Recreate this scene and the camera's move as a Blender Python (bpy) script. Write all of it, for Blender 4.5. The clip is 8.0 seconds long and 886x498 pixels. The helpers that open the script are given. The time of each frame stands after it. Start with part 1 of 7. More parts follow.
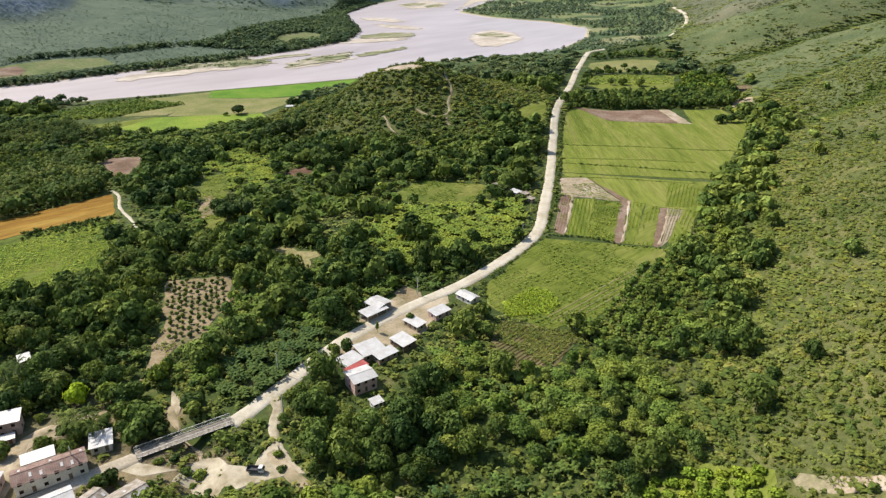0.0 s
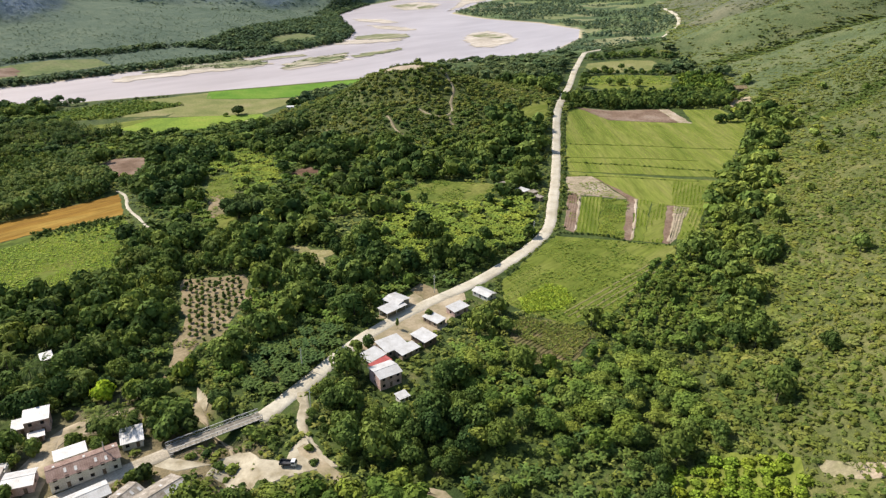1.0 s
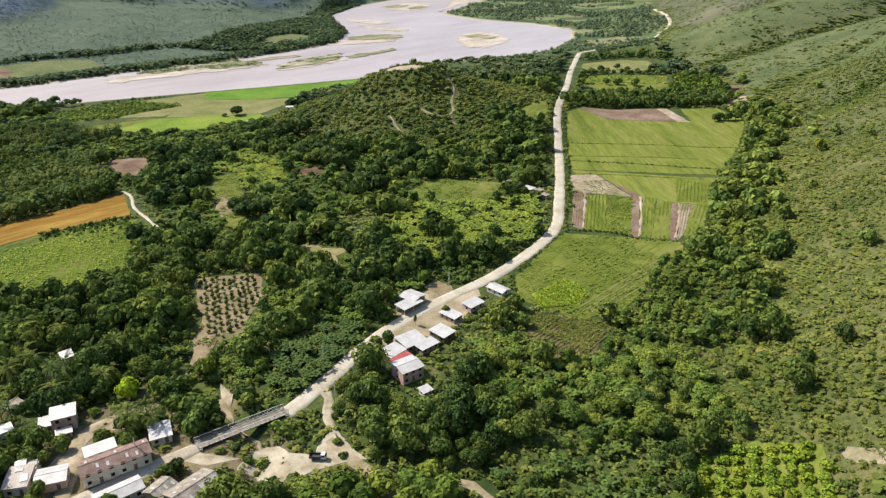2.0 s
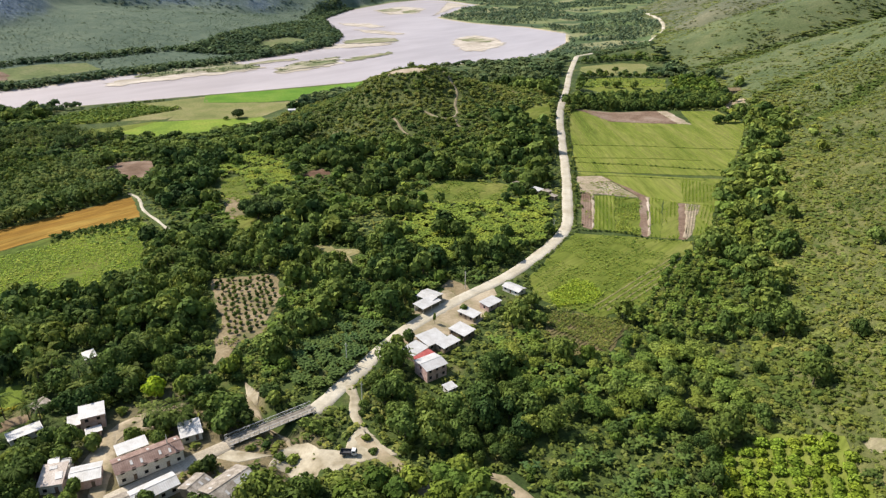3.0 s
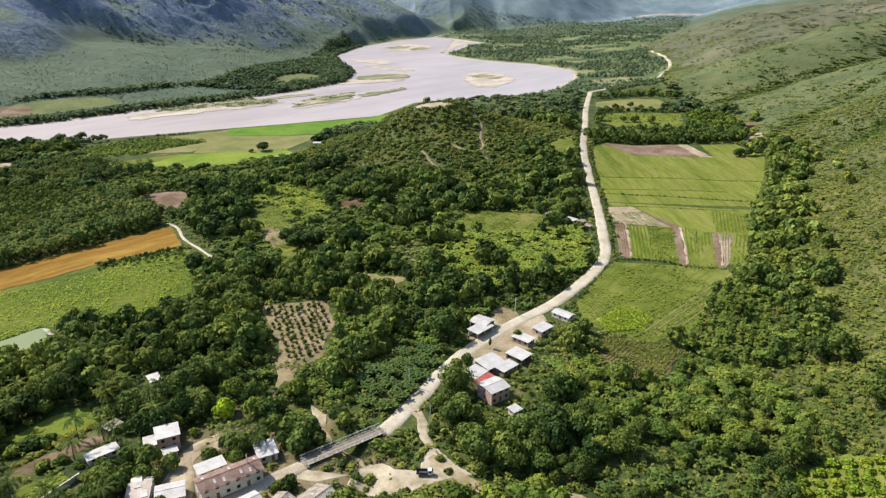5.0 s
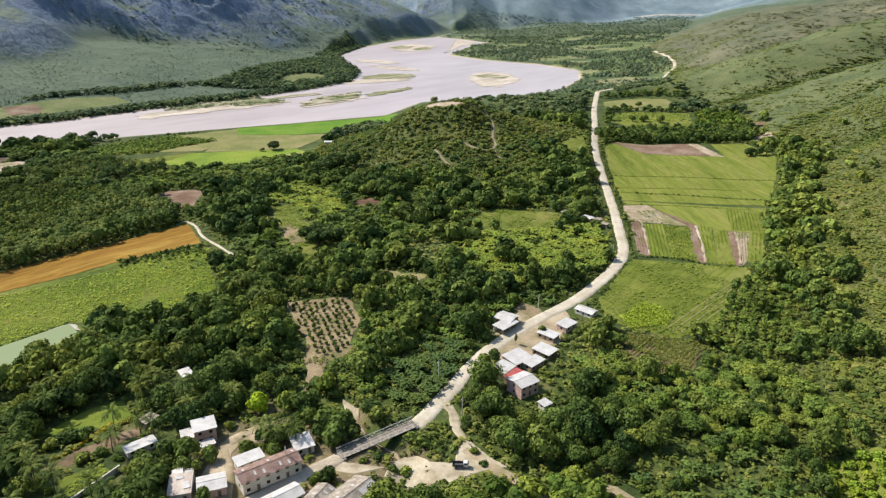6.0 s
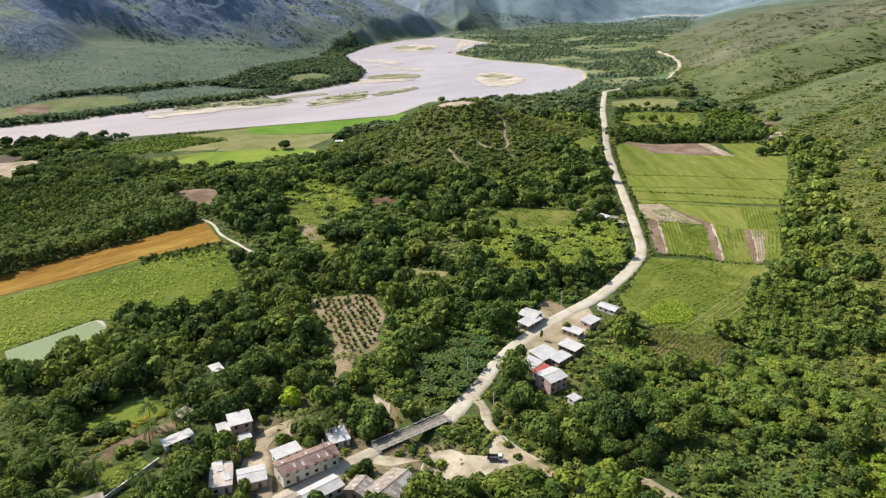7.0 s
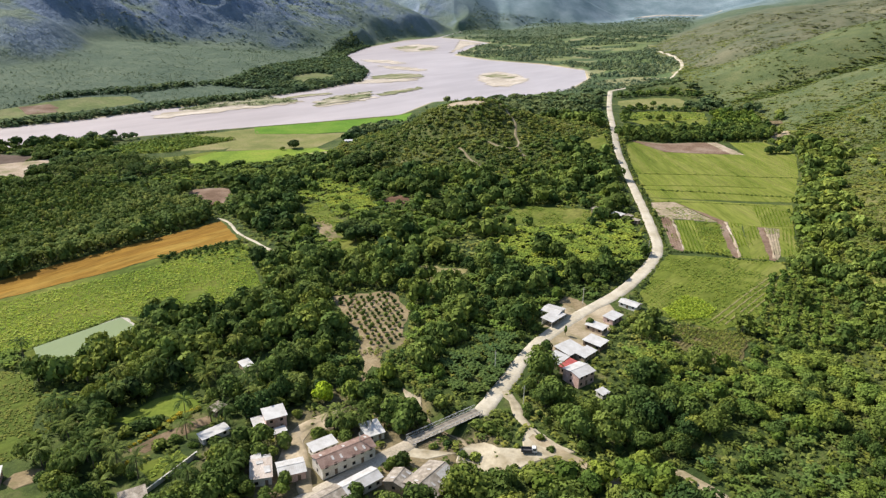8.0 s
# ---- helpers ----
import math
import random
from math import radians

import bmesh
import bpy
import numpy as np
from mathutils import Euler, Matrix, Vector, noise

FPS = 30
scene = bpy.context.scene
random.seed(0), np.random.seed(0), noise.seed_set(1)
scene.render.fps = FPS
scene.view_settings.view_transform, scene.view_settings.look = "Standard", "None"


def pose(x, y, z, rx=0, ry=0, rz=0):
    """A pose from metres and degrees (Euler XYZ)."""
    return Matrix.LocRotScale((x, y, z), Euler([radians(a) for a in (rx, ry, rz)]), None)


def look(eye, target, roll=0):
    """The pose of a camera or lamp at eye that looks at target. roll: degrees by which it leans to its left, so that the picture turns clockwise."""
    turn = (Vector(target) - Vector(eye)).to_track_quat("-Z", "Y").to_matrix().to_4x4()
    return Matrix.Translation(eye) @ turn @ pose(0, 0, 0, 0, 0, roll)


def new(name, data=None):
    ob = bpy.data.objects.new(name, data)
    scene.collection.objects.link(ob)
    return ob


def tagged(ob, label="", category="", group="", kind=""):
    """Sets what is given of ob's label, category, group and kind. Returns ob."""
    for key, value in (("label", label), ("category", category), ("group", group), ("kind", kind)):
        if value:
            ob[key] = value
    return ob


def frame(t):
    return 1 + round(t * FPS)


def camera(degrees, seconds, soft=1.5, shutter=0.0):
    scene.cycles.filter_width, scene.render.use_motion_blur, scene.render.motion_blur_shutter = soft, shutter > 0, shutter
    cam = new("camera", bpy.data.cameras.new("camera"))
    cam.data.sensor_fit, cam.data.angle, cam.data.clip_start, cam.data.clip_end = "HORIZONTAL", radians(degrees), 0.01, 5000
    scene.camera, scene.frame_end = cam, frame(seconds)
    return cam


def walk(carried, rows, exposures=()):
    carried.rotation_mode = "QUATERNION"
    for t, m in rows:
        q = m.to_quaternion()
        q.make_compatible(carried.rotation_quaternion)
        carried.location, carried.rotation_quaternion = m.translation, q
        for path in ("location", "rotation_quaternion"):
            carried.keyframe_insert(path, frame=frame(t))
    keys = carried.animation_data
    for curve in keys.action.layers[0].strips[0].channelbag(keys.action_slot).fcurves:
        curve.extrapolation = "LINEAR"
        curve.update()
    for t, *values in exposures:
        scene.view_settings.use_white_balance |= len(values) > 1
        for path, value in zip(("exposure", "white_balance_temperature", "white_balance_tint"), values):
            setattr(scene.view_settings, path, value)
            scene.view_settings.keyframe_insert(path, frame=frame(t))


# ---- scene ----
cam = camera(67.0, 8.0, soft=1.34)
METRES, EYE, TILT, LEAN, TURN = 100.0, 146.0, -24.0, 0.0, 0.0
ROWS = [
    (0.0, 0.0, 0.0, 0.0, 0.0, 0.0, -0.0),
    (0.5, -0.0589, -0.0161, -0.0085, -0.41, 0.04, 0.13),
    (1.0, -0.1219, -0.0329, -0.0174, -0.88, 0.1, 0.29),
    (1.5, -0.1815, -0.0484, -0.0259, -1.31, 0.14, 0.43),
    (3.0, -0.3596, -0.0945, -0.0494, -2.6, 0.45, 0.85),
    (3.5, -0.4188, -0.1087, -0.057, -2.62, 1.46, 0.83),
    (4.0, -0.4786, -0.1225, -0.0649, -2.63, 2.64, 0.8),
    (4.5, -0.5426, -0.1372, -0.0737, -2.63, 3.36, 0.77),
    (6.0, -0.7242, -0.1768, -0.0974, -2.67, 3.37, 0.66),
    (6.5, -0.7823, -0.1893, -0.1047, -2.68, 3.37, 0.63),
    (7.0, -0.8421, -0.2015, -0.1119, -2.68, 3.39, 0.62),
    (7.5, -0.9058, -0.2146, -0.1203, -2.75, 3.41, 0.66),
    (8.0, -0.9652, -0.2271, -0.1277, -2.84, 3.41, 0.71),
]
walk(cam, [(t, pose(0, 0, EYE, TILT, LEAN, TURN) @ pose(METRES * x, METRES * y, METRES * z, 90 + pitch, roll, yaw)) for t, x, y, z, yaw, pitch, roll in ROWS])

# ---- daylight ----
SUN_AZ, SUN_EL = 150.0, 44.0  # degrees: azimuth from +x towards +y, height
world = bpy.data.worlds.new("sky")
scene.world = world
world.use_nodes = True
sky = world.node_tree.nodes.new("ShaderNodeTexSky")
sky.sky_type, sky.sun_disc = "NISHITA", False
sky.sun_elevation, sky.sun_rotation = radians(SUN_EL), radians(90 - SUN_AZ)
sky.altitude, sky.dust_density = 500, 1.5
world.node_tree.links.new(sky.outputs["Color"], world.node_tree.nodes["Background"].inputs["Color"])
world.node_tree.nodes["Background"].inputs["Strength"].default_value = 0.138
sun = new("sun", bpy.data.lights.new("sun", "SUN"))
sun.data.energy, sun.data.angle, sun.data.color = 4.6, radians(0.6), (1.0, 0.925, 0.825)
toward = Vector((math.cos(radians(SUN_AZ)) * math.cos(radians(SUN_EL)), math.sin(radians(SUN_AZ)) * math.cos(radians(SUN_EL)), math.sin(radians(SUN_EL))))
sun.matrix_world = look(toward * 400, (0, 0, 0))
scene.view_settings.exposure = 0.72


# ---- materials ----
def shader(name, rough=0.9, metal=0.0, spec=0.3):
    m = bpy.data.materials.new(name)
    m.use_nodes = True
    b = m.node_tree.nodes["Principled BSDF"]
    b.inputs["Roughness"].default_value, b.inputs["Metallic"].default_value = rough, metal
    b.inputs["Specular IOR Level"].default_value = spec
    return m, m.node_tree, b


def node(tree, kind, **values):
    n = tree.nodes.new(kind)
    for key, v in values.items():
        n.inputs[key].default_value = v
    return n


def noise_tex(tree, coords, scale, detail=4.0, stretch=None, rough=0.6):
    n = node(tree, "ShaderNodeTexNoise", Scale=scale, Detail=detail, Roughness=rough)
    if stretch:
        mp = node(tree, "ShaderNodeMapping", Scale=(stretch[0], 1, 1), Rotation=(0, 0, radians(stretch[1])))
        mp.vector_type = "TEXTURE"
        tree.links.new(coords, mp.inputs["Vector"])
        coords = mp.outputs["Vector"]
    tree.links.new(coords, n.inputs["Vector"])
    return n.outputs["Fac"]


def ramp(tree, fac, stops):
    r = tree.nodes.new("ShaderNodeValToRGB")
    while len(r.color_ramp.elements) < len(stops):
        r.color_ramp.elements.new(0.5)
    for e, (p, c) in zip(r.color_ramp.elements, stops):
        e.position, e.color = p, (*c, 1)
    tree.links.new(fac, r.inputs["Fac"])
    return r.outputs["Color"]


def blend(tree, fac, a, b, mode="MIX"):
    n = tree.nodes.new("ShaderNodeMix")
    n.data_type, n.blend_type = "RGBA", mode
    for socket, v in ((n.inputs[0], fac), (n.inputs[6], a), (n.inputs[7], b)):
        if isinstance(v, (int, float)):
            socket.default_value = v
        elif isinstance(v, tuple):
            socket.default_value = (*v, 1)
        else:
            tree.links.new(v, socket)
    return n.outputs[2]


def earth(name, colours, coarse, fine, rough=0.95, bump=0.3, depth=0.3, stretch=None, spec=0.05, metal=0.0, mottle=0.32):
    """A surface with three tones, mixed at a coarse and a fine scale, and relief."""
    m, tree, b = shader(name, rough, metal, spec)
    co = tree.nodes.new("ShaderNodeTexCoord").outputs["Object"]
    big, small = noise_tex(tree, co, coarse, 3, stretch), noise_tex(tree, co, fine, 5, stretch, 0.7)
    c = ramp(tree, big, [(0.32, colours[0]), (0.5, colours[1]), (0.68, colours[2])])
    dark = ramp(tree, small, [(0.3, (0.9 - mottle,) * 3), (0.7, (0.9 + 0.6 * mottle,) * 3)])
    tree.links.new(blend(tree, 1.0, c, dark, "MULTIPLY"), b.inputs["Base Color"])
    bm = node(tree, "ShaderNodeBump", Strength=bump, Distance=depth)
    tree.links.new(small, bm.inputs["Height"])
    tree.links.new(bm.outputs["Normal"], b.inputs["Normal"])
    return m


def leaf(name, dark, mid, light, mass=True, glow=0.24, spread=0.3):
    """Foliage: each plant's own tone, each leaf's own tone within it, light passing through."""
    m, tree, b = shader(name, 0.85, 0, 0.08)
    if mass:
        tone = tree.nodes.new("ShaderNodeAttribute")
        tone.attribute_name = "tint"
        tone = tone.outputs["Fac"]
    else:
        tone = tree.nodes.new("ShaderNodeObjectInfo").outputs["Random"]
    c = ramp(tree, tone, [(0.0, dark), (0.5, mid), (1.0, light)])
    odd = tree.nodes.new("ShaderNodeMath")
    odd.operation, odd.inputs[1].default_value = "MULTIPLY", 13.7
    tree.links.new(tone, odd.inputs[0])
    part_of = tree.nodes.new("ShaderNodeMath")
    part_of.operation = "FRACT"
    tree.links.new(odd.outputs[0], part_of.inputs[0])
    c = blend(tree, 1.0, c, ramp(tree, part_of.outputs[0], [(0.0, (0.9, 0.98, 1.05)), (0.55, (1.0, 1.0, 1.0)), (1.0, (1.13, 1.03, 0.9))]), "MULTIPLY")
    each = ramp(tree, tree.nodes.new("ShaderNodeNewGeometry").outputs["Random Per Island"], [(0.0, (1 - spread,) * 3), (1.0, (1 + spread, 1 + 0.9 * spread, 1 + 0.6 * spread))])
    c = blend(tree, 1.0, c, each, "MULTIPLY")
    tree.links.new(c, b.inputs["Base Color"])
    t = tree.nodes.new("ShaderNodeBsdfTranslucent")
    tree.links.new(c, t.inputs["Color"])
    mix = node(tree, "ShaderNodeMixShader", Fac=glow)
    tree.links.new(b.outputs[0], mix.inputs[1])
    tree.links.new(t.outputs[0], mix.inputs[2])
    tree.links.new(mix.outputs[0], tree.nodes["Material Output"].inputs["Surface"])
    return m


LEAF_TONES = {"broadleaf": ((0.047, 0.08, 0.021), (0.107, 0.155, 0.035), (0.188, 0.235, 0.051)),
              "acacia": ((0.104, 0.155, 0.029), (0.172, 0.23, 0.043), (0.261, 0.305, 0.066)),
              # far foliage with distance haze put into its colour: greyer and bluer
              "hazed": ((0.05, 0.083, 0.05), (0.082, 0.122, 0.07), (0.135, 0.177, 0.095)),
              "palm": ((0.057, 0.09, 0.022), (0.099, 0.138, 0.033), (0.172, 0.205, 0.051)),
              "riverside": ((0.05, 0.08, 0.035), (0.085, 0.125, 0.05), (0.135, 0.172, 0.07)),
              "mango": ((0.036, 0.06, 0.018), (0.057, 0.09, 0.025), (0.089, 0.125, 0.033)),
              "croton": ((0.17, 0.215, 0.03), (0.23, 0.27, 0.04), (0.3, 0.32, 0.06)),
              "banana": ((0.072, 0.116, 0.036), (0.157, 0.222, 0.039), (0.277, 0.325, 0.051)),
              "scrub": ((0.092, 0.122, 0.026), (0.149, 0.176, 0.037), (0.217, 0.225, 0.061)),
              "maize": ((0.2, 0.29, 0.03), (0.25, 0.34, 0.036), (0.3, 0.38, 0.05)),
              "lime": ((0.27, 0.38, 0.025), (0.3, 0.42, 0.03), (0.34, 0.45, 0.035)),
              "young": ((0.078, 0.125, 0.023), (0.125, 0.182, 0.031), (0.193, 0.25, 0.043)),
              "plantation": ((0.148, 0.215, 0.024), (0.184, 0.254, 0.028), (0.225, 0.288, 0.036)),
              "flower": ((0.36, 0.29, 0.03), (0.46, 0.37, 0.04), (0.27, 0.31, 0.05)),
              "crop": ((0.13, 0.185, 0.03), (0.19, 0.25, 0.042), (0.27, 0.32, 0.06))}
LEAF_MASS = {k: leaf(k + "_foliage", *v, spread=0.2 if k == "scrub" else 0.28) for k, v in LEAF_TONES.items()}
LEAF_ONE = {k: leaf(k + "_leaves", *v, mass=False, spread=0.4) for k, v in LEAF_TONES.items()}
BARK = earth("bark", [(0.07, 0.055, 0.04), (0.12, 0.1, 0.075), (0.2, 0.17, 0.13)], 0.8, 6)
ROAD_DIRT = earth("road_dirt", [(0.37, 0.325, 0.237), (0.46, 0.413, 0.32), (0.52, 0.474, 0.381)], 0.09, 0.9, bump=0.08, mottle=0.17)
YARD_DIRT = earth("yard_dirt", [(0.2, 0.175, 0.095), (0.32, 0.26, 0.17), (0.43, 0.36, 0.255)], 0.12, 0.8, bump=0.12, mottle=0.18)
TRAIL = earth("trail_earth", [(0.17, 0.14, 0.085), (0.24, 0.2, 0.125), (0.32, 0.27, 0.18)], 0.1, 0.8)
YARD_SAND = earth("yard_sand", [(0.24, 0.2, 0.125), (0.38, 0.33, 0.235), (0.48, 0.425, 0.315)], 0.14, 0.8, bump=0.12, mottle=0.18)
STREET = earth("street_concrete", [(0.33, 0.285, 0.21), (0.42, 0.365, 0.28), (0.49, 0.435, 0.345)], 0.1, 1.5, bump=0.1)
SOIL = earth("bare_soil", [(0.13, 0.085, 0.056), (0.19, 0.13, 0.092), (0.27, 0.205, 0.155)], 0.05, 0.7)
DARK_SOIL = earth("dark_soil", [(0.09, 0.065, 0.05), (0.12, 0.09, 0.07), (0.16, 0.12, 0.1)], 0.05, 0.7)
PALE_SOIL = earth("pale_soil", [(0.22, 0.2, 0.11), (0.35, 0.28, 0.2), (0.46, 0.39, 0.31)], 0.05, 0.7)
ORANGE = earth("stubble_soil", [(0.16, 0.085, 0.018), (0.235, 0.13, 0.024), (0.3, 0.195, 0.045)], 0.05, 0.45, stretch=(7, 46), mottle=0.42)
GRASS_FIELD = earth("weedy_pasture", [(0.075, 0.105, 0.02), (0.12, 0.145, 0.028), (0.17, 0.175, 0.045)], 0.035, 0.4, stretch=(1.7, 46), mottle=0.45)
CROP = earth("young_crop", [(0.112, 0.145, 0.024), (0.165, 0.19, 0.036), (0.21, 0.215, 0.058)], 0.09, 0.5, stretch=(9, 91), mottle=0.32)
CROP_LOW = earth("weedy_crop", [(0.105, 0.135, 0.022), (0.14, 0.165, 0.03), (0.185, 0.195, 0.05)], 0.1, 0.6, stretch=(6, 42))
LAWN = earth("lawn_grass", [(0.1, 0.14, 0.022), (0.135, 0.175, 0.028), (0.165, 0.195, 0.036)], 0.08, 0.9, mottle=0.2)
BRIGHT = earth("bright_rice", [(0.085, 0.175, 0.022), (0.11, 0.21, 0.026), (0.15, 0.235, 0.036)], 0.03, 0.5)
LIME_RICE = earth("lime_rice", [(0.13, 0.195, 0.03), (0.18, 0.25, 0.035), (0.235, 0.27, 0.05)], 0.025, 0.4)
DRY_LINE = earth("dry_ridge", [(0.19, 0.18, 0.075), (0.25, 0.22, 0.1), (0.3, 0.26, 0.14)], 0.2, 0.9)
TAN = earth("dry_grass", [(0.15, 0.165, 0.055), (0.2, 0.2, 0.075), (0.25, 0.225, 0.105)], 0.03, 0.5)
ORCHARD = earth("orchard_soil", [(0.15, 0.14, 0.065), (0.225, 0.175, 0.1), (0.29, 0.23, 0.14)], 0.09, 0.8)
GARDEN_SOIL = earth("garden_soil", [(0.1, 0.075, 0.045), (0.16, 0.115, 0.07), (0.22, 0.165, 0.105)], 0.12, 0.9)
FURROW = earth("furrowed_soil", [(0.1, 0.1, 0.034), (0.15, 0.125, 0.056), (0.205, 0.155, 0.085)], 0.35, 0.9, stretch=(14, 48))
BANK = earth("river_terrace_grass", [(0.1, 0.13, 0.05), (0.14, 0.165, 0.065), (0.185, 0.185, 0.09)], 0.02, 0.2)
RED_SOIL = earth("red_soil", [(0.08, 0.055, 0.035), (0.13, 0.075, 0.05), (0.17, 0.11, 0.075)], 0.1, 0.6)
MAIZE_FLOOR = earth("maize_floor", [(0.2, 0.27, 0.03), (0.26, 0.33, 0.036), (0.31, 0.36, 0.045)], 0.1, 0.9)
SAND = earth("river_sand", [(0.33, 0.29, 0.22), (0.47, 0.41, 0.335), (0.55, 0.49, 0.41)], 0.035, 0.2, bump=0.1, stretch=(3, 45))
# ---- terrain: one height function for ground, fields, road and plants ----
RIVER_Z = -22.0


def lerp(v, pairs):
    return np.interp(v, [p[0] for p in pairs], [p[1] for p in pairs])


def step01(v, a, b):
    k = np.clip((v - a) / (b - a), 0, 1)
    return k * k * (3 - 2 * k)


def grain(x, y, size, seed=0):
    """Smooth value noise, -1 to 1, with cells of the given size."""
    x, y = np.asarray(x, float) / size + 37.7 * seed, np.asarray(y, float) / size + 91.3 * seed
    i, j = np.floor(x), np.floor(y)
    u, v = x - i, y - j
    u, v = u * u * (3 - 2 * u), v * v * (3 - 2 * v)

    def dot(a, b):
        s = np.sin(a * 127.1 + b * 311.7 + seed * 17.3) * 43758.5453
        return 2 * (s - np.floor(s)) - 1
    return (dot(i, j) * (1 - u) + dot(i + 1, j) * u) * (1 - v) + (dot(i, j + 1) * (1 - u) + dot(i + 1, j + 1) * u) * v


ROAD_LINE = [(100, -175), (140, -125), (175, -82), (200, -55), (250, -25), (300, 30), (345, 58), (400, 72), (480, 85), (600, 105), (750, 145), (944, 190), (1200, 300), (1430, 470), (2200, 700)]
ROAD_Z = [(100, 0), (175, 0), (300, 3), (450, 5), (600, 8), (944, 14), (1430, 8), (2200, -6), (3000, 0), (4300, 6)]
HILL_FOOT = [(-400, -90), (0, -5), (100, 28), (160, 52), (200, 74), (240, 96), (300, 128), (370, 160), (430, 186), (544, 247), (600, 262), (800, 305), (950, 288), (1200, 380), (1430, 490), (2000, 640), (2300, 740), (3000, 1080), (4900, 2050), (9600, 5200)]
SCRUB_FOOT = [(0, 0), (100, 35), (154, 64), (184, 82), (235, 111), (292, 146), (320, 158), (412, 205), (475, 245), (533, 266), (603, 292), (751, 312), (950, 300), (1200, 390), (1430, 500), (2000, 640), (2300, 740), (3000, 1080), (4900, 2050), (9600, 5200)]
NEAR_SHORE = [(-1600, -300), (-565, 759), (-433, 832), (-227, 935), (-115, 995), (-60, 1131), (84, 1188), (208, 1285), (296, 1481), (336, 1667), (265, 1814), (127, 1945), (41, 2120), (150, 2560), (220, 2720), (130, 2960), (45, 3085), (175, 3610), (445, 4910), (1560, 6580), (2560, 7560), (3560, 9480)]
FAR_SHORE = [(-1700, -150), (-631, 879), (-551, 944), (-468, 1047), (-360, 1154), (-269, 1276), (-193, 1414), (-184, 1582), (-284, 2057), (-237, 2422), (-99, 2865), (40, 3080), (175, 3610), (445, 4910), (1560, 6580), (2560, 7560), (3560, 9480)]


# side valleys of the right-hand hill: line, depth, half width
GULLIES = [([(440, 1262), (500, 1238), (555, 1214), (630, 1203), (710, 1216), (830, 1290), (960, 1380)], 26.0, 70.0), ([(345, 838), (436, 856), (492, 860), (560, 884), (650, 930), (760, 990)], 13.0, 34.0), ([(330, 652), (400, 688), (470, 722), (560, 760)], 9.0, 26.0),
           ([(292, 520), (350, 548), (430, 590)], 7.0, 22.0), ([(640, 1900), (760, 1850), (900, 1860), (1050, 1930)], 26.0, 90.0), ([(420, 1020), (500, 1030), (600, 1060), (720, 1110)], -9.0, 45.0), ([(560, 1400), (650, 1420), (760, 1480), (900, 1560)], -16.0, 80.0)]
BROOK = [(-118, 218), (-113, 207), (-104, 201), (-99, 197), (-95, 189), (-90, 183), (-86, 177), (-76, 167), (-72, 150), (-76, 120)]


def to_line(x, y, line):
    """Signed distance to a line of points: positive on its left."""
    x, y = np.asarray(x, float), np.asarray(y, float)
    best, sign = np.full(np.broadcast(x, y).shape, 1e9), np.ones(np.broadcast(x, y).shape)
    for (ax, ay), (bx, by) in zip(line, line[1:]):
        dx, dy = bx - ax, by - ay
        k = np.clip(((x - ax) * dx + (y - ay) * dy) / (dx * dx + dy * dy), 0, 1)
        d = np.hypot(x - ax - k * dx, y - ay - k * dy)
        side = np.where(dx * (y - ay) - dy * (x - ax) >= 0, 1.0, -1.0)
        near = d < best - 1e-6
        best, sign = np.where(near, d, best), np.where(near, side, sign)
    return best * sign


def in_gully(x, y):
    """0 to 1: how far a place lies in one of the hill's side valleys."""
    best = np.zeros(np.broadcast(x, y).shape)
    for line, depth, half in GULLIES:
        if depth > 0:
            best = np.maximum(best, np.exp(-(to_line(x, y, line) / (0.42 * half)) ** 2))
    return best


def over_toe(x, y, beyond):
    """How far a place across the river lies behind the mountains' foot."""
    toe = lerp(y, [(0, 560), (1600, 600), (2000, 260), (2300, 70), (4900, 60)])
    return beyond - toe * (1 + 0.25 * grain(x, y, 330, 13) + 0.12 * grain(x, y, 110, 17))


SPURS = [(810, 4340, 0.12), (1450, 4560, 0.16)]  # tip, and how far the crest draws back


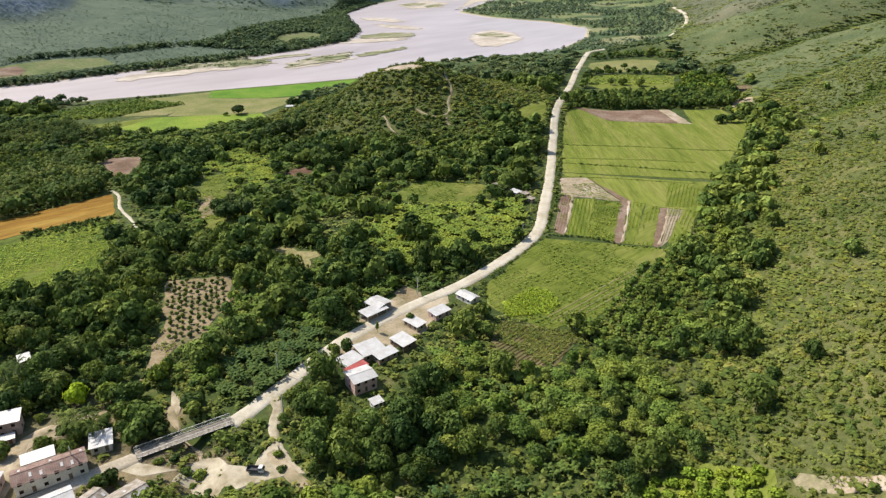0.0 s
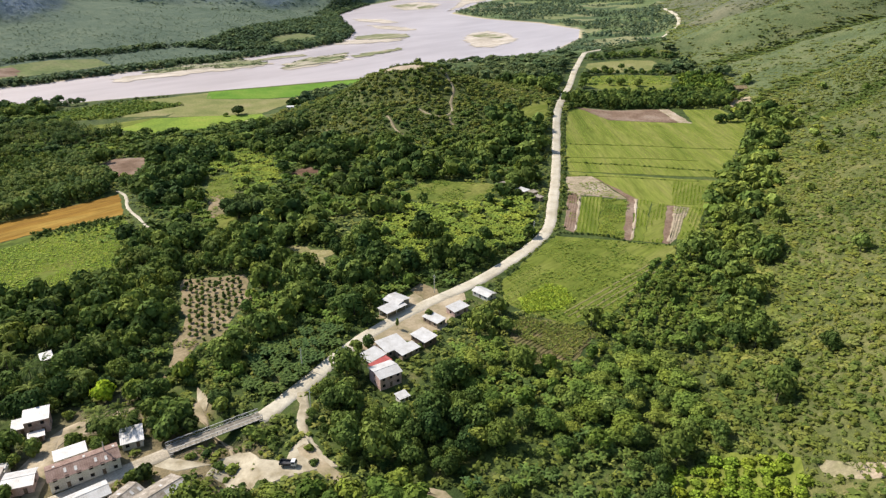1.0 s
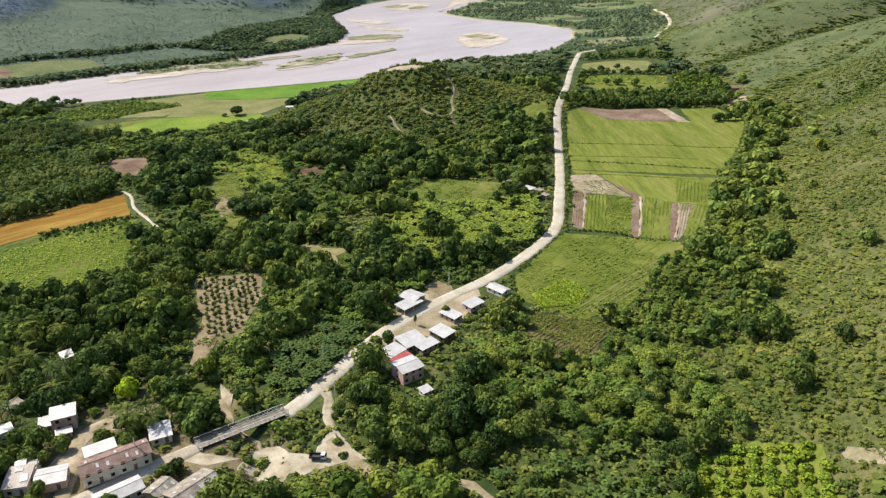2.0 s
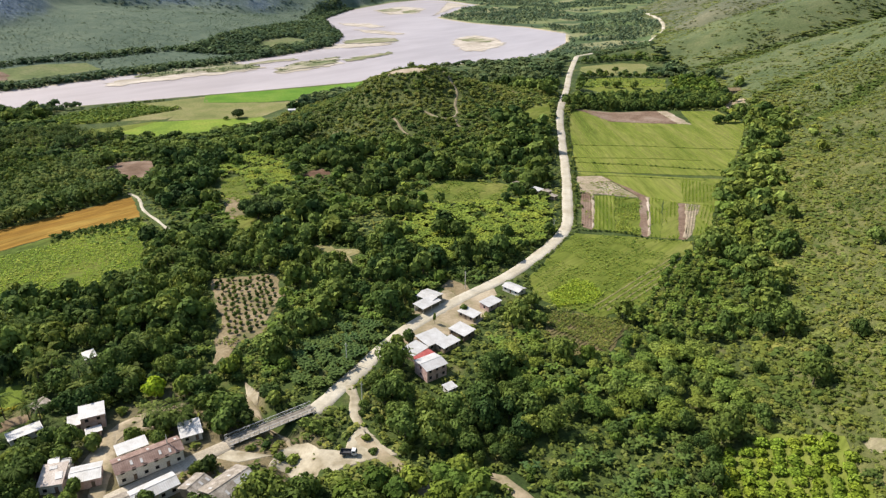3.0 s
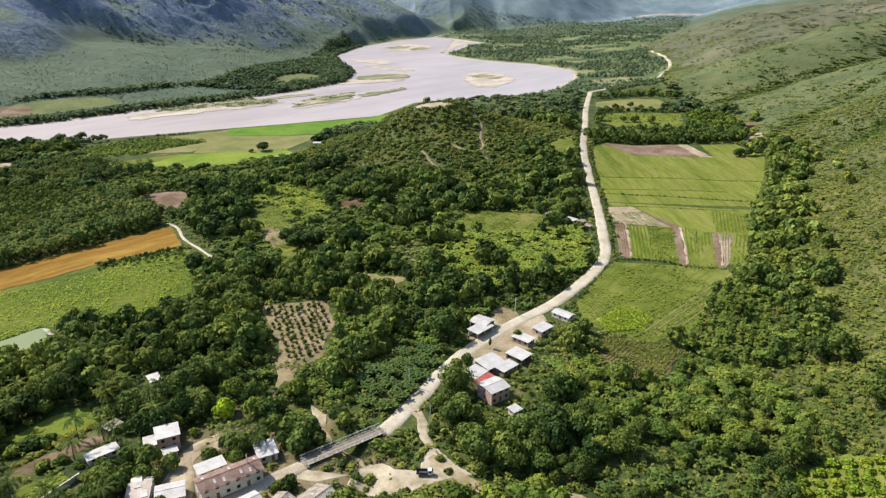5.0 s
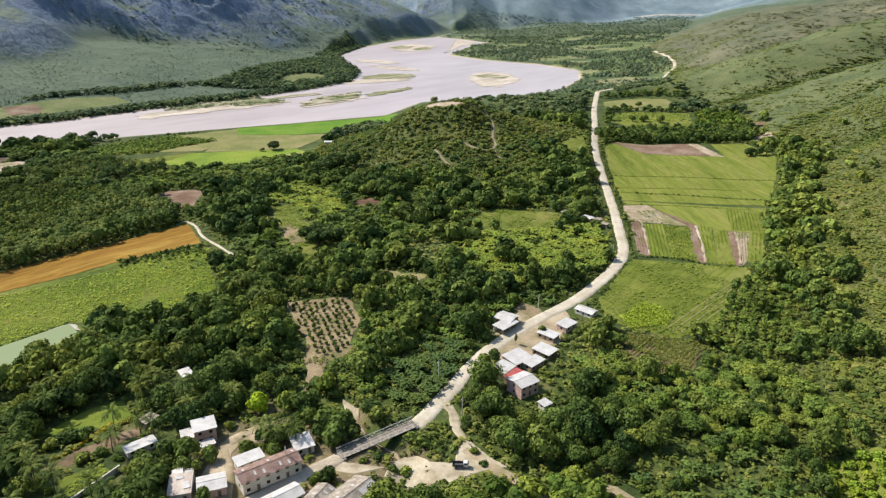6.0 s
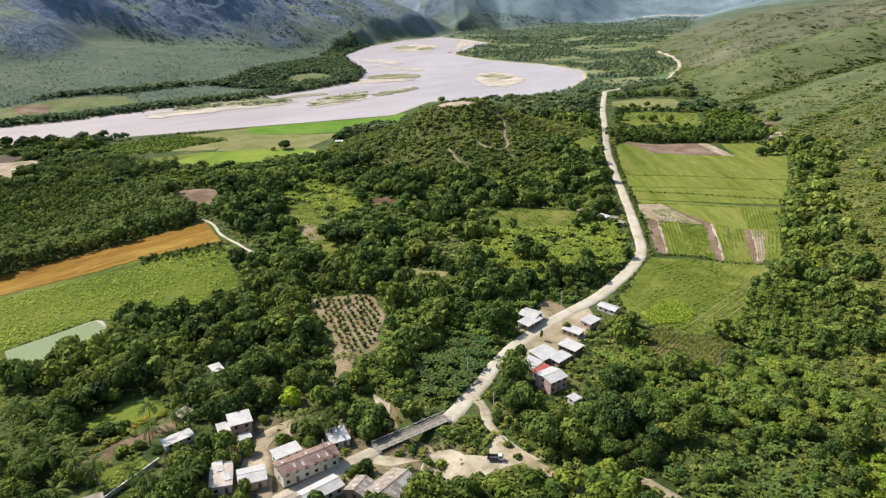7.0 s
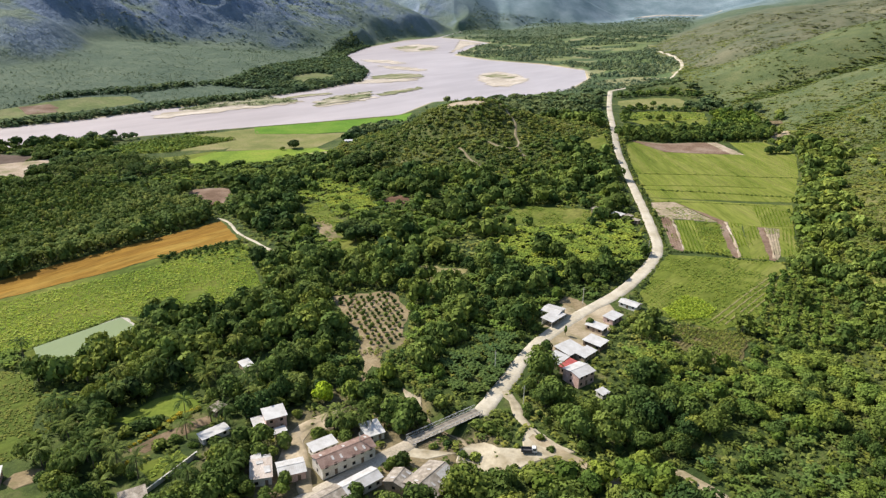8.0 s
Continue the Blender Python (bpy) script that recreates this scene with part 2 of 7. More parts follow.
def terrain(x, y):
    x, y = np.asarray(x, float), np.asarray(y, float)
    s = x - lerp(y, ROAD_LINE)
    fall = 0.045 + 0.00014 * np.clip(y - 370, 0, 500)
    z = lerp(y, ROAD_Z) + fall * np.minimum(s + 25, 0) + 0.015 * np.clip(s, 0, 200)
    z = np.maximum(z, -20.2 + 0.0 * z) + 40 * step01(x - 0.3 * y, -200, 250) * step01(y, 3300, 4300)
    # the plain falls to the river beyond the knoll
    near, far = to_line(x, y, NEAR_SHORE), to_line(x, y, FAR_SHORE)
    fall = RIVER_Z + 2 + 0.09 * np.maximum(-near - 14, 0) + 0.3 * np.maximum(-near - 170, 0)
    z = np.where((y > 850) & (y < 1900) & (x > -100), np.minimum(z, fall + 20 * (1 - step01(y, 850, 930)) + 20 * (1 - step01(x, -100, -40))), z)
    # the right-hand hillside
    d = np.maximum(x - lerp(y, HILL_FOOT) + 8 * grain(x, y, 60, 3), 0)
    pitch = lerp(y, [(0, 0.5), (160, 0.5), (240, 0.45), (400, 0.34), (3000, 0.32)])
    gully = 1 + 0.16 * grain(x + 0.5 * y, y - 0.4 * x, 170, 5) + 0.1 * grain(x, y, 60, 6)
    ease = step01(y, 600, 900)
    hill = pitch * d * d / (d + 18) * ((1 - ease) * (1 + d / 620) + ease * 1.28 / (1 + d / 620)) * gully
    z = z + np.where(hill > 320, 320 + (hill - 320) * 0.25, hill)
    for line, depth, half in GULLIES:
        off = to_line(x, y, line) + 6 * grain(x, y, 40, 25)
        z = z - depth * np.exp(-np.abs(off / half) ** 1.5) * step01(d, 12, 120)
    z = z + 12 * np.exp(-((x - 300) / 62) ** 2 - ((y - 958) / 38) ** 2)
    # the knoll between road and river
    r = np.hypot(x + 38, y - 655) + 9 * grain(x, y, 70, 8)
    z = z + 46 * lerp(r, [(0, 1), (17, 0.99), (33, 0.87), (61, 0.58), (85, 0.4), (124, 0.22), (165, 0.08), (200, 0)]) * (1 + 0.05 * grain(x, y, 30, 9)) + step01(r, 20, 40) * (1 - step01(r, 90, 170)) * (5.0 * np.abs(grain(x, y, 55, 19)) - 1.5 + 1.2 * grain(x, y, 22, 20))
    # small unevenness of the plain
    z = z + 0.5 * grain(x, y, 45, 1)
    # the dry stream under the bridge
    brook = np.abs(to_line(x, y, BROOK))
    z = z - 2.6 * (1 - step01(brook, 2.2, 7.0))
    # river bed and the far side
    z = np.where((near > -14) & (y < 3140), np.minimum(z, RIVER_Z + 1.8 - 4.5 * step01(near, -14, 6)), z)
    beyond = np.maximum(far, 0)
    bank = -24.5 + 4.5 * step01(far, -6, 14) + 0.02 * np.minimum(beyond, 90) + 0.115 * np.maximum(beyond - 90, 0)
    ridge = 1 - np.abs(grain(x + 0.35 * y, y - 0.3 * x, 420, 11))
    steep = lerp(y, [(0, 0.46), (1700, 0.46), (2300, 0.42), (3000, 0.33), (4900, 0.3)])
    up = np.maximum(over_toe(x, y, beyond) + 60, 0)
    up = up * up / (up + 130)
    # spurs and flutes that run down the slope, sharp along their crests
    along = 0.34 * x + 0.94 * y + 55 * grain(x, y, 240, 22) + 16 * grain(x, y, 70, 23)
    down = beyond + 0.3 * along
    spurs = 1 - np.abs(grain(along, 0.4 * down, 250, 26))
    flutes = 0.62 * np.abs(grain(along, 0.33 * down, 92, 27)) + 0.34 * np.abs(grain(along, 0.45 * down, 41, 28)) + 0.17 * np.abs(grain(along, 0.6 * down, 19, 29))
    mount = np.minimum(up * steep, 620)
    bank = bank + mount * (0.62 + 0.2 * ridge + 0.46 * spurs) - np.minimum(0.34 * mount, 62) * (1 - 0.7 * step01(y, 2900, 3500)) * flutes * (1.1 + 0.5 * grain(x, y, 130, 30))
    bank = bank + (34 + 34 * step01(y, 2500, 2900) + 14 * grain(along, 0 * along, 120, 34)) * step01(beyond, 14, 70 + 60 * step01(y, 2500, 2900)) * step01(y, 2080, 2300) * (1 - step01(y, 3250, 3850))
    z = np.where(far > -6, bank, z)
    # ranges that close the valley: slopes behind, two spurs in front
    end = np.maximum(y - lerp(x, [(0, 4150), (600, 4250), (1300, 4700), (1600, 4850), (2400, 4800)]) + 70 * grain(x, y, 500, 15), 0)
    z = z + np.minimum(end * 0.5, 420) * (0.5 + 0.3 * ridge + 0.4 * spurs) - np.minimum(0.05 * end, 9) * flutes
    for tip_x, tip_y, back in SPURS:
        crest = 0.46 * np.maximum(tip_x - x + 25 * grain(x, y, 260, 36), 0)
        cut = np.abs(grain(x - 0.35 * y, 0.4 * x + 0.4 * y, 330, 37)) + 0.4 * np.abs(grain(x - 0.35 * y, 0.5 * x + 0.5 * y, 140, 38))
        side = np.abs(y - tip_y - back * (tip_x - x) + 25 * grain(x, y, 330, 39))
        z = np.maximum(z, np.where(y > 3300, np.minimum(crest, 300) - 0.44 * side * (0.85 + 0.2 * cut) - 0.09 * np.minimum(crest, 300) * cut - 24, -99))
    return z


# ---- ground ----
def mesh_of(name, verts, faces, material, tint=None, smooth=False):
    me = bpy.data.meshes.new(name)
    verts, faces = np.asarray(verts, np.float32), np.asarray(faces, np.int32)
    n, k = faces.shape
    me.vertices.add(len(verts))
    me.vertices.foreach_set("co", verts.ravel())
    me.loops.add(n * k)
    me.loops.foreach_set("vertex_index", faces.ravel())
    me.polygons.add(n)
    me.polygons.foreach_set("loop_start", np.arange(0, n * k, k, dtype=np.int32))
    if smooth:
        me.polygons.foreach_set("use_smooth", np.ones(n, bool))
    me.update(calc_edges=True)
    if tint is not None:
        a = me.attributes.new("tint", "FLOAT", "POINT")
        a.data.foreach_set("value", np.asarray(tint, np.float32))
    me.materials.append(material)
    return me


def part(name, bm, material, parent=None, label=""):
    """One bmesh as one mesh object, under a thing or a part."""
    me = bpy.data.meshes.new(name)
    bm.to_mesh(me)
    bm.free()
    me.materials.append(material)
    ob = new(name, me)
    ob.parent = parent
    return tagged(ob, label)


def thing(name, m, label, category, group="", kind=""):
    """An empty at the base of a thing."""
    ob = new(name)
    ob.empty_display_size = 0.3
    ob.matrix_world = m
    return tagged(ob, label, category, group, kind)


def lines_of(spans):
    out = []
    for a, b, s in spans:
        out += list(np.arange(a, b, s))
    return np.array(out + [spans[-1][1]], float)


def grid_faces(nx, ny):
    i, j = np.meshgrid(np.arange(nx - 1), np.arange(ny - 1), indexing="ij")
    a = (i * ny + j).ravel()
    return np.stack([a, a + ny, a + ny + 1, a + 1], 1)


def ground_material():
    m, tree, b = shader("ground_cover", 0.95, 0, 0.15)
    co = tree.nodes.new("ShaderNodeTexCoord").outputs["Object"]
    wide, mid, fine = noise_tex(tree, co, 0.008, 4), noise_tex(tree, co, 0.06, 5, None, 0.65), noise_tex(tree, co, 0.45, 5, None, 0.75)
    floor_c = ramp(tree, mid, [(0.35, (0.03, 0.05, 0.014)), (0.55, (0.06, 0.085, 0.022)), (0.72, (0.14, 0.13, 0.06))])
    grass = ramp(tree, mid, [(0.3, (0.06, 0.078, 0.024)), (0.5, (0.088, 0.1, 0.034)), (0.64, (0.122, 0.123, 0.049)), (0.78, (0.21, 0.178, 0.092))])
    # distance haze is mixed as blue into these brush, slope, stone and turf colours
    brush = ramp(tree, noise_tex(tree, co, 0.028, 8, (1.8, 20), 0.7), [(0.32, (0.052, 0.08, 0.036)), (0.5, (0.088, 0.115, 0.053)), (0.68, (0.13, 0.145, 0.074))])
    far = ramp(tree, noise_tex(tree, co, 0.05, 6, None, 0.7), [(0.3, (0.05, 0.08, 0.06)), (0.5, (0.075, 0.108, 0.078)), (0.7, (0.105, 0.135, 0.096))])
    hazed_stone = ramp(tree, noise_tex(tree, co, 0.035, 7, (0.5, 20), 0.7), [(0.3, (0.11, 0.155, 0.25)), (0.5, (0.15, 0.2, 0.305)), (0.68, (0.205, 0.255, 0.35))])
    hazed_turf = ramp(tree, noise_tex(tree, co, 0.045, 6, None, 0.7), [(0.32, (0.1, 0.14, 0.125)), (0.5, (0.13, 0.172, 0.148)), (0.7, (0.165, 0.205, 0.168))])
    lean = tree.nodes.new("ShaderNodeSeparateXYZ")
    tree.links.new(tree.nodes.new("ShaderNodeNewGeometry").outputs["Normal"], lean.inputs[0])
    patchy = tree.nodes.new("ShaderNodeMath")
    patchy.operation = "MULTIPLY_ADD"
    patchy.inputs[1].default_value = 0.75
    tree.links.new(lean.outputs[2], patchy.inputs[0])
    cover = tree.nodes.new("ShaderNodeMath")
    cover.operation, cover.inputs[1].default_value = "MULTIPLY", 0.36
    tree.links.new(noise_tex(tree, co, 0.009, 6, None, 0.68), cover.inputs[0])
    tree.links.new(cover.outputs[0], patchy.inputs[2])
    rock = blend(tree, ramp(tree, patchy.outputs[0], [(0.82, (0, 0, 0)), (0.9, (1, 1, 1))]), hazed_stone, hazed_turf)
    # haze blue in the colour: slight on the spur, strong on the farthest ranges
    dry = ramp(tree, noise_tex(tree, co, 0.02, 7, (2.0, 30), 0.65), [(0.3, (0.074, 0.085, 0.056)), (0.5, (0.108, 0.113, 0.078)), (0.7, (0.148, 0.145, 0.104))])
    haze_blue = ramp(tree, noise_tex(tree, co, 0.004, 6, None, 0.65), [(0.32, (0.12, 0.175, 0.22)), (0.52, (0.155, 0.215, 0.265)), (0.7, (0.19, 0.25, 0.3))])
    sand = ramp(tree, mid, [(0.35, (0.38, 0.32, 0.24)), (0.65, (0.5, 0.43, 0.33))])
    c = floor_c
    plots = node(tree, "ShaderNodeTexVoronoi", Scale=0.011)
    tree.links.new(co, plots.inputs["Vector"])
    meadow = ramp(tree, plots.outputs["Color"], [(0.15, (0.05, 0.08, 0.036)), (0.45, (0.085, 0.125, 0.048)), (0.65, (0.13, 0.16, 0.065)), (0.85, (0.19, 0.195, 0.105))])
    dirt = ramp(tree, mid, [(0.35, (0.1, 0.088, 0.048)), (0.65, (0.225, 0.18, 0.115))])
    for key, other in (("dusty", dirt), ("meadow", meadow), ("hillside", grass), ("green_hill", brush), ("dry_spur", dry), ("far_slope", far), ("rocky", rock), ("distant", haze_blue), ("sandy", sand)):
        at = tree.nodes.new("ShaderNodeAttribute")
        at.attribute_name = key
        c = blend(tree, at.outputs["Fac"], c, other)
    c = blend(tree, 1.0, c, ramp(tree, wide, [(0.3, (0.78, 0.82, 0.8)), (0.7, (1.2, 1.12, 1.1))]), "MULTIPLY")
    tiny = noise_tex(tree, co, 2.2, 4, None, 0.7)
    c = blend(tree, 1.0, c, ramp(tree, tiny, [(0.3, (0.72, 0.74, 0.72)), (0.7, (1.25, 1.22, 1.15))]), "MULTIPLY")
    c = blend(tree, 1.0, c, ramp(tree, fine, [(0.3, (0.6, 0.62, 0.6)), (0.7, (1.3, 1.28, 1.2))]), "MULTIPLY")
    tree.links.new(c, b.inputs["Base Color"])
    at = tree.nodes.new("ShaderNodeAttribute")
    at.attribute_name = "rocky"
    crag = tree.nodes.new("ShaderNodeMath")
    crag.operation = "MULTIPLY"
    tree.links.new(at.outputs["Fac"], crag.inputs[0])
    tree.links.new(noise_tex(tree, co, 0.025, 6, None, 0.7), crag.inputs[1])
    rough_rock = node(tree, "ShaderNodeBump", Strength=0.9, Distance=19.0)
    tree.links.new(crag.outputs[0], rough_rock.inputs["Height"])
    bm = node(tree, "ShaderNodeBump", Strength=0.6, Distance=1.0)
    tree.links.new(fine, bm.inputs["Height"])
    tree.links.new(rough_rock.outputs["Normal"], bm.inputs["Normal"])
    tree.links.new(bm.outputs["Normal"], b.inputs["Normal"])
    return m


GX = lines_of([(-4900, -1900, 150), (-1900, -1300, 20), (-1300, -420, 9), (-420, -125, 5), (-125, -65, 2.5), (-65, 320, 5), (320, 700, 14), (700, 1500, 40), (1500, 4900, 100)])
GY = lines_of([(-1500, 60, 60), (60, 145, 5), (145, 225, 2.5), (225, 480, 5), (480, 1000, 9), (1000, 1700, 13), (1700, 3000, 10), (3000, 3500, 20), (3500, 5000, 24), (5000, 5800, 50)])
gx, gy = [a.ravel() for a in np.meshgrid(GX, GY, indexing="ij")]
me = mesh_of("ground", np.stack([gx, gy, terrain(gx, gy)], 1), grid_faces(len(GX), len(GY)), ground_material(), smooth=True)
g_far, g_near = to_line(gx, gy, FAR_SHORE), to_line(gx, gy, NEAR_SHORE)
knoll = 1 - step01(np.hypot(gx + 38, gy - 655), 110, 180)
# far_slope and distant also bring in the haze-tinted colours with growing distance
zones = {"meadow": step01(gy, 950, 1200), "hillside": np.maximum(step01(gx - lerp(gy, SCRUB_FOOT), -20, 15), 0.45 * knoll) * (g_near < 0),
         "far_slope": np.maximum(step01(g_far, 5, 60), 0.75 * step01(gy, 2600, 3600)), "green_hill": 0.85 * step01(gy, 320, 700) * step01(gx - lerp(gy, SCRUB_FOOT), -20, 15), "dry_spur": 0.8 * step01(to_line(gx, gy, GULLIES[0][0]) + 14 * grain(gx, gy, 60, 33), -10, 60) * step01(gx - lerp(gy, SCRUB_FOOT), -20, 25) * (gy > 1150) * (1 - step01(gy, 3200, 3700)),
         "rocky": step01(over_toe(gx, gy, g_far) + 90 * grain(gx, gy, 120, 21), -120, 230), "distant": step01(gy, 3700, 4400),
         "dusty": step01(1 - ((gx + 116) / 48) ** 2 - ((gy - 164) / 42) ** 2 + 0.5 * grain(gx, gy, 14, 24), 0.1, 0.5),
         "sandy": (gy < 3120) * step01(g_near, -16, -6) * (1 - step01(g_far, 2, 12))}
for key, v in zones.items():
    me.attributes.new(key, "FLOAT", "POINT").data.foreach_set("value", v.astype(np.float32))
tagged(new("ground", me), "green valley floor, scrubby hillsides and rocky mountains", "ground", kind="structure")


def water_material(name, deep, rough, gloss=0.5):
    m, tree, b = shader(name, rough, 0, gloss)
    co = tree.nodes.new("ShaderNodeTexCoord").outputs["Object"]
    n = noise_tex(tree, co, 0.02, 5, (4, 50))
    tree.links.new(ramp(tree, n, [(0.35, deep[0]), (0.65, deep[1])]), b.inputs["Base Color"])
    bm = node(tree, "ShaderNodeBump", Strength=0.25, Distance=0.3)
    tree.links.new(noise_tex(tree, co, 0.35, 4), bm.inputs["Height"])
    tree.links.new(bm.outputs["Normal"], b.inputs["Normal"])
    return m


RIVER = water_material("muddy_water", ((0.318, 0.268, 0.248), (0.405, 0.35, 0.33)), 0.4)
wx, wy = lines_of([(-2600, 1500, 100)]), lines_of([(-1500, 4900, 100)])
a, b = [v.ravel() for v in np.meshgrid(wx, wy, indexing="ij")]
tagged(new("water", mesh_of("water", np.stack([a, b, a * 0 + RIVER_Z], 1), grid_faces(len(wx), len(wy)), RIVER)),
       "broad muddy pinkish-brown river with shallow braids", "river", kind="structure")


# ---- sheets that lie on the ground ----
def inside(x, y, poly):
    x, y = np.asarray(x, float), np.asarray(y, float)
    hit = np.zeros(x.shape, bool)
    for (ax, ay), (bx, by) in zip(poly, poly[1:] + poly[:1]):
        if ay != by:
            hit ^= ((ay > y) != (by > y)) & (x < (bx - ax) * (y - ay) / (by - ay) + ax)
    return hit


def ragged(poly, size=5.0, amount=0.7):
    """The outline with points every few metres, slightly uneven."""
    out = []
    for (ax, ay), (bx, by) in zip(poly, poly[1:] + poly[:1]):
        n = max(1, int(math.hypot(bx - ax, by - ay) / size))
        for k in range(n):
            x, y = ax + (bx - ax) * k / n, ay + (by - ay) * k / n
            out.append((x + amount * float(grain(x, y, 4, 31)), y + amount * float(grain(x, y, 4, 32))))
    return out


def skirt(bm, lift):
    """Carries the rim of a sheet outwards and down into the ground."""
    rim = [e for e in bm.edges if len(e.link_faces) == 1]
    out = {}
    for e in rim:
        a, b = e.verts
        d = Vector((b.co.y - a.co.y, a.co.x - b.co.x, 0))
        if d.length < 1e-6:
            continue
        d.normalize()
        if d.dot(e.link_faces[0].calc_center_median() - a.co) > 0:
            d = -d
        for v in (a, b):
            key = (round(v.co.x, 3), round(v.co.y, 3))
            out[key] = out.get(key, Vector()) + d
    for e in rim:
        e.smooth = False
    made = bmesh.ops.extrude_edge_only(bm, edges=rim)["geom"]
    for v in made:
        if isinstance(v, bmesh.types.BMVert):
            d = out.get((round(v.co.x, 3), round(v.co.y, 3)), Vector())
            if d.length > 1e-6:
                v.co += d.normalized() * (0.15 + 1.1 * lift)
            v.co.z -= lift + 0.1


def sheet(poly, step, lift, level=None):
    """A polygon laid over the terrain, cut into cells."""
    bm = bmesh.new()
    bm.faces.new([bm.verts.new((x, y, 0)) for x, y in poly])
    bmesh.ops.triangulate(bm, faces=bm.faces[:])
    xs, ys = [p[0] for p in poly], [p[1] for p in poly]
    for axis, (lo, hi) in enumerate(((min(xs), max(xs)), (min(ys), max(ys)))):
        for v in np.arange(lo + step, hi, step):
            co, no = ((v, 0, 0), (1, 0, 0)) if axis == 0 else ((0, v, 0), (0, 1, 0))
            bmesh.ops.bisect_plane(bm, geom=bm.verts[:] + bm.edges[:] + bm.faces[:], plane_co=co, plane_no=no)
    vs = bm.verts[:]
    zs = terrain([v.co.x for v in vs], [v.co.y for v in vs])
    for v, z in zip(vs, zs):
        v.co.z = (float(z) if level is None else level) + lift
    if level is None:
        skirt(bm, lift)
    bm.normal_update()
    for f in bm.faces:
        f.smooth = True
        if f.normal.z < 0:
            f.normal_flip()
    return bm


OPEN = []  # outlines with no wild trees on them


# belts of fields with no trees between the plots
OPEN_TALL = [[(-40, 198), (-30, 184), (-22, 177), (-14, 180), (-12, 205), (-8, 224), (6, 240), (14, 254), (14, 262), (-6, 240), (-34, 210)], [(-66, 137), (-12, 131), (-13, 150), (-30, 151), (-45, 158), (-66, 153)], [(-136, 190), (-124, 189), (-123, 199), (-134, 201)], [(-205, 186), (-187, 208), (-166, 190), (-172, 166), (-188, 158), (-200, 166)],
             [(-188, 150), (-172, 142), (-160, 163), (-172, 174), (-188, 164)], [(-173, 206), (-162, 206), (-157, 226), (-168, 230)], [(-178, 165), (-162, 158), (-152, 170), (-158, 184), (-172, 180)],
             [(-106, 161), (-92, 150), (-58, 176), (-62, 194), (-76, 192), (-106, 173)]]
OPEN += [[(57, 336), (64, 346), (76, 400), (85, 450), (98, 530), (112, 605), (132, 627), (259, 624), (264, 573), (234, 512), (184, 428), (151, 369), (130, 330), (115, 319)],
         [(-345, 322), (-334, 344), (-301, 379), (-234, 450), (-209, 402), (-204, 387), (-174, 305), (-191, 279), (-233, 283), (-270, 253), (-330, 290)],
         [(-445, 731), (-412, 842), (-227, 938), (-110, 998), (-86, 985), (-100, 880), (-171, 842), (-172, 655), (-227, 660), (-283, 656), (-360, 663), (-412, 709)]]


OPEN.append([(-100, 168), (-96.5, 163.5), (-69.5, 181), (-72.5, 186.5)])  # below the bridge deck


def field(name, poly, material, label, lift=0.25, step=7.0, category="field", edge=1.0):
    OPEN.append(poly)
    if lift == 0.25 and min(p[1] for p in poly) < 330:
        lift = 0.13
    ob = part(name, sheet(ragged(poly, amount=edge), step, lift), material)
    return tagged(ob, label, category, kind="structure")


def ribbon(name, line, width, material, label, lift=0.3, category="road", rough_edge=0.4, kind="structure", clear=1.5):
    """A band along a smooth line of points."""
    pts = [Vector(p) for p in line]
    path = []
    for i in range(len(pts) - 1):
        p0, p1, p2, p3 = pts[max(i - 1, 0)], pts[i], pts[i + 1], pts[min(i + 2, len(pts) - 1)]
        n = max(2, int((p2 - p1).length / 4))
        for k in range(n):
            t = k / n
            path.append(0.5 * (2 * p1 + (p2 - p0) * t + (2 * p0 - 5 * p1 + 4 * p2 - p3) * t * t + (3 * p1 - p0 - 3 * p2 + p3) * t ** 3))
    path.append(pts[-1])
    path = np.array([(p.x, p.y) for p in path])
    d = np.gradient(path, axis=0)
    side = np.stack([-d[:, 1], d[:, 0]], 1) / np.linalg.norm(d, axis=1)[:, None]
    rows = []
    for k in (-1.01, -1, -0.4, 0.4, 1, 1.01):
        w = (width / 2 - 0.15) * (k if abs(k) <= 1 else math.copysign(1, k)) + (abs(k) > 1) * math.copysign(0.15 + 1.1 * lift, k)
        jag = rough_edge * grain(path[:, 0], path[:, 1], 5, 40 + int(k) * 3) if abs(k) >= 1 else 0
        rows.append(path + side * np.reshape(w + jag * np.ones(len(path)), (-1, 1)))
    v = np.concatenate(rows)
    z = terrain(v[:, 0], v[:, 1]) + lift
    z[:len(path)] -= lift + 0.1
    z[-len(path):] -= lift + 0.1
    f = grid_faces(6, len(path))
    me = mesh_of(name, np.column_stack([v, z]), f[:, ::-1], material, smooth=True)
    ob = tagged(new(name, me), label, category, kind=kind)
    ROADS.append((path, width / 2 + clear))
    return ob


ROADS = []
ROAD_PTS = [(-72, 183.4), (-68, 188), (-57, 206), (-46, 225), (-30, 244), (-11, 263), (13, 285), (36, 314), (53, 345), (62, 384), (75, 449), (89, 530), (102, 600), (135, 725), (165, 842), (208, 988)]
ribbon("road", ROAD_PTS, 6.3, ROAD_DIRT, "pale unpaved dirt road winding up the valley", 0.35)
ribbon("road_far", [(208, 988), (260, 1050), (316, 1125), (382, 1224), (469, 1391), (508, 1469), (582, 1702), (660, 2040)], 6, ROAD_DIRT, "pale dirt road climbing round a far spur", 0.6)
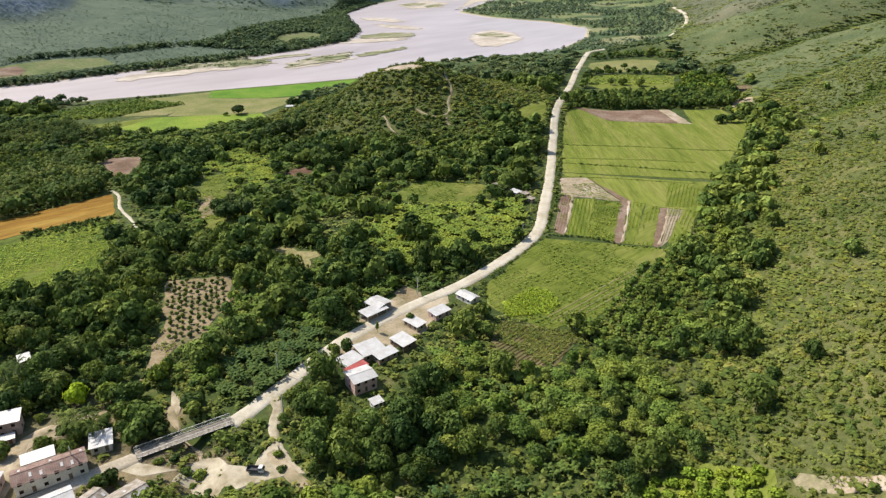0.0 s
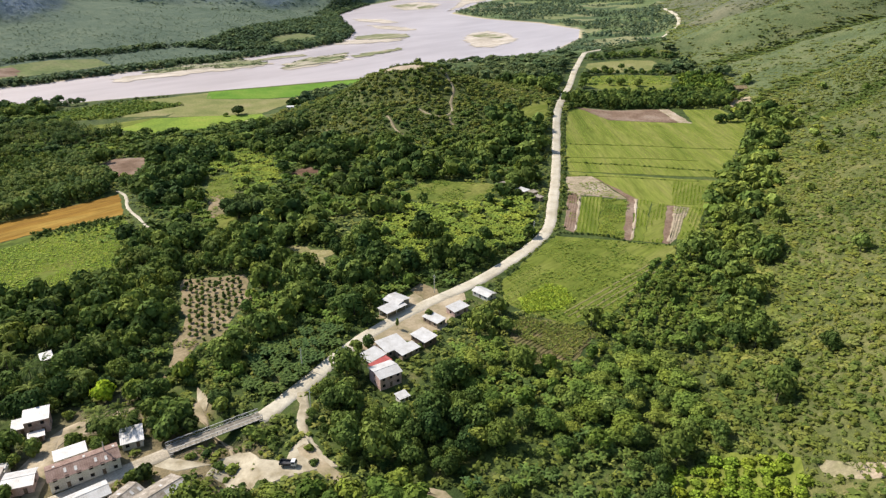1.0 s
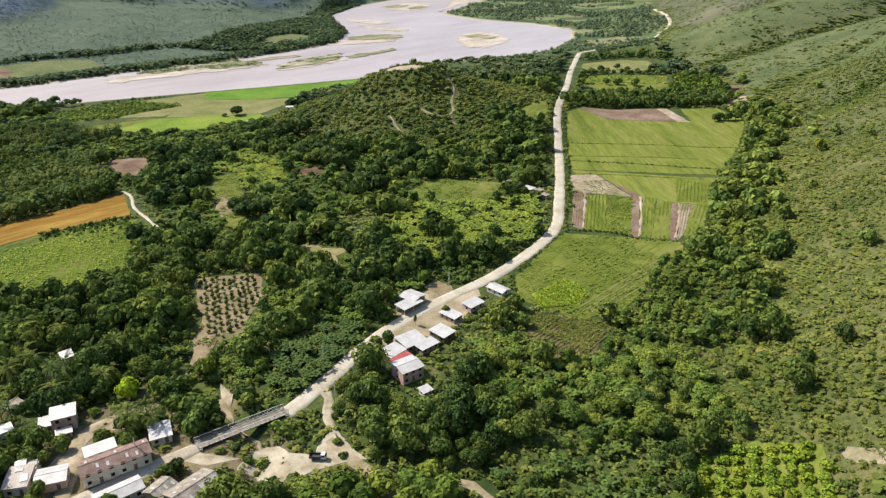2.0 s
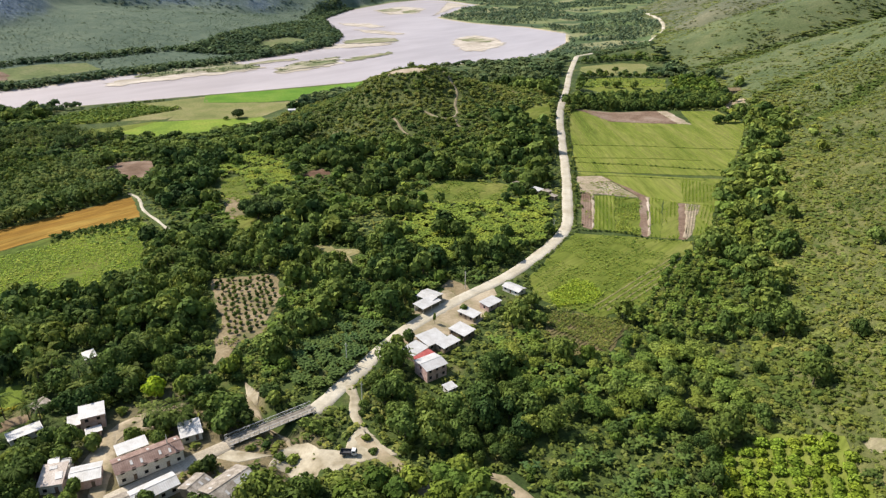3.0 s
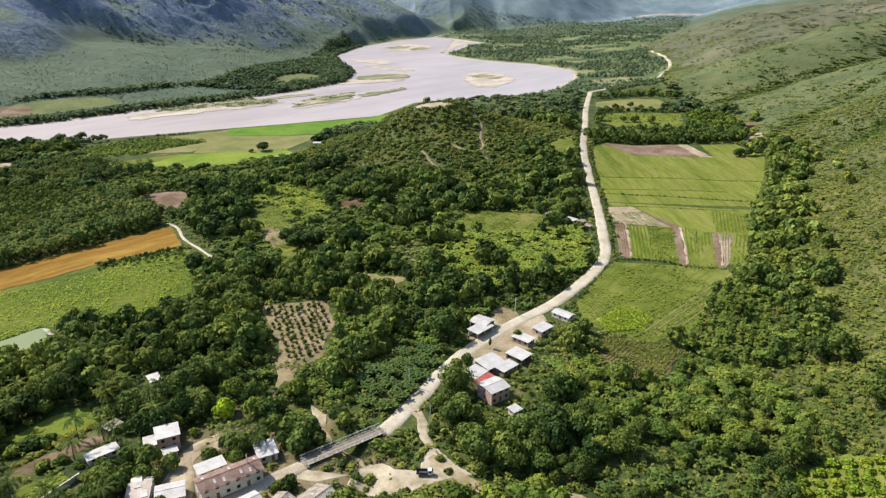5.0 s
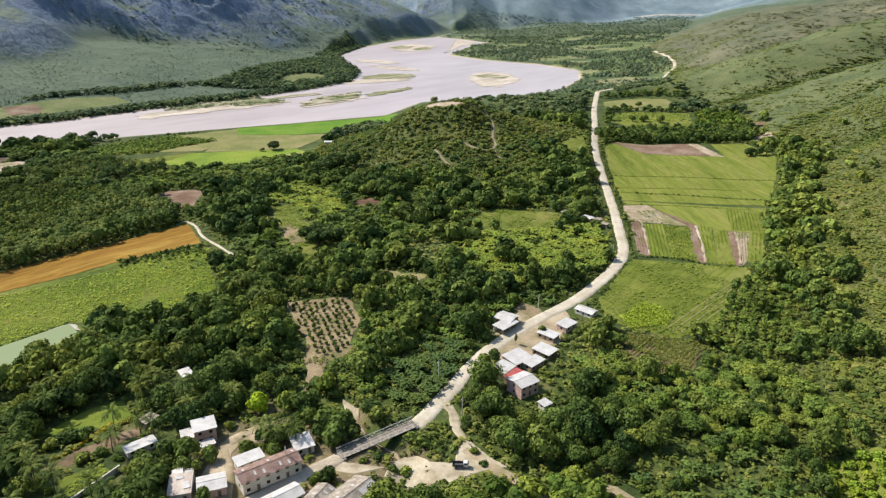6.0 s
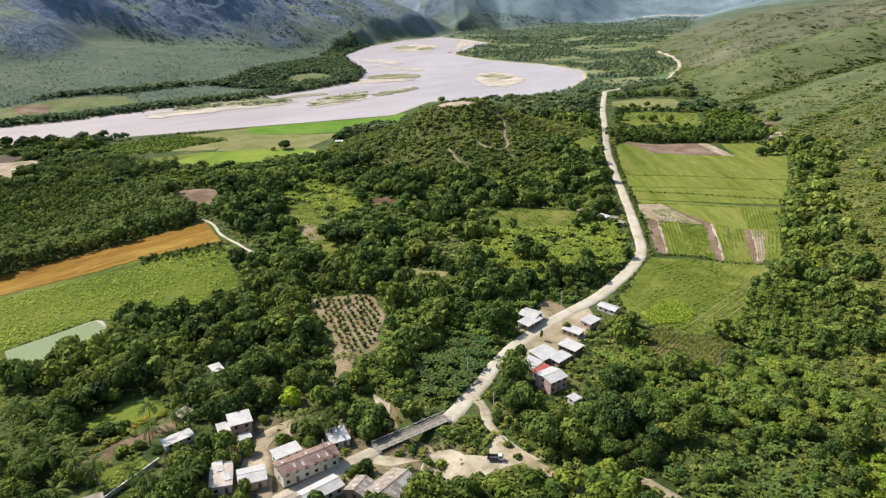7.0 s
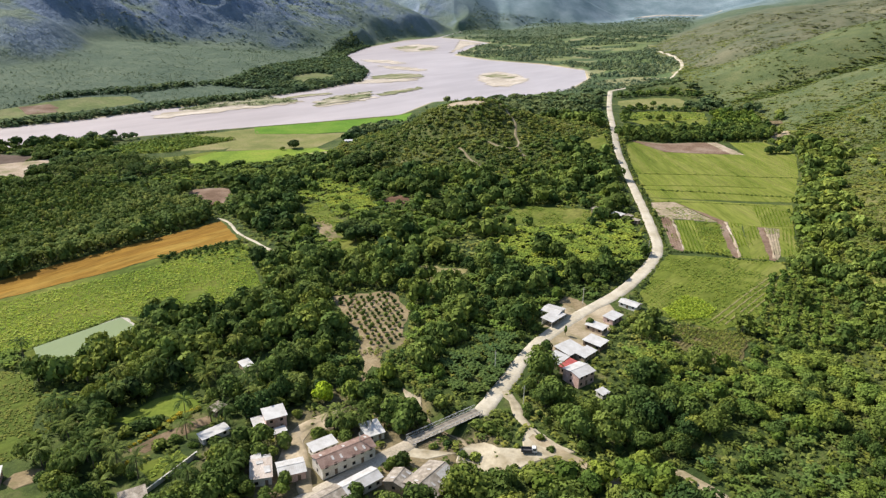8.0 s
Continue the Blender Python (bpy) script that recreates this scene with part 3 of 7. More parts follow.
# pale sand colour stands in for the glint of the far water
ribbon("far_reach", [(1400, 4480), (1500, 4520), (1640, 4505), (1800, 4500), (1950, 4560)], 70, SAND, "bright far reach of the river, water glint in sand colour", 4.0, "river", 12)
ribbon("lane", [(-239, 457), (-228, 445), (-214, 416), (-199, 395), (-182, 371)], 1.5, ROAD_DIRT, "narrow pale farm lane", 0.35)
ribbon("trail", [(-4, 662), (4, 641), (8, 624), (5, 601), (4.5, 578), (-6, 566), (-16, 572), (-24, 580)], 1.5, TRAIL, "worn pale footpath on the knoll", 0.5, rough_edge=0.7, clear=1.3)
ribbon("trail", [(-50, 568), (-48, 561), (-44, 546), (-36, 529), (-30, 520)], 1.3, TRAIL, "worn pale footpath on the knoll", 0.5, rough_edge=0.9, clear=1.2)
ribbon("trail", [(4, 566), (3, 556), (6, 548)], 2.0, TRAIL, "eroded bare patch beside the footpath", 0.5, rough_edge=1.2, clear=1.2)
ribbon("trail", [(-209, 700), (-196, 690), (-184, 676), (-180, 662)], 2.6, TRAIL, "pale footpath between river fields", 0.5, rough_edge=0.6, clear=1.0)
ribbon("side_track", [(-60, 197), (-58, 191), (-57.4, 185), (-57, 179), (-53.5, 173), (-51, 167)], 3.4, YARD_SAND, "dirt track leaving the road at the bridge", 0.38, rough_edge=1.5, clear=0.6)
ribbon("lower_track", [(-55, 168), (-42, 154), (-32, 141), (-17, 147)], 4.4, YARD_DIRT, "dirt track winding under the trees", 0.37, rough_edge=1.6, clear=-1.6)
ribbon("track_end", [(-18, 147), (-13, 146), (-7, 142), (-2, 130)], 3.6, YARD_DIRT, "dirt track at the edge of the thicket", 0.36, rough_edge=1.6, clear=1.0)
ribbon("street", [(-96.6, 166.9), (-104, 161), (-120, 148), (-134, 136), (-150, 122)], 5.5, STREET, "worn concrete village street", 0.32)
ribbon("alley", [(-129, 143), (-134, 165), (-138, 175), (-131, 183), (-121, 188)], 4.0, YARD_DIRT, "dusty village alley", 0.36, rough_edge=0.8)
ribbon("stream_bed", [(-97, 196), (-95, 189), (-90, 183), (-86, 177), (-76, 167), (-72, 150)], 1.7, YARD_DIRT, "dry sandy stream bed under the bridge", 0.4, "stream", 1.6, clear=0.4)

field("stubble_field", [(-345, 322), (-334, 344), (-301, 379), (-234, 450), (-211, 402), (-247, 374), (-319, 316)], ORANGE, "harvested field of orange-brown stubble")
field("pasture", [(-330, 290), (-321, 313), (-248, 371), (-208, 399), (-174, 305), (-191, 279), (-233, 283), (-241, 286), (-270, 253), (-300, 240)], GRASS_FIELD, "pasture of tall bright green weeds")
field("lower_pasture", [(-285, 235), (-260, 231), (-247, 212), (-226, 173), (-245, 160)], GRASS_FIELD, "rough green pasture beside the village", edge=2.5)
field("lawn", [(-211, 187), (-204, 192), (-198, 203), (-185, 208), (-178, 199), (-186, 188), (-190, 192), (-200, 188)], LAWN, "mown green lawn among palms", edge=2.2)
field("garden_plot", [(-196, 169), (-183, 183), (-171, 191), (-169, 186), (-177, 178), (-186, 169)], GARDEN_SOIL, "bare garden plot with young plants", edge=1.8)
field("orchard_ground", [(-137, 296), (-107, 300), (-97, 276), (-99, 240), (-108, 231), (-111, 212), (-116, 213), (-119, 245)], ORCHARD, "bare brown soil of a young orchard", edge=2.0)
field("brownish_yard", [(270, 628), (288, 664), (304, 660), (290, 628)], YARD_DIRT, "bare yard beside a thatched hut", 0.3, category="yard", edge=2.5)
field("brown_plot", [(-290, 536), (-290, 549), (-286, 562), (-270, 562), (-254, 558), (-250, 536), (-246, 500), (-257, 499), (-269, 519)], SOIL, "small ploughed brown plot")
field("dark_plot", [(-560, 720), (-498, 703), (-496, 676), (-530, 667)], DARK_SOIL, "dark ploughed plot near the river")
field("pale_plot", [(-530, 659), (-472, 692), (-456, 681), (-475, 647), (-461, 608), (-500, 600)], PALE_SOIL, "pale bare plot near the river")
field("shrub_field", [(-445, 731), (-373, 820), (-308, 795), (-362, 724), (-412, 709)], CROP_LOW, "field of dark green shrubs by the river")
field("tan_meadow", [(-396, 806), (-299, 867), (-272, 803), (-307, 737), (-358, 729), (-309, 787)], TAN, "dry yellowish meadow by the river")
field("rice_strip", [(-300, 873), (-200, 925), (-90, 985), (-100, 880), (-213, 832), (-291, 831)], BRIGHT, "vivid green rice strip along the river")
field("dry_meadow", [(-291, 829), (-213, 828), (-171, 842), (-202, 743), (-303, 731)], TAN, "dry brownish meadow by the river")
field("rice_plot", [(-335, 675), (-313, 723), (-253, 739), (-202, 741), (-172, 655), (-227, 660), (-283, 656)], LIME_RICE, "bright yellow-green rice plot")
field("vegetable_plot", [(-378, 683), (-308, 732), (-331, 685), (-360, 663)], CROP_LOW, "grey-green vegetable plot")
field("knoll_clearing", [(-36, 411), (-15, 441), (32, 422), (25, 395), (-8, 392)], GRASS_FIELD, "grassy clearing below the knoll", edge=2.5)
field("roadside_clearing", [(58, 582), (78, 606), (94, 624), (92, 585), (80, 556), (72, 556)], CROP_LOW, "small green clearing beside the road")
field("ploughed_plot", [(121, 622), (201, 624), (204, 576), (145, 587)], SOIL, "ploughed pinkish-brown plot at the field's end")
field("white_plot", [(202, 624), (211, 624), (215, 572), (205, 576)], PALE_SOIL, "pale whitish strip of bare ground")
field("rice_field", [(112, 605), (132, 627), (146, 586), (204, 575), (217, 576), (224, 621), (259, 621), (264, 573), (233, 512), (184, 428), (84, 449), (97, 530)], CROP, "large bright green rice field with low bunds", 0.22)
field("green_field", [(84, 447), (178, 421), (151, 370), (132, 378), (117, 388), (98, 437), (84, 437)], CROP, "bright green field of young crop")
field("pale_fallow", [(80, 436), (97, 437), (110, 391), (75, 402)], PALE_SOIL, "pale fallow ground with weeds")
field("fallow_strip", [(74, 398), (81, 400), (67, 338), (62, 344)], SOIL, "brown fallow strip")
field("bean_rows", [(82, 395), (95, 394.5), (78, 334), (68, 340)], CROP, "plot of green bean rows")
field("weedy_strip", [(95, 392), (109.5, 388), (91, 328), (78.5, 334)], CROP_LOW, "weedy strip between bean rows")
field("fallow_strip", [(104, 434), (109, 424), (115.5, 391), (94.5, 326), (91, 328), (110.5, 391), (104, 420), (98, 434)], SOIL, "brown fallow strip")
field("bean_rows", [(116, 389), (124, 387), (101, 325), (95, 327)], CROP, "plot of green bean rows")
field("bean_rows", [(124, 384), (131, 379), (110, 322.5), (101.5, 325)], CROP_LOW, "plot of green bean rows")
field("fallow_strip", [(130.5, 377), (135, 376), (114, 321), (110.5, 323)], SOIL, "brown fallow strip")
field("pale_fallow", [(135, 375.5), (142.5, 373), (119.5, 328), (114.5, 322)], PALE_SOIL, "pale fallow strip with furrows")
field("bean_rows", [(143, 373), (151, 370), (129, 327), (119.5, 327)], CROP, "plot of green bean rows")
field("bean_rows", [(149, 423), (170, 414), (154, 376), (134, 378.5)], CROP_LOW, "plot of green bean rows", 0.4)
field("weedy_field", [(55, 334), (115, 319), (112, 302), (64, 247), (45, 240), (27, 252), (20, 262), (20, 278)], CROP_LOW, "weedy green field beside the road bend", 0.22)
field("maize_patch", [(28, 263), (36, 270), (41, 276), (48, 272), (51, 260), (45, 254), (38, 251), (26, 250)], MAIZE_FLOOR, "patch of bright yellow-green maize", 0.3, edge=3.5)
field("furrowed_plot", [(23, 248), (42, 240), (56, 233), (44, 214), (28, 211), (19, 227)], FURROW, "furrowed plot of brown soil and seedlings", edge=2.5)
field("clearing", [(-165, 430), (-157, 434), (-149, 412), (-142, 392), (-148, 384), (-155, 400)], ORCHARD, "weedy brown clearing among orchards", edge=4)
field("clearing", [(-94, 333), (-66, 327), (-68, 302), (-84, 304)], DRY_LINE, "small dry clearing among orchards", edge=3)
field("stream_bank", [(-99.5, 203), (-96.5, 200.5), (-94, 196), (-93, 190.5), (-95, 191), (-97, 196)], YARD_SAND, "pale sandy bank of the dry stream", 0.5, category="bank", edge=2.2)
field("red_earth", [(-116, 474), (-108, 484), (-97, 480), (-95, 468), (-104, 462), (-112, 464)], RED_SOIL, "bare reddish earth scar", edge=3)
field("knoll_top", [(-61, 668), (-48, 678), (-30, 669), (-20, 657), (-19, 643), (-36, 640), (-55, 647)], PALE_SOIL, "bare dry flattened top of the knoll", 0.3, edge=4)
field("red_field", [(-672, 1006), (-642, 1034), (-622, 1020), (-612, 990), (-640, 966)], SOIL, "reddish ploughed field across the river", 0.9, 12)
field("bank_field", [(-689, 987), (-662, 1030), (-616, 1096), (-558, 1130), (-520, 1092), (-560, 1026), (-611, 968), (-655, 918)], BANK, "green field across the river", 0.5, 20)
field("bank_field", [(-346, 1340), (-336, 1434), (-300, 1527), (-258, 1512), (-246, 1420), (-302, 1352)], BANK, "green field on the far river terrace", 0.5, 20)
field("grass_strip", [(-180, 482), (-166, 486), (-154, 450), (-136, 404), (-120, 380), (-114, 358), (-126, 352), (-140, 366), (-158, 416), (-170, 436)], GRASS_FIELD, "narrow grassy clearing among bananas", 0.2, edge=3.5)
OPEN_TALL += [[(-100, 151), (-100, 168), (-75, 175), (-45, 170), (-40, 150), (-80, 146)], [(-109, 205), (-97, 209), (-89, 199), (-89, 186), (-100, 187)], [(108, 626), (264, 626), (310, 650), (316, 770), (268, 798), (206, 812), (120, 670)], [(176, 815), (186, 940), (300, 940), (310, 890), (285, 845)]]
field("banana_plot", [(166, 796), (206, 808), (269, 792), (252, 740), (234, 702), (200, 698), (176, 712), (160, 746)], CROP_LOW, "plot of young bananas in rows", edge=2)
field("garden_clearing", [(-188, 161), (-175, 169), (-171, 163), (-179, 152)], CROP_LOW, "small weedy clearing by the garden wall", edge=1.5)
field("far_field", [(184, 868), (192, 892), (224, 904), (250, 908), (277, 896), (283, 852), (250, 829), (184, 822)], TAN, "dry tan field at the foot of the hill")
field("hill_plantation", [(60, 151), (76, 154), (90, 143), (84, 118), (66, 110), (45, 115)], CROP_LOW, "hillside plantation of bright green shrubs")
field("hill_soil", [(91, 138.5), (99, 134), (111, 126.5), (109, 121.5), (99, 127.5), (92, 133)], PALE_SOIL, "bare pale soil with weeds on the hillside", edge=2.5)
field("truck_yard", [(-82, 157), (-79, 163), (-75, 170), (-66, 163), (-59, 162), (-57, 167), (-54, 172), (-50, 168), (-45, 161), (-41, 157), (-52, 156), (-63, 151), (-69, 150), (-77, 154)], YARD_SAND, "sandy dirt yard beside the bridge", 0.33, category="yard", edge=1.7)
field("roadside_dirt", [(-99, 161), (-96, 165), (-89, 163), (-83, 160), (-90, 157)], YARD_SAND, "pale dirt beside the end of the bridge", 0.16, category="yard", edge=2.0)
field("village_yard", [(-141, 172), (-130, 188), (-118, 190), (-120, 184), (-132, 176), (-133, 160), (-140, 158)], YARD_DIRT, "dusty ground between the village houses", 0.2, category="yard", edge=2.6)
field("house_yard", [(-227, 157), (-226, 160), (-221, 162), (-217, 161), (-217, 156), (-223, 153)], ORCHARD, "pale bare ground beside a village house", 0.15, category="yard", edge=2.4)
field("hamlet_yard", [(-41, 224), (-31, 241), (-12, 260), (2, 270), (3, 263), (-3, 247), (-10, 239), (-17, 229), (-25, 231), (-36, 221)], YARD_DIRT, "dusty ground between roadside houses", 0.2, category="yard", edge=2.6)
field("pavilion_yard", [(-36, 248), (-26, 262), (-21, 268), (-12, 270), (-26, 248)], YARD_DIRT, "dusty yard beside the road", 0.2, category="yard", edge=1.8)
field("bare_clearing", [(-23, 271), (-18, 279), (-11, 273), (-10, 267), (-16, 264)], ORCHARD, "bare brown clearing beside the road", 0.24, category="yard", edge=2.0)
field("pond_bank", [(-270, 250), (-240, 285), (-225, 271), (-218, 257), (-250, 235), (-262, 239)], GRASS_FIELD, "grassy bank of the pond", 0.3, category="bank")
POND = water_material("pond_water", ((0.15, 0.19, 0.09), (0.175, 0.215, 0.105)), 0.6, 0.12)
pz = float(terrain(-243, 260)) + 0.9
tagged(part("pond", sheet([(-267, 251), (-240, 281), (-228, 270), (-221, 258), (-251, 239), (-260, 241)], 8, 0, pz), POND), "still greenish fish pond with straight banks", "pond", kind="structure")

BAR_GREEN = earth("weedy_sand", [(0.11, 0.14, 0.06), (0.22, 0.22, 0.12), (0.46, 0.4, 0.32)], 0.045, 0.25, bump=0.1, stretch=(3, 45))
for outline, material, label in (([(-453, 1036), (-431, 1080), (-407, 1114), (-377, 1151), (-342, 1177), (-284, 1145), (-288, 1114), (-326, 1085), (-383, 1069), (-421, 1031)], BAR_GREEN, "long weedy sandbar along the far bank"),
                                 ([(-254, 1126), (-219, 1196), (-167, 1258), (-161, 1189), (-203, 1120), (-245, 1082)], BAR_GREEN, "low braided bar with sparse weeds"),
                                 ([(-152, 1219), (-120, 1276), (-71, 1328), (-69, 1293), (-119, 1227), (-144, 1197)], BAR_GREEN, "thin weedy tail of a braided bar"),
                                 ([(-315, 1173), (-281, 1210), (-239, 1241), (-236, 1218), (-277, 1180), (-307, 1152)], BAR_GREEN, "thin muddy bar in the shallows"),
                                 ([(-472, 982), (-449, 1026), (-421, 1052), (-377, 1080), (-323, 1109), (-283, 1139), (-274, 1127), (-306, 1080), (-363, 1036), (-408, 996), (-452, 955)], SAND, "pale sand flat in the shallows"),
                                 ([(-250, 1080), (-203, 1118), (-160, 1186), (-150, 1180), (-196, 1104), (-240, 1066)], SAND, "pale sand strip beside a braided bar"),
                                 ([(-180, 1507), (-138, 1568), (-72, 1570), (-58, 1511), (-117, 1468), (-171, 1462)], BAR_GREEN, "weedy point of a sand flat in the bend"),
                                 ([(-226, 1420), (-171, 1456), (-117, 1462), (-70, 1500), (-74, 1440), (-150, 1392), (-205, 1378)], SAND, "pale sand flat in the bend"),
                                 ([(-226, 1939), (-146, 1925), (-99, 1841), (-128, 1807), (-206, 1869)], SAND, "pale sand streak in the shallows"),
                                 ([(-179, 1773), (-99, 1731), (-43, 1662), (-71, 1634), (-140, 1686)], SAND, "pale sand streak in the shallows"),
                                 ([(52, 1459), (73, 1575), (119, 1628), (158, 1566), (169, 1463), (109, 1333), (70, 1340)], SAND, "pale oval sandbar in the bend"),
                                 ([(72, 1539), (113, 1577), (150, 1518), (131, 1480), (90, 1497)], BAR_GREEN, "weedy crown of the oval sandbar"),
                                 ([(-144, 2423), (-99, 2515), (-54, 2489), (-79, 2373), (-128, 2369)], BAR_GREEN, "low weedy bar in the far reach"),
                                 ([(-64, 2347), (-18, 2462), (5, 2435), (-13, 2325), (-52, 2296)], BAR_GREEN, "low weedy bar in the far reach"),
                                 ([(-158, 2422), (-60, 2640), (21, 2520), (-10, 2290), (-99, 2243)], SAND, "low sandbar in the far reach"),
                                 ([(40, 2200), (130, 2560), (200, 2700), (120, 2900), (90, 2600)], SAND, "pale beach of the far reach")):
    tagged(part("sandbar", sheet(ragged(outline, 9, 9), 25, (0.75 if material is BAR_GREEN else 0.35) + outline[0][0] % 7 * 0.04, RIVER_Z), material), label, "sandbar", kind="structure")


# ---- plants: shapes ----
def dome(rings, sides, centre, radii):
    """A closed low-poly ellipsoid."""
    v, f = [], []
    for i in range(rings + 1):
        a = math.pi * i / rings
        for k in range(sides):
            t = 2 * math.pi * k / sides
            v.append((centre[0] + radii[0] * math.sin(a) * math.cos(t), centre[1] + radii[1] * math.sin(a) * math.sin(t), centre[2] + radii[2] * math.cos(a)))
    for i in range(rings):
        for k in range(sides):
            f.append((i * sides + k, (i + 1) * sides + k, (i + 1) * sides + (k + 1) % sides, i * sides + (k + 1) % sides))
    return np.array(v), np.array(f)


def join(pieces):
    vs, fs, n = [], [], 0
    for v, f in pieces:
        vs.append(v)
        fs.append(np.asarray(f) + n)
        n += len(v)
    return np.concatenate(vs), np.concatenate(fs)


def leaves_at(rng, points, normals, size, wild=0.5):
    """A four-cornered leaf clump at each point, facing roughly along the normal."""
    n = len(points)
    nrm = normals + wild * rng.normal(size=(n, 3)) * 0.6
    nrm /= np.linalg.norm(nrm, axis=1)[:, None]
    ref = rng.normal(size=(n, 3))
    u = np.cross(nrm, ref)
    u /= np.linalg.norm(u, axis=1)[:, None]
    w = np.cross(nrm, u)
    su, sw = size * rng.uniform(0.55, 1.15, (n, 1)), size * rng.uniform(0.35, 0.8, (n, 1))
    bend = nrm * (size * rng.uniform(-0.05, 0.35, (n, 1)))
    v = np.stack([points - u * su, points - w * sw + bend, points + u * su, points + w * sw + bend], 1).reshape(-1, 3)
    return v, np.arange(4 * n).reshape(-1, 4)


def crown(seed, lobes, count, size, spread=0.62, flat=0.8, low=0.5, core=(5, 7), rise=0.0):
    """A crown of unit radius over its base: uneven lobes, each with leaf clumps round a dark inside."""
    rng = np.random.default_rng(seed)
    centres, radii = [], []
    for k in range(lobes):
        a, r = 2.4 * k + rng.uniform(-0.5, 0.5), spread * (k / max(lobes - 1, 1)) ** 0.5
        rad = rng.uniform(0.3, 0.56) * (1.15 - 0.3 * r) if lobes > 1 else 0.95
        centres.append((r * math.cos(a), r * math.sin(a), low + flat * rng.uniform(0.35, 0.75) + 0.35 * (0.6 - r)))
        radii.append(rad)
    centres, radii = np.array(centres), np.array(radii)
    share = radii ** 2 / (radii ** 2).sum()
    pts, nrm = [], []
    for c, rad, s in zip(centres, radii, share):
        d = rng.normal(size=(int(count * s * 1.7) + 2, 3))
        d[:, 2] += 0.35
        d /= np.linalg.norm(d, axis=1)[:, None]
        p = c + d * rad * rng.uniform(0.8, 1.24, (len(d), 1)) * (1, 1, flat)
        buried = np.zeros(len(p), bool)
        for c2, r2 in zip(centres, radii):
            buried |= np.linalg.norm((p - c2) / (1, 1, flat), axis=1) < 0.82 * r2
        pts.append(p[~buried])
        nrm.append(d[~buried])
    pts, nrm = np.concatenate(pts), np.concatenate(nrm)
    pick = rng.permutation(len(pts))[:count]
    pieces = [leaves_at(rng, pts[pick], nrm[pick] + np.array((0, 0, rise)), size)]
    if core:
        if lobes > 4:
            pieces += [dome(core[0], core[1], c, (rad * 0.8, rad * 0.8, rad * 0.8 * flat)) for c, rad in zip(centres, radii)]
        else:
            pieces.append(dome(core[0], core[1], centres.mean(0), (0.62, 0.62, 0.5 * flat)))
    return join(pieces)


def tube(points, radii, sides=6):
    """A tapered stem through the points."""
    v, f = [], []
    pts = [Vector(p) for p in points]
    for i, (p, r) in enumerate(zip(pts, radii)):
        d = (pts[min(i + 1, len(pts) - 1)] - pts[max(i - 1, 0)]).normalized()
        u = d.orthogonal().normalized()
        w = d.cross(u)
        for k in range(sides):
            t = 2 * math.pi * k / sides
            v.append(tuple(p + (u * math.cos(t) + w * math.sin(t)) * r))
    for i in range(len(pts) - 1):
        for k in range(sides):
            f.append((i * sides + k, i * sides + (k + 1) % sides, (i + 1) * sides + (k + 1) % sides, (i + 1) * sides + k))
    return np.array(v), np.array(f)


def trunk(seed, top=0.75):
    rng = np.random.default_rng(seed + 500)
    bow = rng.uniform(-0.05, 0.05, 2)
    pieces = [tube([(0, 0, -0.15), (bow[0], bow[1], 0.3), (bow[0] * 2, bow[1] * 2, top)], (0.085, 0.06, 0.03))]
    for k in range(4):
        a = 1.7 * k + rng.uniform(0, 1)
        pieces.append(tube([(bow[0] * 1.5, bow[1] * 1.5, 0.36 + 0.06 * k), (0.25 * math.cos(a), 0.25 * math.sin(a), 0.6), (0.5 * math.cos(a), 0.5 * math.sin(a), 0.85)], (0.035, 0.025, 0.012), 5))
    return join(pieces)


def leaf_head(seed, fronds=8, droop=0.55, segments=3, wide=0.2):
    """Broad leaves arching from the top of a stem; unit leaf length, at height 0."""
    rng = np.random.default_rng(seed + 900)
    pieces = []
    for k in range(fronds):
        a, up = 2.4 * k, rng.uniform(0.1, 1.1)
        out = np.array((math.cos(a), math.sin(a), 0.0))
        side = np.array((-math.sin(a), math.cos(a), 0.0))
        v, f = [], []
        for i in range(segments + 1):
            t = i / segments
            p = out * t * (1 - 0.15 * t) + np.array((0, 0, up * t - droop * (0.35 + 0.5 * up) * t * t * 1.5))
            w = wide * math.sin(math.pi * (0.12 + 0.86 * t)) + 0.02
            v += [p - side * w - (0, 0, w * 0.4), p, p + side * w - (0, 0, w * 0.4)]
        for i in range(segments):
            for k2 in (0, 1):
                f.append((3 * i + k2, 3 * i + 3 + k2, 3 * i + 4 + k2, 3 * i + 1 + k2))
        pieces.append((np.array(v), np.array(f)))
    return join(pieces)


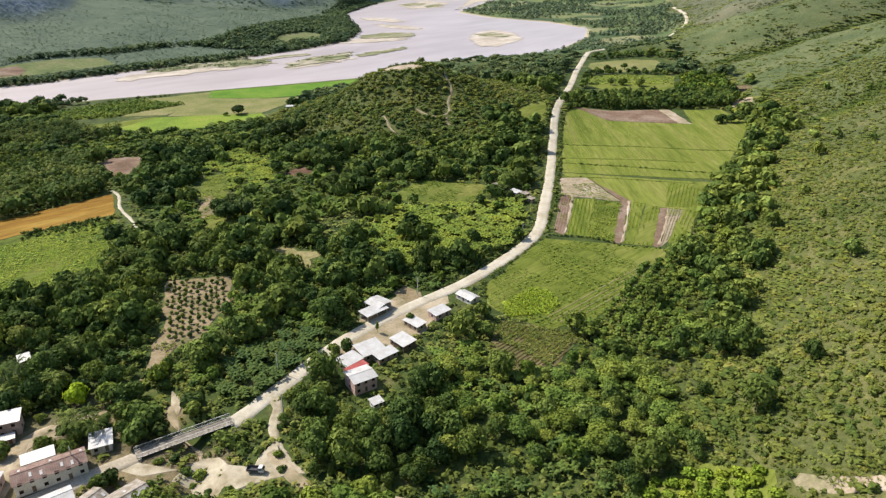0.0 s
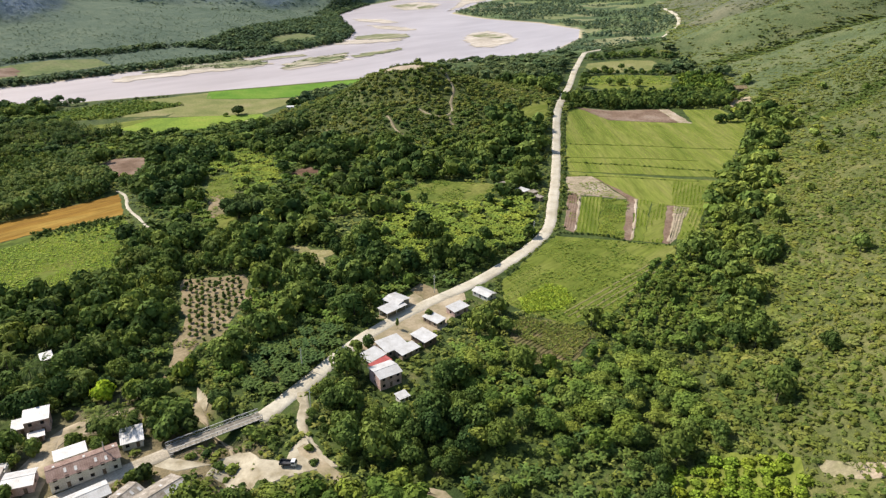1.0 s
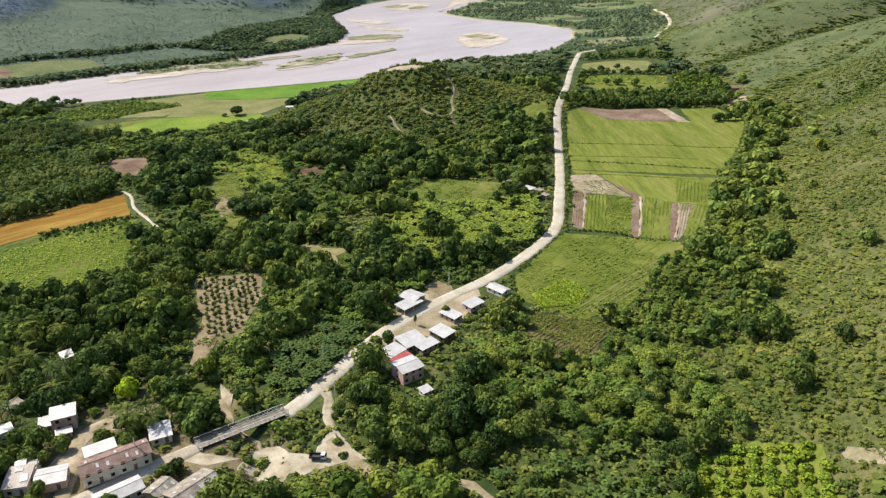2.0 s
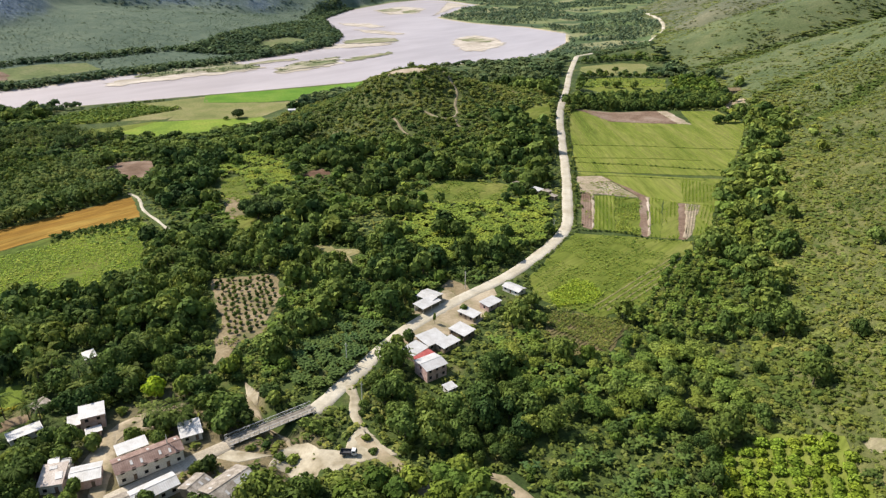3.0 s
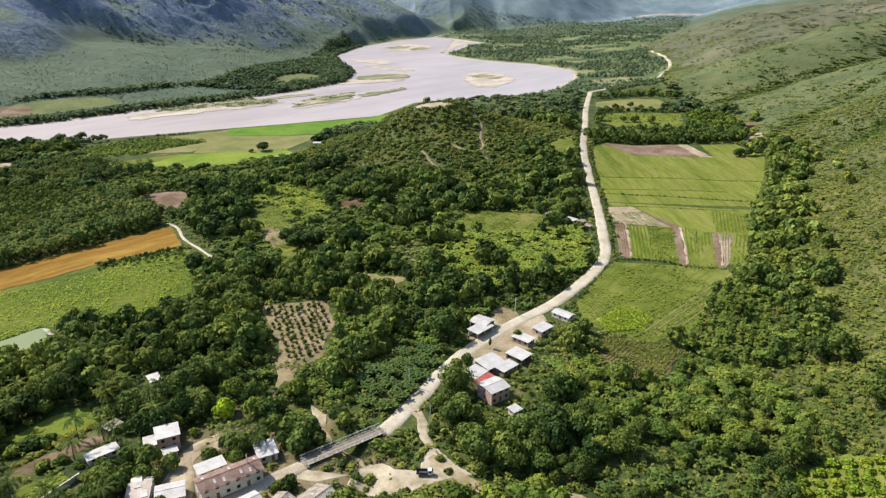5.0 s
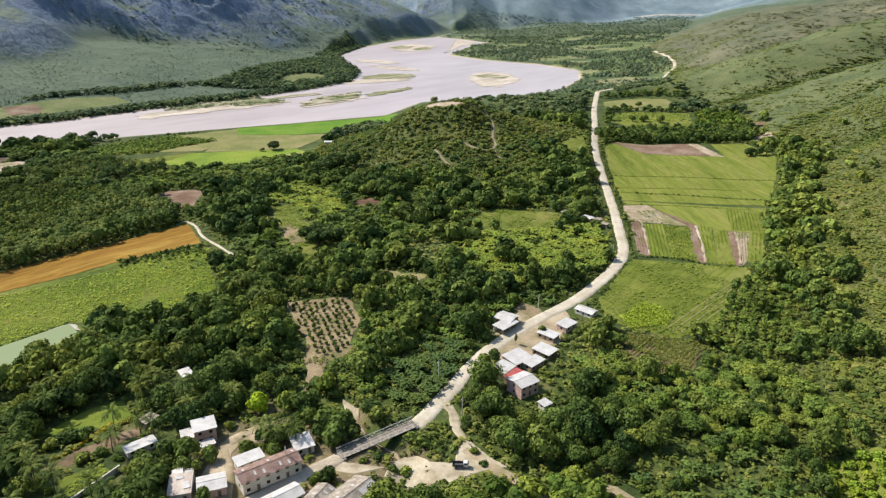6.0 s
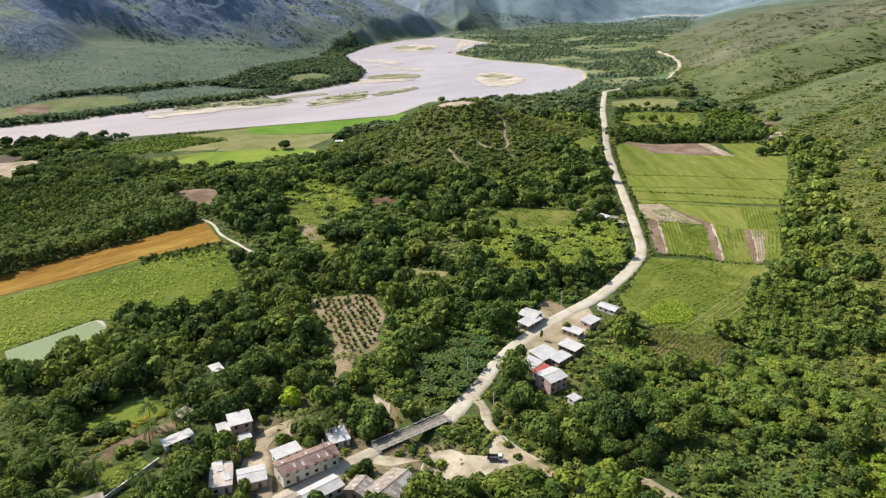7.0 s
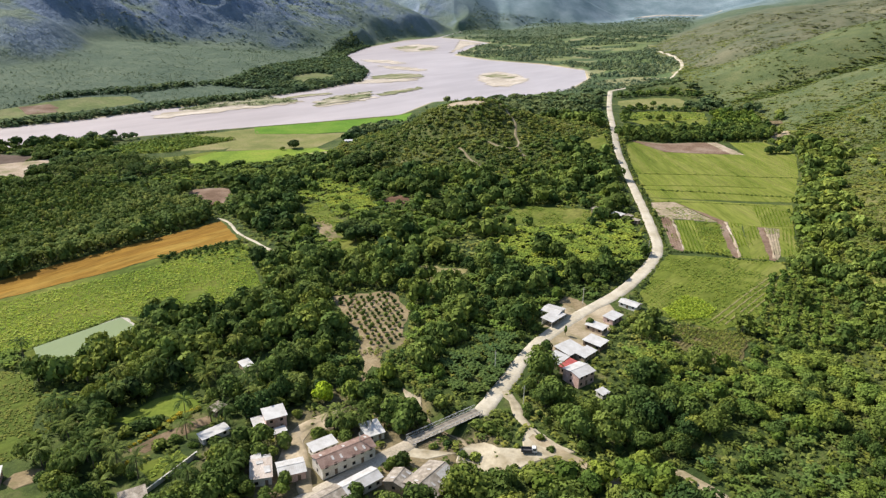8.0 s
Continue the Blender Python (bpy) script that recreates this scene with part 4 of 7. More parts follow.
def palm_head(seed, fronds=15, leaflets=6, wide=0.2, gap=0.35):
    """Long fronds of separate leaflets that rise, arch and hang; unit frond length, at height 0."""
    rng = np.random.default_rng(seed + 900)
    v, f = [], []
    for k in range(fronds):
        a = 2.4 * k + rng.uniform(-0.25, 0.25)
        lift, bend, long = rng.uniform(-0.25, 1.35), rng.uniform(1.3, 2.0), rng.uniform(0.85, 1.15)
        out, side = np.array((math.cos(a), math.sin(a), 0.0)), np.array((-math.sin(a), math.cos(a), 0.0))
        up = np.array((0.0, 0.0, 1.0))
        p, n = np.zeros(3), leaflets + 1
        for i in range(n):
            e = lift - bend * ((i + 0.5) / n) ** 1.3
            d = out * math.cos(e) + up * math.sin(e)
            q = p + d * long / n
            if i:
                w = wide * (0.55 + 0.45 * math.sin(math.pi * i / n)) * rng.uniform(0.85, 1.15)
                r = p + (q - p) * (1 - gap)
                for s in (-1, 1):
                    tip = side * s * w + d * w * 0.55 - up * w * 0.5
                    m = len(v)
                    v += [p, r, r + tip, p + tip * 1.02 + (q - p) * 0.12]
                    f.append((m, m + 1, m + 2, m + 3))
            p = q
    return np.array(v), np.array(f)


CROWNS = {"near": [crown(k, 9, 400, 0.15, core=(2, 5)) for k in range(6)], "next": [crown(10 + k, 6, 135, 0.245, core=(2, 5)) for k in range(5)], "mid": [crown(20 + k, 4, 54, 0.4, core=(2, 5), rise=0.25) for k in range(5)],
          "far": [crown(40 + k, 3, 26, 0.54, core=(2, 4), rise=0.5) for k in range(4)], "speck": [crown(70 + k, 1, 7, 0.72, low=-0.3, core=None, rise=1.2) for k in range(4)], "dot": [crown(60 + k, 1, 10, 0.76, low=-0.1, core=None, rise=1.0) for k in range(4)],
          "airy": [crown(80 + k, 9, 480, 0.12, 0.75, 0.5, 0.75, core=(2, 5), rise=0.3) for k in range(4)], "airy_next": [crown(90 + k, 7, 170, 0.22, 0.75, 0.5, 0.75, core=(2, 5), rise=0.3) for k in range(4)],
          "bush": [crown(100 + k, 4, 36, 0.3, 0.62, 0.8, 0.0, core=(2, 5), rise=0.35) for k in range(6)],
          "low": [crown(120 + k, 3, 22, 0.35, 0.55, 0.8, 0.0, core=(2, 4), rise=0.4) for k in range(6)], "tiny": [crown(140 + k, 3, 11, 0.48, 0.5, 0.8, 0.0, core=None, rise=0.7) for k in range(5)]}
TRUNKS = [trunk(k) for k in range(4)]
PALMS = [palm_head(k, 16, 7, 0.105, 0.2) for k in range(3)]
PALMS_FAR = [palm_head(10 + k, 11, 3, 0.28, 0.1) for k in range(3)]
BANANAS = [leaf_head(20 + k, 7) for k in range(3)]
BANANAS_FAR = [leaf_head(30 + k, 7, 0.5, 2, 0.26) for k in range(3)]


class Mass:
    """Very many plants of one kind, joined."""

    def __init__(self):
        self.v, self.f, self.t, self.n = [], [], [], 0

    def add(self, shape, x, y, z, turn, wide, tall, tint):
        """shape at many places at once."""
        v, f = shape
        k, n = len(x), len(v)
        if not k:
            return
        c, s = np.cos(turn)[:, None], np.sin(turn)[:, None]
        w, h = np.reshape(wide, (-1, 1)), np.reshape(tall, (-1, 1))
        out = np.stack([x[:, None] + w * (c * v[:, 0] - s * v[:, 1]), y[:, None] + w * (s * v[:, 0] + c * v[:, 1]), z[:, None] + h * v[:, 2]], 2)
        self.v.append(out.reshape(-1, 3))
        self.f.append((f[None] + (np.arange(k) * n)[:, None, None] + self.n).reshape(-1, 4))
        self.t.append(np.repeat(tint, n))
        self.n += k * n

    def build(self, name, material, label, category):
        me = mesh_of(name, np.concatenate(self.v), np.concatenate(self.f), material, np.concatenate(self.t))
        return tagged(new(name, me), label, category, kind="stuff")


# ---- plants: where they grow ----
rng = np.random.default_rng(7)


def scatter(x0, x1, y0, y1, gap, seed):
    r = np.random.default_rng(seed)
    x, y = [v.ravel() for v in np.meshgrid(np.arange(x0, x1, gap), np.arange(y0, y1, gap), indexing="ij")]
    x, y = x + r.uniform(-0.46, 0.46, x.shape) * gap, y + r.uniform(-0.46, 0.46, y.shape) * gap
    keep = np.abs(x + 50 - 0.03 * y) < 0.73 * y + 60
    return x[keep], y[keep]


def off_roads(x, y, extra=0.0):
    ok = np.ones(x.shape, bool)
    for path, half in ROADS:
        box = (x > path[:, 0].min() - 12) & (x < path[:, 0].max() + 12) & (y > path[:, 1].min() - 12) & (y < path[:, 1].max() + 12)
        idx = np.nonzero(box & ok)[0]
        if len(idx):
            best = np.full(len(idx), 1e9)
            for a, b in zip(path[:-1], path[1:]):
                d = b - a
                k = np.clip(((x[idx] - a[0]) * d[0] + (y[idx] - a[1]) * d[1]) / (d @ d), 0, 1)
                best = np.minimum(best, np.hypot(x[idx] - a[0] - k * d[0], y[idx] - a[1] - k * d[1]))
            ok[idx[best < half + extra]] = False
    return ok


def free(x, y, extra=0.0, margin=0.0, tall=False):
    """Neither in a field, on a road, in a house nor in the river."""
    ok = off_roads(x, y, extra)
    for poly in OPEN + OPEN_TALL if tall else OPEN:
        for dx, dy in ((margin, margin), (margin, -margin), (-margin, margin), (-margin, -margin)) if margin else ((0, 0),):
            ok &= ~inside(x + dx, y + dy, poly)
    for hx, hy, yaw, w, d in HOUSE_SPOTS:
        c, s = math.cos(radians(yaw)), math.sin(radians(yaw))
        lx, ly = c * (x - hx) + s * (y - hy), -s * (x - hx) + c * (y - hy)
        ok &= (np.abs(lx) > w / 2 + 1.2 + margin) | (np.abs(ly) > d / 2 + 1.2 + margin)
    return ok & (to_line(x, y, NEAR_SHORE) < -8 - extra)


def zone(x, y, *boxes):
    hit = np.zeros(x.shape, bool)
    for poly in boxes:
        hit |= inside(x, y, list(poly))
    return hit


BANANA_ZONES = ([(-20, 300), (50, 330), (62, 385), (20, 395), (-30, 385), (-50, 330)], [(-84, 200), (-75, 190), (-64, 201), (-51, 219), (-51, 238), (-68, 242), (-82, 222)], [(-196, 520), (-173, 547), (-139, 513), (-118, 441), (-142, 425), (-168, 450)])
LOW_ZONES = ([(-67, 403), (-29, 407), (51, 372), (45, 345), (13, 300), (-22, 353), (-60, 358)], [(-104, 300), (-83, 300), (-78, 240), (-101, 239)], [(-76, 324), (-56, 329), (-46, 287), (-63, 261)], [(-180, 534), (-119, 518), (-114, 435), (-164, 444)], [(-190, 470), (-160, 474), (-137, 369), (-117, 356), (-124, 400)], [(-2, 235), (27, 214), (56, 222), (40, 185), (18, 175), (-12, 215)])
SHRUB_ROWS = [(100, 302), (126, 312), (128, 300), (92, 228), (66, 214), (62, 240)]
PALM_ZONES = ([(-260, 150), (-190, 150), (-180, 190), (-210, 240), (-225, 200)], [(-190, 215), (-140, 215), (-130, 320), (-170, 310)], [(-480, 610), (-340, 600), (-300, 660), (-380, 680), (-460, 640)], [(-150, 290), (-120, 310), (-140, 350), (-180, 360)])
GROVE = [(-420, 330), (-336, 350), (-300, 385), (-240, 454), (-262, 496), (-292, 530), (-300, 560), (-420, 600), (-520, 520)]
ACACIA_ZONE = [(-20, 125), (60, 100), (75, 160), (108, 235), (130, 290), (112, 300), (62, 242), (38, 212), (16, 230), (-14, 205), (10, 175)]


FAR_WOOD = [(-454, 1262), (-427, 1425), (-389, 1608), (-350, 1860), (-288, 2000), (-222, 1870), (-185, 1648), (-190, 1460), (-234, 1350), (-310, 1272)]
FAR_HEDGE = [(-720, 990), (-673, 1052), (-637, 1104), (-593, 1151), (-557, 1180), (-523, 1222), (-475, 1262), (-429, 1332)]
TOWN = [(-245, 140), (-95, 130), (-80, 200), (-110, 210), (-150, 240), (-215, 225)]


def above_foot(x, y):
    return x - lerp(y, SCRUB_FOOT)


def plant_rows(mass, shapes, x, y, wide, tall, tint, sink=0.0):
    z = np.maximum(terrain(x, y), RIVER_Z + 0.4) - sink
    turn, pick = rng.uniform(0, 6.28, len(x)), rng.integers(0, len(shapes), len(x))
    for k, shape in enumerate(shapes):
        s = pick == k
        mass.add(shape, x[s], y[s], z[s], turn[s], wide[s], tall[s], tint[s])


def tone(x, y, base=0.5, swing=0.35, size=45, seed=50):
    return np.clip(base + swing * grain(x, y, size, seed) + rng.normal(0, 0.24, len(x)), 0, 1)


def plant_tree(kind, crown_mesh, trunk_mesh, x, y, wide, tall, label, group):
    ob = thing(kind, pose(x, y, float(terrain(x, y)) - 0.1, 0, 0, rng.uniform(0, 360)), label, "tree", group)
    ob.scale = (wide, wide, tall)
    for name, me in (("trunk", trunk_mesh), ("crown", crown_mesh)):
        new(name, me).parent = ob
    return ob


HEDGES = [([(-269, 254), (-242, 284), (-236, 281)], 1.5, 0.9, 0.8), ([(58, 346), (68, 384), (81, 449), (95, 530), (108, 600)], 4.2, 1.5, 1.8), ([(-250, 369), (-228, 382), (-206, 396)], 2.3, 2.0, 2.3), ([(-247, 366), (-226, 378), (-208, 388)], 3.1, 1.8, 2.1), ([(-247, 361), (-228, 371), (-207, 383), (-196, 372)], 3.3, 1.9, 2.2), ([(-225, 366), (-204, 372)], 4.2, 1.6, 1.9), ([(112, 612), (132, 632), (212, 630)], 4, 3, 3.5),
          ([(-445, 731), (-396, 806), (-340, 850)], 6, 3, 3), ([(95, 515), (154, 506), (222, 492)], 1.9, 0.8, 0.8), ([(89, 481), (135, 474), (182, 466)], 2.2, 0.6, 0.6), ([(86, 469), (138, 456), (190, 438)], 1.7, 0.9, 0.9), ([(81, 439), (118, 433), (166, 420)], 2.2, 0.7, 0.7), ([(59, 338), (83, 333), (95, 323), (115, 319)], 1.7, 0.9, 1.0), ([(170, 412), (165, 397), (152, 368), (130, 326)], 2.2, 1.0, 1.2)]


def grove_rows():
    """Tree places on parallel lines across the plantation."""
    p = np.array(GROVE, float)
    u, v = [a.ravel() for a in np.meshgrid(np.arange(-210, 210, 4.6), np.arange(-210, 210, 6.4), indexing="ij")]
    u, v = u + rng.uniform(-0.9, 0.9, u.shape), v + rng.uniform(-0.5, 0.5, v.shape)
    c, s = math.cos(radians(46)), math.sin(radians(46))
    x, y = p[:, 0].mean() + c * u - s * v, p[:, 1].mean() + s * u + c * v
    ok = inside(x, y, GROVE)
    return x[ok], y[ok]


def grow():
    trunk_meshes = [mesh_of("trunk", *t, BARK) for t in TRUNKS]
    broad_meshes = [mesh_of("crown", *c, LEAF_ONE["broadleaf"]) for c in CROWNS["near"]]
    airy_meshes = [mesh_of("crown", *c, LEAF_ONE["acacia"]) for c in CROWNS["airy"]]
    masses = {k: Mass() for k in ("broadleaf", "acacia", "palm", "banana", "scrub", "young")}
    far, far_bank, hazed_plants, stems = Mass(), Mass(), Mass(), Mass()
    singles = 0
    # the valley floor: near, middle, far
    for (y0, y1, gap, lod, seed) in ((96, 222, 5.1, "near", 1), (222, 345, 5.3, "next", 6), (345, 760, 6.0, "mid", 2), (760, 1150, 8.0, "far", 3), (1150, 1900, 10, "dot", 4), (1900, 3100, 13, "dot", 5), (3100, 4200, 17, "speck", 8)):
        x, y = scatter(-0.73 * y1 - 60, min(0.76 * y1 + 40, 2400), y0, y1, gap, seed)
        up = above_foot(x, y)
        knoll = np.hypot(x + 38, y - 655) < 135 + 25 * grain(x, y, 40, 64)
        ok = free(x, y, 1.2 if y0 < 300 else 7.0, 2.0 if y0 < 700 else 4.0, True) & ((up < 4 + 15 * grain(x, y, 21, 91)) | ((up < 110) & (y < 620) & (rng.uniform(size=len(x)) < 0.07 * np.exp(-np.maximum(up, 0) / 35)))) & ~knoll
        ok &= (x > -0.74 * y - 150) & (x < 0.74 * y + 70)
        ok &= ~inside(x, y, GROVE) & ~(inside(x, y, SHRUB_ROWS) & (rng.uniform(size=len(x)) < 0.7))
        ok &= ~(inside(x, y, TOWN) & (rng.uniform(size=len(x)) < 0.22))
        ok &= ~(inside(x, y, ACACIA_ZONE) & (grain(x, y, 13, 68) < -0.45))
        thin = grain(x, y, 38, 61) + 0.5 * grain(x, y, 14, 62)
        ok &= np.where(y < 1150, thin > np.where(y < 780, -0.85, np.where(y < 900, -0.45, 0.25)), (np.abs(grain(x + 0.4 * y, y, 120, 77)) < 0.1) | (grain(x, y, 150, 78) + 0.5 * grain(x, y, 60, 79) + 0.8 * step01(y, 2900, 3500) > 0.3) | (thin > 0.8))
        x, y = x[ok], y[ok]
        mosaic = grain(x, y, 26, 65) + 0.6 * grain(x, y, 62, 69)
        low = (y < 760) & ~inside(x, y, TOWN) & ((zone(x, y, *LOW_ZONES) & (rng.uniform(size=len(x)) < 0.75)) | (mosaic > 0.58))
        banana, palm = (zone(x, y, *BANANA_ZONES) & (rng.uniform(size=len(x)) < 0.8)) | (low & (x < 62) & (rng.uniform(size=len(x)) < 0.58)), (zone(x, y, *PALM_ZONES) & (rng.uniform(size=len(x)) < np.where(y > 550, 0.45, 0.1))) | (inside(x, y, GROVE) & (rng.uniform(size=len(x)) < 0.25))
        airy, grove = (inside(x, y, ACACIA_ZONE) & (rng.uniform(size=len(x)) < np.where(y < 165, 0.1, 0.7))) | ((x > 118) & (y > 290) & (y < 620) & (rng.uniform(size=len(x)) < 0.3)), inside(x, y, GROVE)
        town = inside(x, y, TOWN)
        size = np.clip(rng.lognormal(-0.06, 0.43, len(x)) * (1 + 0.2 * grain(x, y, 30, 63)), 0.4, 1.75)
        size = np.where(town, size * 0.88, np.where(low, size * 0.62, np.where(inside(x, y, ACACIA_ZONE), size * 0.95, size)))
        size = np.where((y < 330) & ~off_roads(x, y, 5.0), np.minimum(size, 0.62), size)
        wide = (gap * 0.62 if y0 < 700 else 4.2 if y0 < 1100 else 3.0 if y0 < 1900 else 3.6 if y0 < 3000 else 4.6) * size
        size = np.where((x > 105) & (y > 620) & (y < 700), size * 0.62, size)
        size = np.where(((x < -170) & (y > 575) & (y < 720)) | ((x > -310) & (x < -228) & (y > 470) & (y < 520)), size * 0.66, size)
        size = np.where((x > 0) & (y > 880) & (y < 1400), size * 0.6, size)
        tall = (4.3 if y0 < 1100 else 3.6) * size
        tint = tone(x, y)
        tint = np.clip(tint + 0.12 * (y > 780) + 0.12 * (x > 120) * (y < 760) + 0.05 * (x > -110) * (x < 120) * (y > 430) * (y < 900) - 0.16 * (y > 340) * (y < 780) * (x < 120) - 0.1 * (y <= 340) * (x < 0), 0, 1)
        tint = np.where((y < 165) & (x > -30), tint * 0.75, np.where((x < -185) & (y < 255), np.clip(tint + 0.22, 0, 1), tint))
        tint = np.where(airy, np.clip(tint - 0.05, 0, 1), np.where(low, np.clip(tint + 0.1, 0, 1), tint))
        tint = np.where(grove, np.clip(tint * 0.5 + 0.25, 0, 1), tint)
        young = low & ~(banana | palm | airy) & (rng.uniform(size=len(x)) < 0.6)
        plain = ~(banana | palm | airy | young) & ~inside(x, y, BANANA_ZONES[1])
        plant_rows(masses["young"], CROWNS["next" if lod == "near" else "mid" if lod == "next" else "far"], x[young], y[young], wide[young] * 1.15, tall[young], tint[young], 0.3)
        if lod == "near":
            for i in np.nonzero((plain | airy) & (y < 212) & (x > -200) & (x < 62))[0]:
                if singles >= 300:
                    break
                singles += 1
                k = singles
                if airy[i]:
                    plant_tree("acacia_tree", airy_meshes[k % 4], trunk_meshes[k % 4], x[i], y[i], wide[i] * 1.0, tall[i] * 0.72, "spreading feathery light green tree", "trees round the village")
                else:
                    plant_tree("broadleaf_tree", broad_meshes[k % 6], trunk_meshes[k % 4], x[i], y[i], wide[i] * 1.05, tall[i] * 0.92, "dense dark green broadleaf tree", "trees round the village")
                plain[i] = airy[i] = False
        s = plain
        plant_rows(masses["broadleaf"] if y0 < 700 else far if y0 < 1100 else hazed_plants, CROWNS[lod], x[s], y[s], wide[s] * 1.08, tall[s], tint[s], 0.1)
        plant_rows(masses["acacia"], CROWNS["airy"] if lod == "near" else CROWNS["airy_next"] if lod == "next" else CROWNS[lod], x[airy], y[airy], wide[airy] * 1.0, tall[airy] * 0.72, tint[airy])
        if lod in ("near", "next"):
            plant_rows(stems, [tube([(0, 0, -0.15), (0.05, 0, 0.8)], (0.08, 0.04), 5)], x[plain], y[plain], wide[plain], tall[plain], tint[plain])
        # palms stand over the rest
        px, py, ph = x[palm], y[palm], 7.5 + 4 * size[palm]
        plant_rows(masses["palm"], PALMS if lod in ("near", "next", "mid") else PALMS_FAR, px, py, 4.0 + 1.0 * size[palm], 4.6 + 0 * px, tint[palm], -ph)
        plant_rows(stems, [tube([(0, 0, 0), (0.06, 0.0, 0.5), (0.0, 0.05, 1)], (0.17, 0.12, 0.1), 5)], px, py, 1 + 0 * px, ph, tint[palm], 0.1)
        bx, by = x[banana], y[banana]
        shade = np.where(inside(bx, by, BANANA_ZONES[1]), 0.08 * tint[banana], np.where(zone(bx, by, *BANANA_ZONES), 0.5 + 0.5 * tint[banana], 0.55 * tint[banana]))
        dense = zone(bx, by, *BANANA_ZONES)
        for dx, dy, s in ((0, 0, bx > -9e9), (2.0, 1.3, bx > -9e9), (-1.6, 1.9, bx > -9e9), (0.4, -2.3, dense), (2.9, -1.0, dense)):
            h = (2.0 + 0.9 * size[banana])[s]
            plant_rows(masses["banana"], BANANAS if lod in ("near", "next") else BANANAS_FAR, bx[s] + dx, by[s] + dy, 2.1 + 0 * bx[s], 2.6 + 0 * bx[s], shade[s], 0.4 - h)
        plant_rows(masses["banana"], CROWNS["low"], bx, by, 2.4 + 0 * bx, 2.2 + 0 * bx, 0.85 * shade)
        # undergrowth between the trunks
        if lod == "near":
            ux, uy = scatter(-300, 160, 96, 345, 3.2, 11)
            ok = free(ux, uy, 0.3, 0.6) & (above_foot(ux, uy) < 6) & ~(inside(ux, uy, TOWN) & (rng.uniform(size=len(ux)) < 0.6))
            ux, uy = ux[ok], uy[ok]
            plant_rows(masses["scrub"], CROWNS["tiny"], ux, uy, rng.uniform(1.1, 2.4, len(ux)), rng.uniform(1.0, 2.0, len(ux)), np.clip(tone(ux, uy, 0.25) + 0.05 * inside(ux, uy, ACACIA_ZONE), 0, 1))
    ux, uy = scatter(-560, 260, 345, 700, 4.6, 12)
    ok = free(ux, uy, 0.3, 0.8) & (above_foot(ux, uy) < 6) & (np.hypot(ux + 38, uy - 655) > 130)
    plant_rows(masses["scrub"], CROWNS["speck"], ux[ok], uy[ok], rng.uniform(1.4, 2.6, ok.sum()), rng.uniform(1.0, 1.9, ok.sum()), tone(ux[ok], uy[ok], 0.4, 0.45))
    # the plantation in rows behind the stubble field
    x, y = grove_rows()
    ok = free(x, y, 2.0, 2.5)
    x, y = x[ok], y[ok]
    edge = np.abs(to_line(x, y, [(-345, 325), (-336, 348), (-301, 383), (-236, 455)])) < 16
    light = (x < -335) & (y > 415)
    palm, size = rng.uniform(size=len(x)) < np.where(edge, 0.75, np.where(light, 0.1, 0.35)), rng.uniform(0.8, 1.2, len(x)) * np.where(light, 0.78, 1.0)
    s = ~palm
    plant_rows(masses["broadleaf"], CROWNS["mid"], x[s], y[s], (3.1 + 0.9 * edge[s]) * size[s], (3.8 + 2.6 * edge[s]) * size[s], np.clip(tone(x[s], y[s], 0.3, 0.25, 90, 58) + 0.2 * light[s] - 0.2 * edge[s], 0, 1), 0.1)
    plant_rows(masses["palm"], PALMS_FAR, x[palm], y[palm], 4.4 * size[palm], 4.6 * size[palm], tone(x[palm], y[palm]), -8.0)
    plant_rows(stems, [tube([(0, 0, 0), (0.3, 0.0, 1)], (0.17, 0.1), 4)], x[palm], y[palm], 1 + 0 * x[palm], 7.6 + 0 * x[palm], size[palm], 0.1)
    # shrubs in rows at the foot of the hill
    p = np.array(SHRUB_ROWS, float)
    u, v = [a.ravel() for a in np.meshgrid(np.arange(-70, 70, 3.0), np.arange(-70, 70, 4.4), indexing="ij")]
    c, s = math.cos(radians(58)), math.sin(radians(58))
    x, y = p[:, 0].mean() + c * u - s * v + rng.normal(0, 0.4, u.shape), p[:, 1].mean() + s * u + c * v + rng.normal(0, 0.4, u.shape)
    ok = inside(x, y, SHRUB_ROWS)
    x, y = x[ok], y[ok]
    size = rng.uniform(0.7, 1.5, len(x))
    plant_rows(masses["acacia"], CROWNS["mid"], x, y, 1.5 * size, 1.4 * size, tone(x, y, 0.3), 0.4)
    # the knoll's bushes
    x, y = scatter(-230, 170, 470, 850, 3.7, 41)
    ok = (np.hypot(x + 38, y - 655) < 155 + 25 * grain(x, y, 40, 64)) & free(x, y, 0.5) & (grain(x, y, 16, 66) > rng.uniform(-2.1, -0.4, len(x)))
    x, y = x[ok], y[ok]
    size = np.clip(rng.lognormal(-0.02, 0.4, len(x)), 0.4, 2.1)
    leafy = grain(x, y, 22, 99) + rng.normal(0, 0.5, len(x)) > 0.1
    for s, kind in ((leafy, "broadleaf"), (~leafy, "scrub")):
        plant_rows(masses[kind], CROWNS["low"], x[s], y[s], 2.35 * size[s], 1.8 * size[s], tone(x[s], y[s], 0.42, 0.35, 35, 67), 0.4)
    # the dry hillside and the far slopes
    for (y0, y1, gap, shapes, seed) in ((80, 215, 2.2, "low", 21), (215, 380, 2.4, "tiny", 25), (380, 640, 3.2, "tiny", 22), (640, 1300, 5.2, "speck", 23), (1300, 2600, 9.0, "speck", 24)):
        x, y = scatter(20, 0.76 * y1 + 60, y0, y1, gap, seed)
